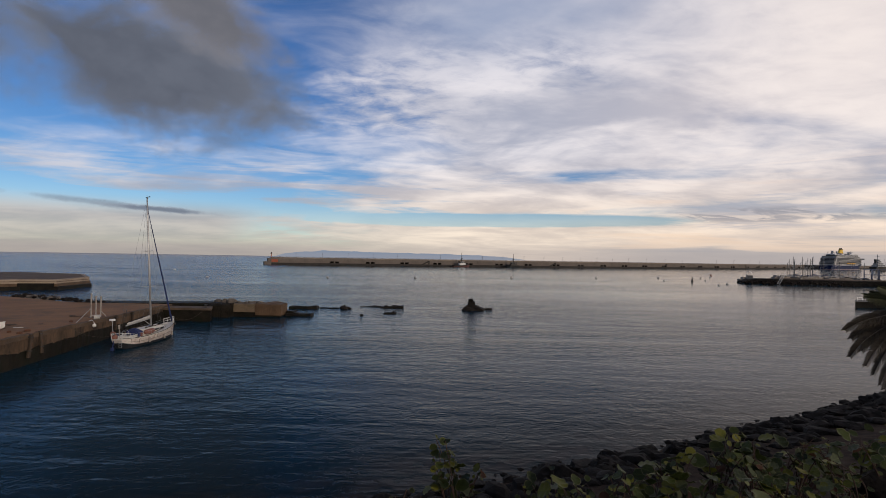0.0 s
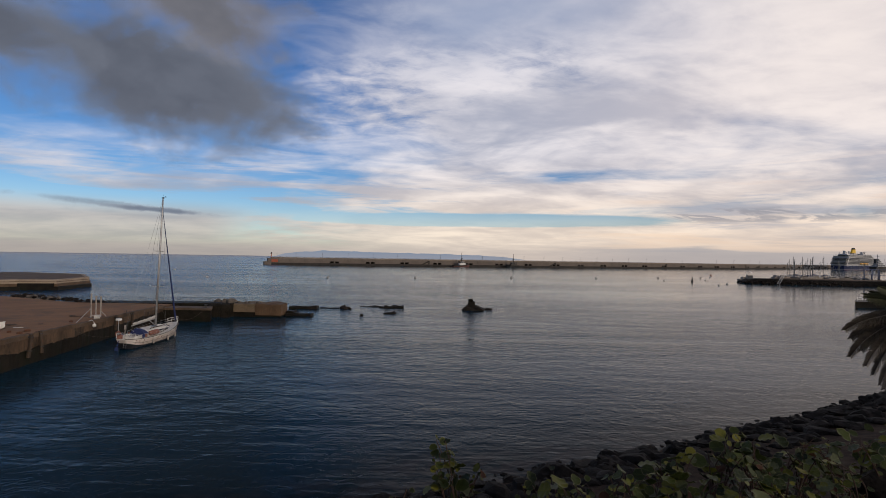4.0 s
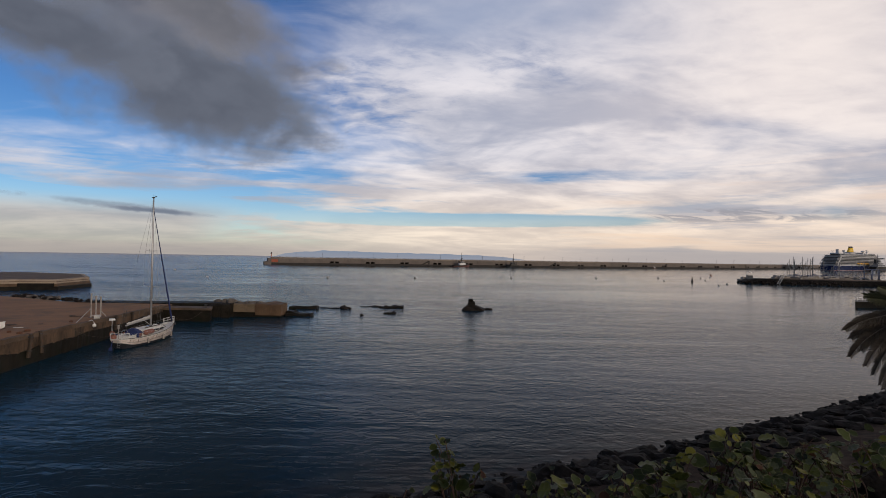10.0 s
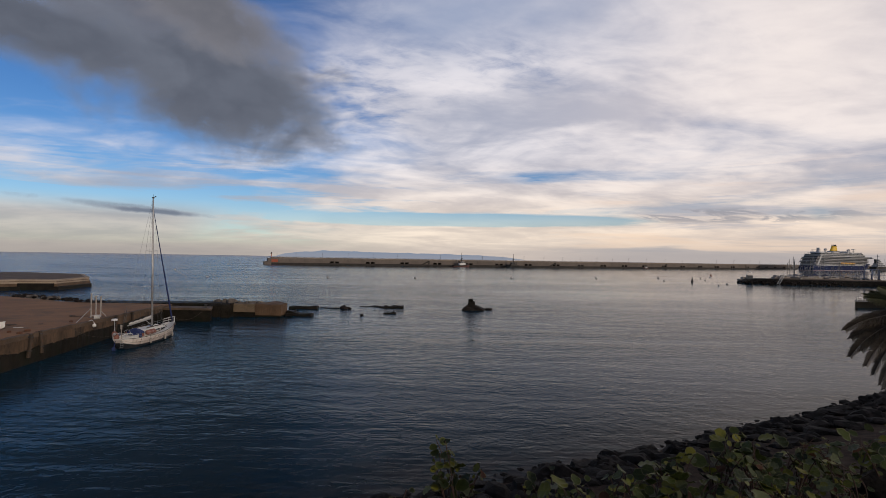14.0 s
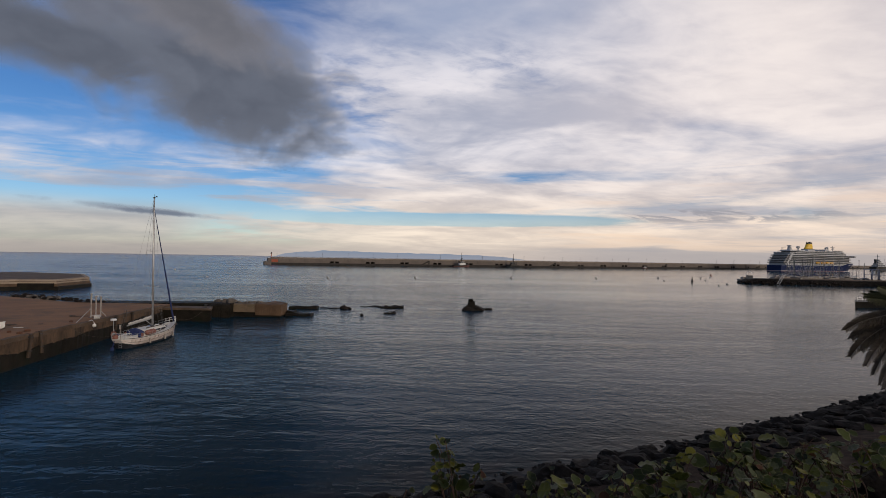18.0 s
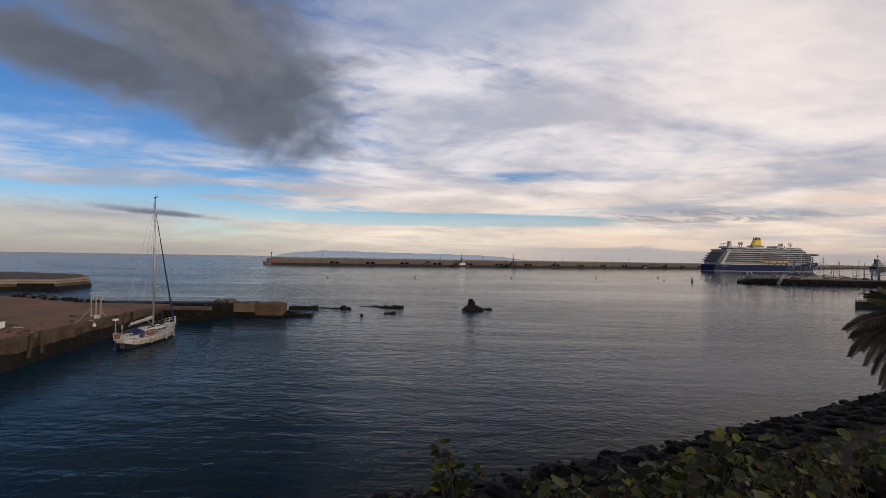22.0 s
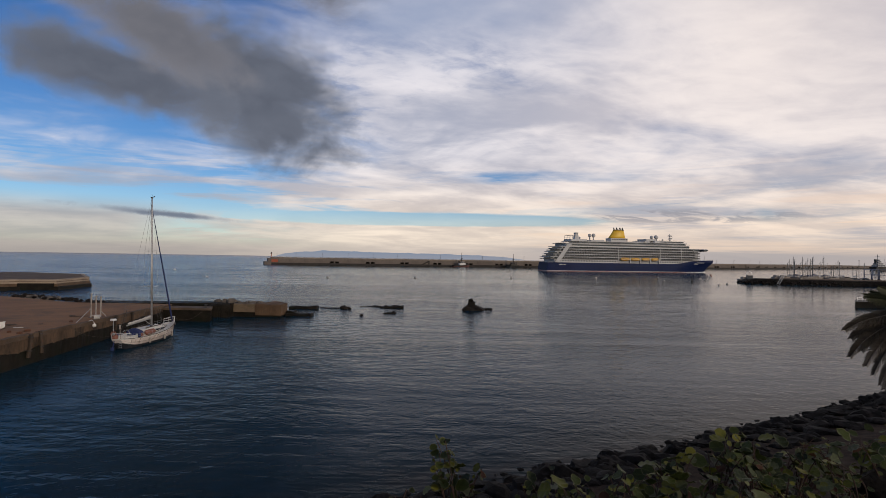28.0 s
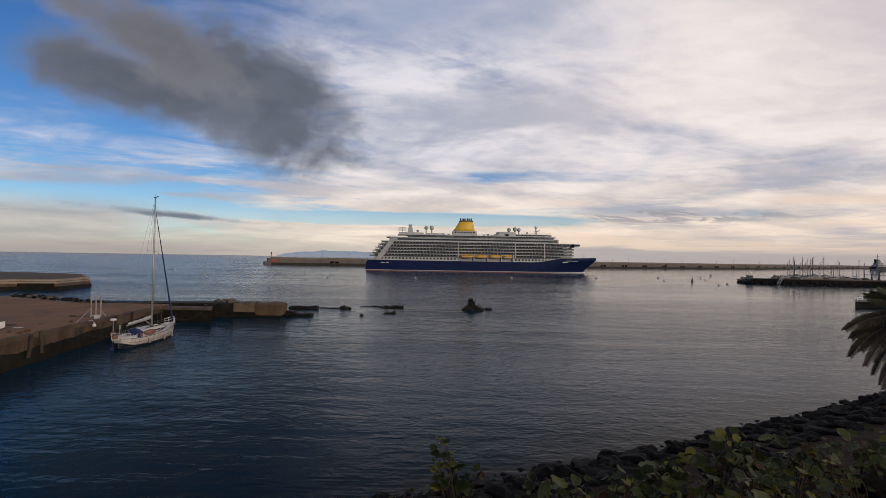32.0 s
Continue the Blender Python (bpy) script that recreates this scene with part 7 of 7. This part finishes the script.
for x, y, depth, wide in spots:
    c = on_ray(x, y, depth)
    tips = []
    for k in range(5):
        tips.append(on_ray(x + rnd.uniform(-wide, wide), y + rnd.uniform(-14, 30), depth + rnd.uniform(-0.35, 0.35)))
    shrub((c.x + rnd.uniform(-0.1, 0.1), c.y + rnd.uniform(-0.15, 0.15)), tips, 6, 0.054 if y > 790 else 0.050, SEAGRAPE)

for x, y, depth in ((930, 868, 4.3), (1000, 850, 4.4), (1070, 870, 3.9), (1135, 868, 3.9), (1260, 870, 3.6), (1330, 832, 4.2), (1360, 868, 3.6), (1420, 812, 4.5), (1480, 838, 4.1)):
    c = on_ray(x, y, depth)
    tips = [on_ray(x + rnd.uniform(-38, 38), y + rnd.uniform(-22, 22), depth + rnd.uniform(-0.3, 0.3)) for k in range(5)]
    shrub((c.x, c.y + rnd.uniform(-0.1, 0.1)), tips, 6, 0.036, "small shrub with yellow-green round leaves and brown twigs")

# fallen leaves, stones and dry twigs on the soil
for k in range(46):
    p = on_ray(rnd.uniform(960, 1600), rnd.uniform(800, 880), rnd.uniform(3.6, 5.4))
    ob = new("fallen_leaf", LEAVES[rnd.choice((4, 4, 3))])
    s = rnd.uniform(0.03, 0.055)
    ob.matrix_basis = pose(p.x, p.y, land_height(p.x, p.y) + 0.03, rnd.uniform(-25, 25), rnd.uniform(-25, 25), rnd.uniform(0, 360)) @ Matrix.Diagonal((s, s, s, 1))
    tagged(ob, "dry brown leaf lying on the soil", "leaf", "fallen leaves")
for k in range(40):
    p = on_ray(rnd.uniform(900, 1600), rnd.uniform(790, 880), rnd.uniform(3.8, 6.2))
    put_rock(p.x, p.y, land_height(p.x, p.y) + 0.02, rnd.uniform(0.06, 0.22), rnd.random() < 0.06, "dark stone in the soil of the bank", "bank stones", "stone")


# ---- the palm at the side ----
def palm():
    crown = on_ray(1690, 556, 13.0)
    gx, gy = crown.x + 0.5, crown.y + 0.2
    gz = land_height(gx, gy) - 0.1
    root = tagged(empty("palm_tree", pose(gx, gy, gz)), "palm with drooping grey-green feathered fronds", "palm tree")
    o = Vector((gx, gy, gz))
    c = crown - o
    bm = bmesh.new()
    n = 14
    rings = []
    for i in range(n * 2 + 1):
        u = i / (n * 2)
        p = Vector((c.x * u * u, c.y * u * u, c.z * u))
        r = 0.32 - 0.06 * u + (0.05 if i % 2 else 0)
        rings.append([(p.x + r * math.cos(a), p.y + r * math.sin(a), p.z) for a in [k * math.pi / 6 for k in range(12)]])
    loft(bm, rings)
    part("trunk", bm, BARK, root, "ringed brown trunk")
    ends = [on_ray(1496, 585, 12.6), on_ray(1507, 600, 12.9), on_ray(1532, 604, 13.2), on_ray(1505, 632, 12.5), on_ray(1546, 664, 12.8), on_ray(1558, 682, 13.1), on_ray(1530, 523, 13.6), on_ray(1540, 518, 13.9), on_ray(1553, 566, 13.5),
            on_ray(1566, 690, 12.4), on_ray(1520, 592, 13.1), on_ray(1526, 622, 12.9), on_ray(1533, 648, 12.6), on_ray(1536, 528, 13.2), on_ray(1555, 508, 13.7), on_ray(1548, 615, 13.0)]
    for a in range(0, 360, 24):
        if 130 < (a + 0) % 360 < 230:
            continue
        e = crown + Vector((math.cos(radians(a)) * 2.5, math.sin(radians(a)) * 2.5, rnd.uniform(-0.9, 1.0)))
        if e.x > e.y * 0.92:
            ends.append(e)
    for j, e in enumerate(ends):
        t = e - o - c
        high = 0.6
        ctrl = c + Vector((t.x * 0.55, t.y * 0.55, max(0.15, t.z * 0.5) + high))
        if j < 16:
            ctrl = c + Vector((t.x * 0.72, t.y * 0.6, t.z * 0.25 + (0.22 if t.z > -1.0 else 0.25)))
        bm = bmesh.new()
        pts = []
        m = 26
        for k in range(m + 1):
            u = k / m
            pts.append(c * (1 - u) ** 2 + ctrl * 2 * u * (1 - u) + (c + t) * u * u)
        tube(bm, pts, 0.022, 4, 0.25)
        tint = FROND_GREEN if j in (6, 7, 13, 14) else FROND
        frond = part("frond", bm, tint, root)
        bm = bmesh.new()
        up_ = Vector((0, 0, 1))
        for k in range(5, m * 11):
            u = k / (m * 11)
            p = c * (1 - u) ** 2 + ctrl * 2 * u * (1 - u) + (c + t) * u * u
            d = ((ctrl - c) * (1 - u) + (c + t - ctrl) * u).normalized()
            side = d.cross(up_).normalized()
            for s in (-1, 1):
                ln = (0.27 * math.sin(math.pi * min(1, 0.18 + u * 0.78)) + 0.07) * rnd.uniform(0.8, 1.1)
                tip = p + (d * 0.50 + side * s * rnd.uniform(0.2, 0.6) + Vector((0, 0, s * 0.44 - 0.16 - 0.15 * u))).normalized() * ln
                w = (d * 0.3 + up_ * 0.5).normalized() * 0.0075
                mid = p.lerp(tip, 0.5) + Vector((0, 0, 0.02))
                v = [bm.verts.new(q) for q in (p - w, p + w, mid + w * 1.2, mid - w * 1.2, tip)]
                bm.faces.new((v[0], v[1], v[2], v[3]))
                bm.faces.new((v[3], v[2], v[4]))
        tagged(part("foliage", bm, tint, frond, "narrow drooping leaflets"), kind="stuff")


palm()


# ---- what moves ----
def heading_rows(rows):
    return [(t, pose(x, y, 0, 0, 0, a)) for t, x, y, a in rows]


def sky_rows(rows):
    """Where a cloud's middle stands: seconds, degrees to the right of north, degrees up."""
    return [(t, pose(0, 0, EYE_Z, e, 0, -a)) for t, a, e in rows]


def motions():
    walk(ship, heading_rows([(0, 1021, 1348, 36.0), (2, 1027, 1338, 36.3), (3.5, 1031, 1325, 35.3), (6, 1000, 1273, 30.8), (8, 974, 1243, 29.3), (10, 932, 1197, 28.3),
                             (13, 855, 1130, 26.6), (16.5, 751, 1037, 25.6), (19, 650, 950, 23.1), (21, 560, 880, 20.2), (23, 467, 812, 17.4), (25, 378, 759, 14.4),
                             (28, 230, 653, 12.9), (29, 181, 618, 12.6), (30, 135, 593, 11.4), (31, 87, 568, 8.3), (32, 38, 539, 3.9)]))
    # the yacht swings on its lines: seconds, metres aside, degrees of yaw and of roll
    sway = [(0, -0.09, 0.1, -3.8), (0.5, -0.09, 0.1, 1.7), (1, 0.09, -0.1, -1.7), (1.5, -0.03, -1.0, -1.9), (2, 0.01, -0.7, 1.6), (2.5, -0.01, 0.7, -1.5), (3, 0.09, -0.1, -3.1), (3.5, 0.27, 0.5, 2.2), (5.5, 0.55, 0.3, -3.0), (6, 0.42, -0.6, 1.5), (6.5, 0.41, 0.1, -1.1), (7, 0.14, 0.3, -1.9), (7.5, 0.12, 1.6, 0.0), (8, -0.09, 0.1, -1.2), (8.5, -0.14, -0.3, -3.2), (9, -0.22, -0.9, 0.2), (9.5, -0.12, -1.6, -0.9), (10, -0.27, -0.5, -0.7), (10.5, -0.09, 0.1, -0.2), (11, -0.19, 0.1, -1.5), (11.5, 0.03, 1.0, -0.0), (12, 0.19, -0.1, -0.4), (12.5, 0.27, 0.5, -1.4), (13, 0.09, -0.1, 0.1), (13.5, -0.19, 0.1, -2.8), (14, -0.01, 0.7, -1.5), (14.5, 0.01, -0.7, 0.9), (16.5, -0.14, -0.3, -0.8), (17, -0.09, 0.1, 0.3), (17.5, -0.19, 0.1, -2.3), (18, 0.01, -0.7, -1.2), (18.5, 0.01, -0.7, -2.0), (19, 0.19, -0.1, -0.2), (19.5, 0.14, 0.3, -3.7), (20, 0.22, 0.9, -1.0), (20.5, 0.22, 0.9, -2.1), (21, 0.03, 1.0, -2.1), (21.5, 0.14, 0.3, -1.1), (22, 0.14, 0.3, -1.1), (22.5, -0.09, 0.1, -0.4), (23, -0.01, 0.7, -0.7), (23.5, -0.14, 0.4, -1.1), (24, -0.19, 0.1, -3.6), (24.5, -0.14, -0.3, -1.1), (25, 0.14, 0.3, 0.5), (25.5, 0.19, -0.1, -3.3), (27.5, 0.26, 1.2, -0.6), (28, -0.09, 0.1, -1.8), (28.5, 0.09, -0.1, -2.5), (29, 0.14, -0.4, 0.5), (29.5, 0.14, -0.4, -1.6), (30, -0.14, -0.3, -2.4), (30.5, 0.09, -0.1, -0.7), (31, -0.19, 0.1, -1.5), (31.5, -0.06, 1.1, -1.3), (32, -0.14, -0.3, -0.3)]
    walk(yacht, [(t, pose(-46.15 + dx, 83.5, -0.05, roll + 0.6, 0, 90.5 + yaw)) for t, dx, yaw, roll in sway])
    walk(launch, heading_rows([(0, 660, 1172, 205), (3, 548, 1090, 207), (6, 449, 1014, 209), (9, 397, 974, 210), (13, 366, 948, 208), (19, 362, 946, 205), (24, 362, 946, 205), (27, 250, 860, 205), (30, 135, 775, 202), (32, 56, 748, 199)]))
    walk(high_cloud, [(0, pose(0, 0, 0, 0, 0, 0)), (16, pose(0, 0, 0, 0, 0, 4.6)), (32, pose(0, 0, 0, 0, 0, 9.2))])
    walk(lobe_tip, sky_rows([(0, -23.1, 16.6), (3.5, -22.2, 15.8), (6, -21.4, 15.15), (10, -20.5, 14.6), (14, -19.9, 14.6), (17, -19.4, 14.3), (20, -18.8, 14.0), (24, -18.2, 13.5), (28, -17.7, 13.2), (32, -17.2, 12.9)]))
    walk(lobe_left, sky_rows([(0, -30.96, 17.24), (3.5, -30.27, 16.64), (6, -28.98, 16.13), (10, -26.94, 16.25), (14, -25.38, 16.7), (17, -24.31, 16.85), (20, -23.55, 17.18), (24, -22.9, 17.9), (28, -22.6, 17.5), (32, -22.2, 17.0)]))
    walk(lobe_band, sky_rows([(0, -47.85, 19.16), (3, -44.7, 18.62), (6, -41.2, 18.83), (10, -37.68, 18.88), (14, -36.84, 18.43), (17, -36.41, 18.06), (20, -34.6, 17.3), (24, -33.2, 16.6), (28, -31.8, 16.1), (32, -30.2, 15.5)]))
    walk(lobe_top, sky_rows([(0, -24.99, 22.64), (6, -25.54, 23.04), (12, -25.01, 23.14), (17, -24.99, 22.64), (20, -25.52, 22.34), (24, -27.07, 21.44), (28, -28.58, 20.44), (32, -28.76, 19.39)]))
    walk(lobe_pale, sky_rows([(0, -36.8, 30.5), (3, -35.0, 28.2), (6, -32.6, 25.0), (10, -30.12, 22.11), (14, -29.6, 21.24), (17, -29.1, 21.04), (20, -28.1, 21.54), (23, -27.13, 23.72), (26, -27.22, 27.04), (28, -27.3, 29.74), (32, -27.41, 33.14)]))
    walk(streak_left, sky_rows([(0, -33.62, 4.48), (6, -32.75, 4.39), (13, -31.65, 4.26), (19, -30.29, 4.03), (23, -29.60, 3.91), (28, -28.66, 3.80), (32, -27.70, 3.75)]))
    walk(streak_right, sky_rows([(0, -28.19, 4.10), (13, -28.89, 3.90), (23, -27.94, 3.74), (32, -26.97, 3.57)]))
    walk(sea, [(0, pose(0, 0, 0)), (16, pose(0.7, -1.4, 0)), (32, pose(1.2, -2.8, 0))])


motions()
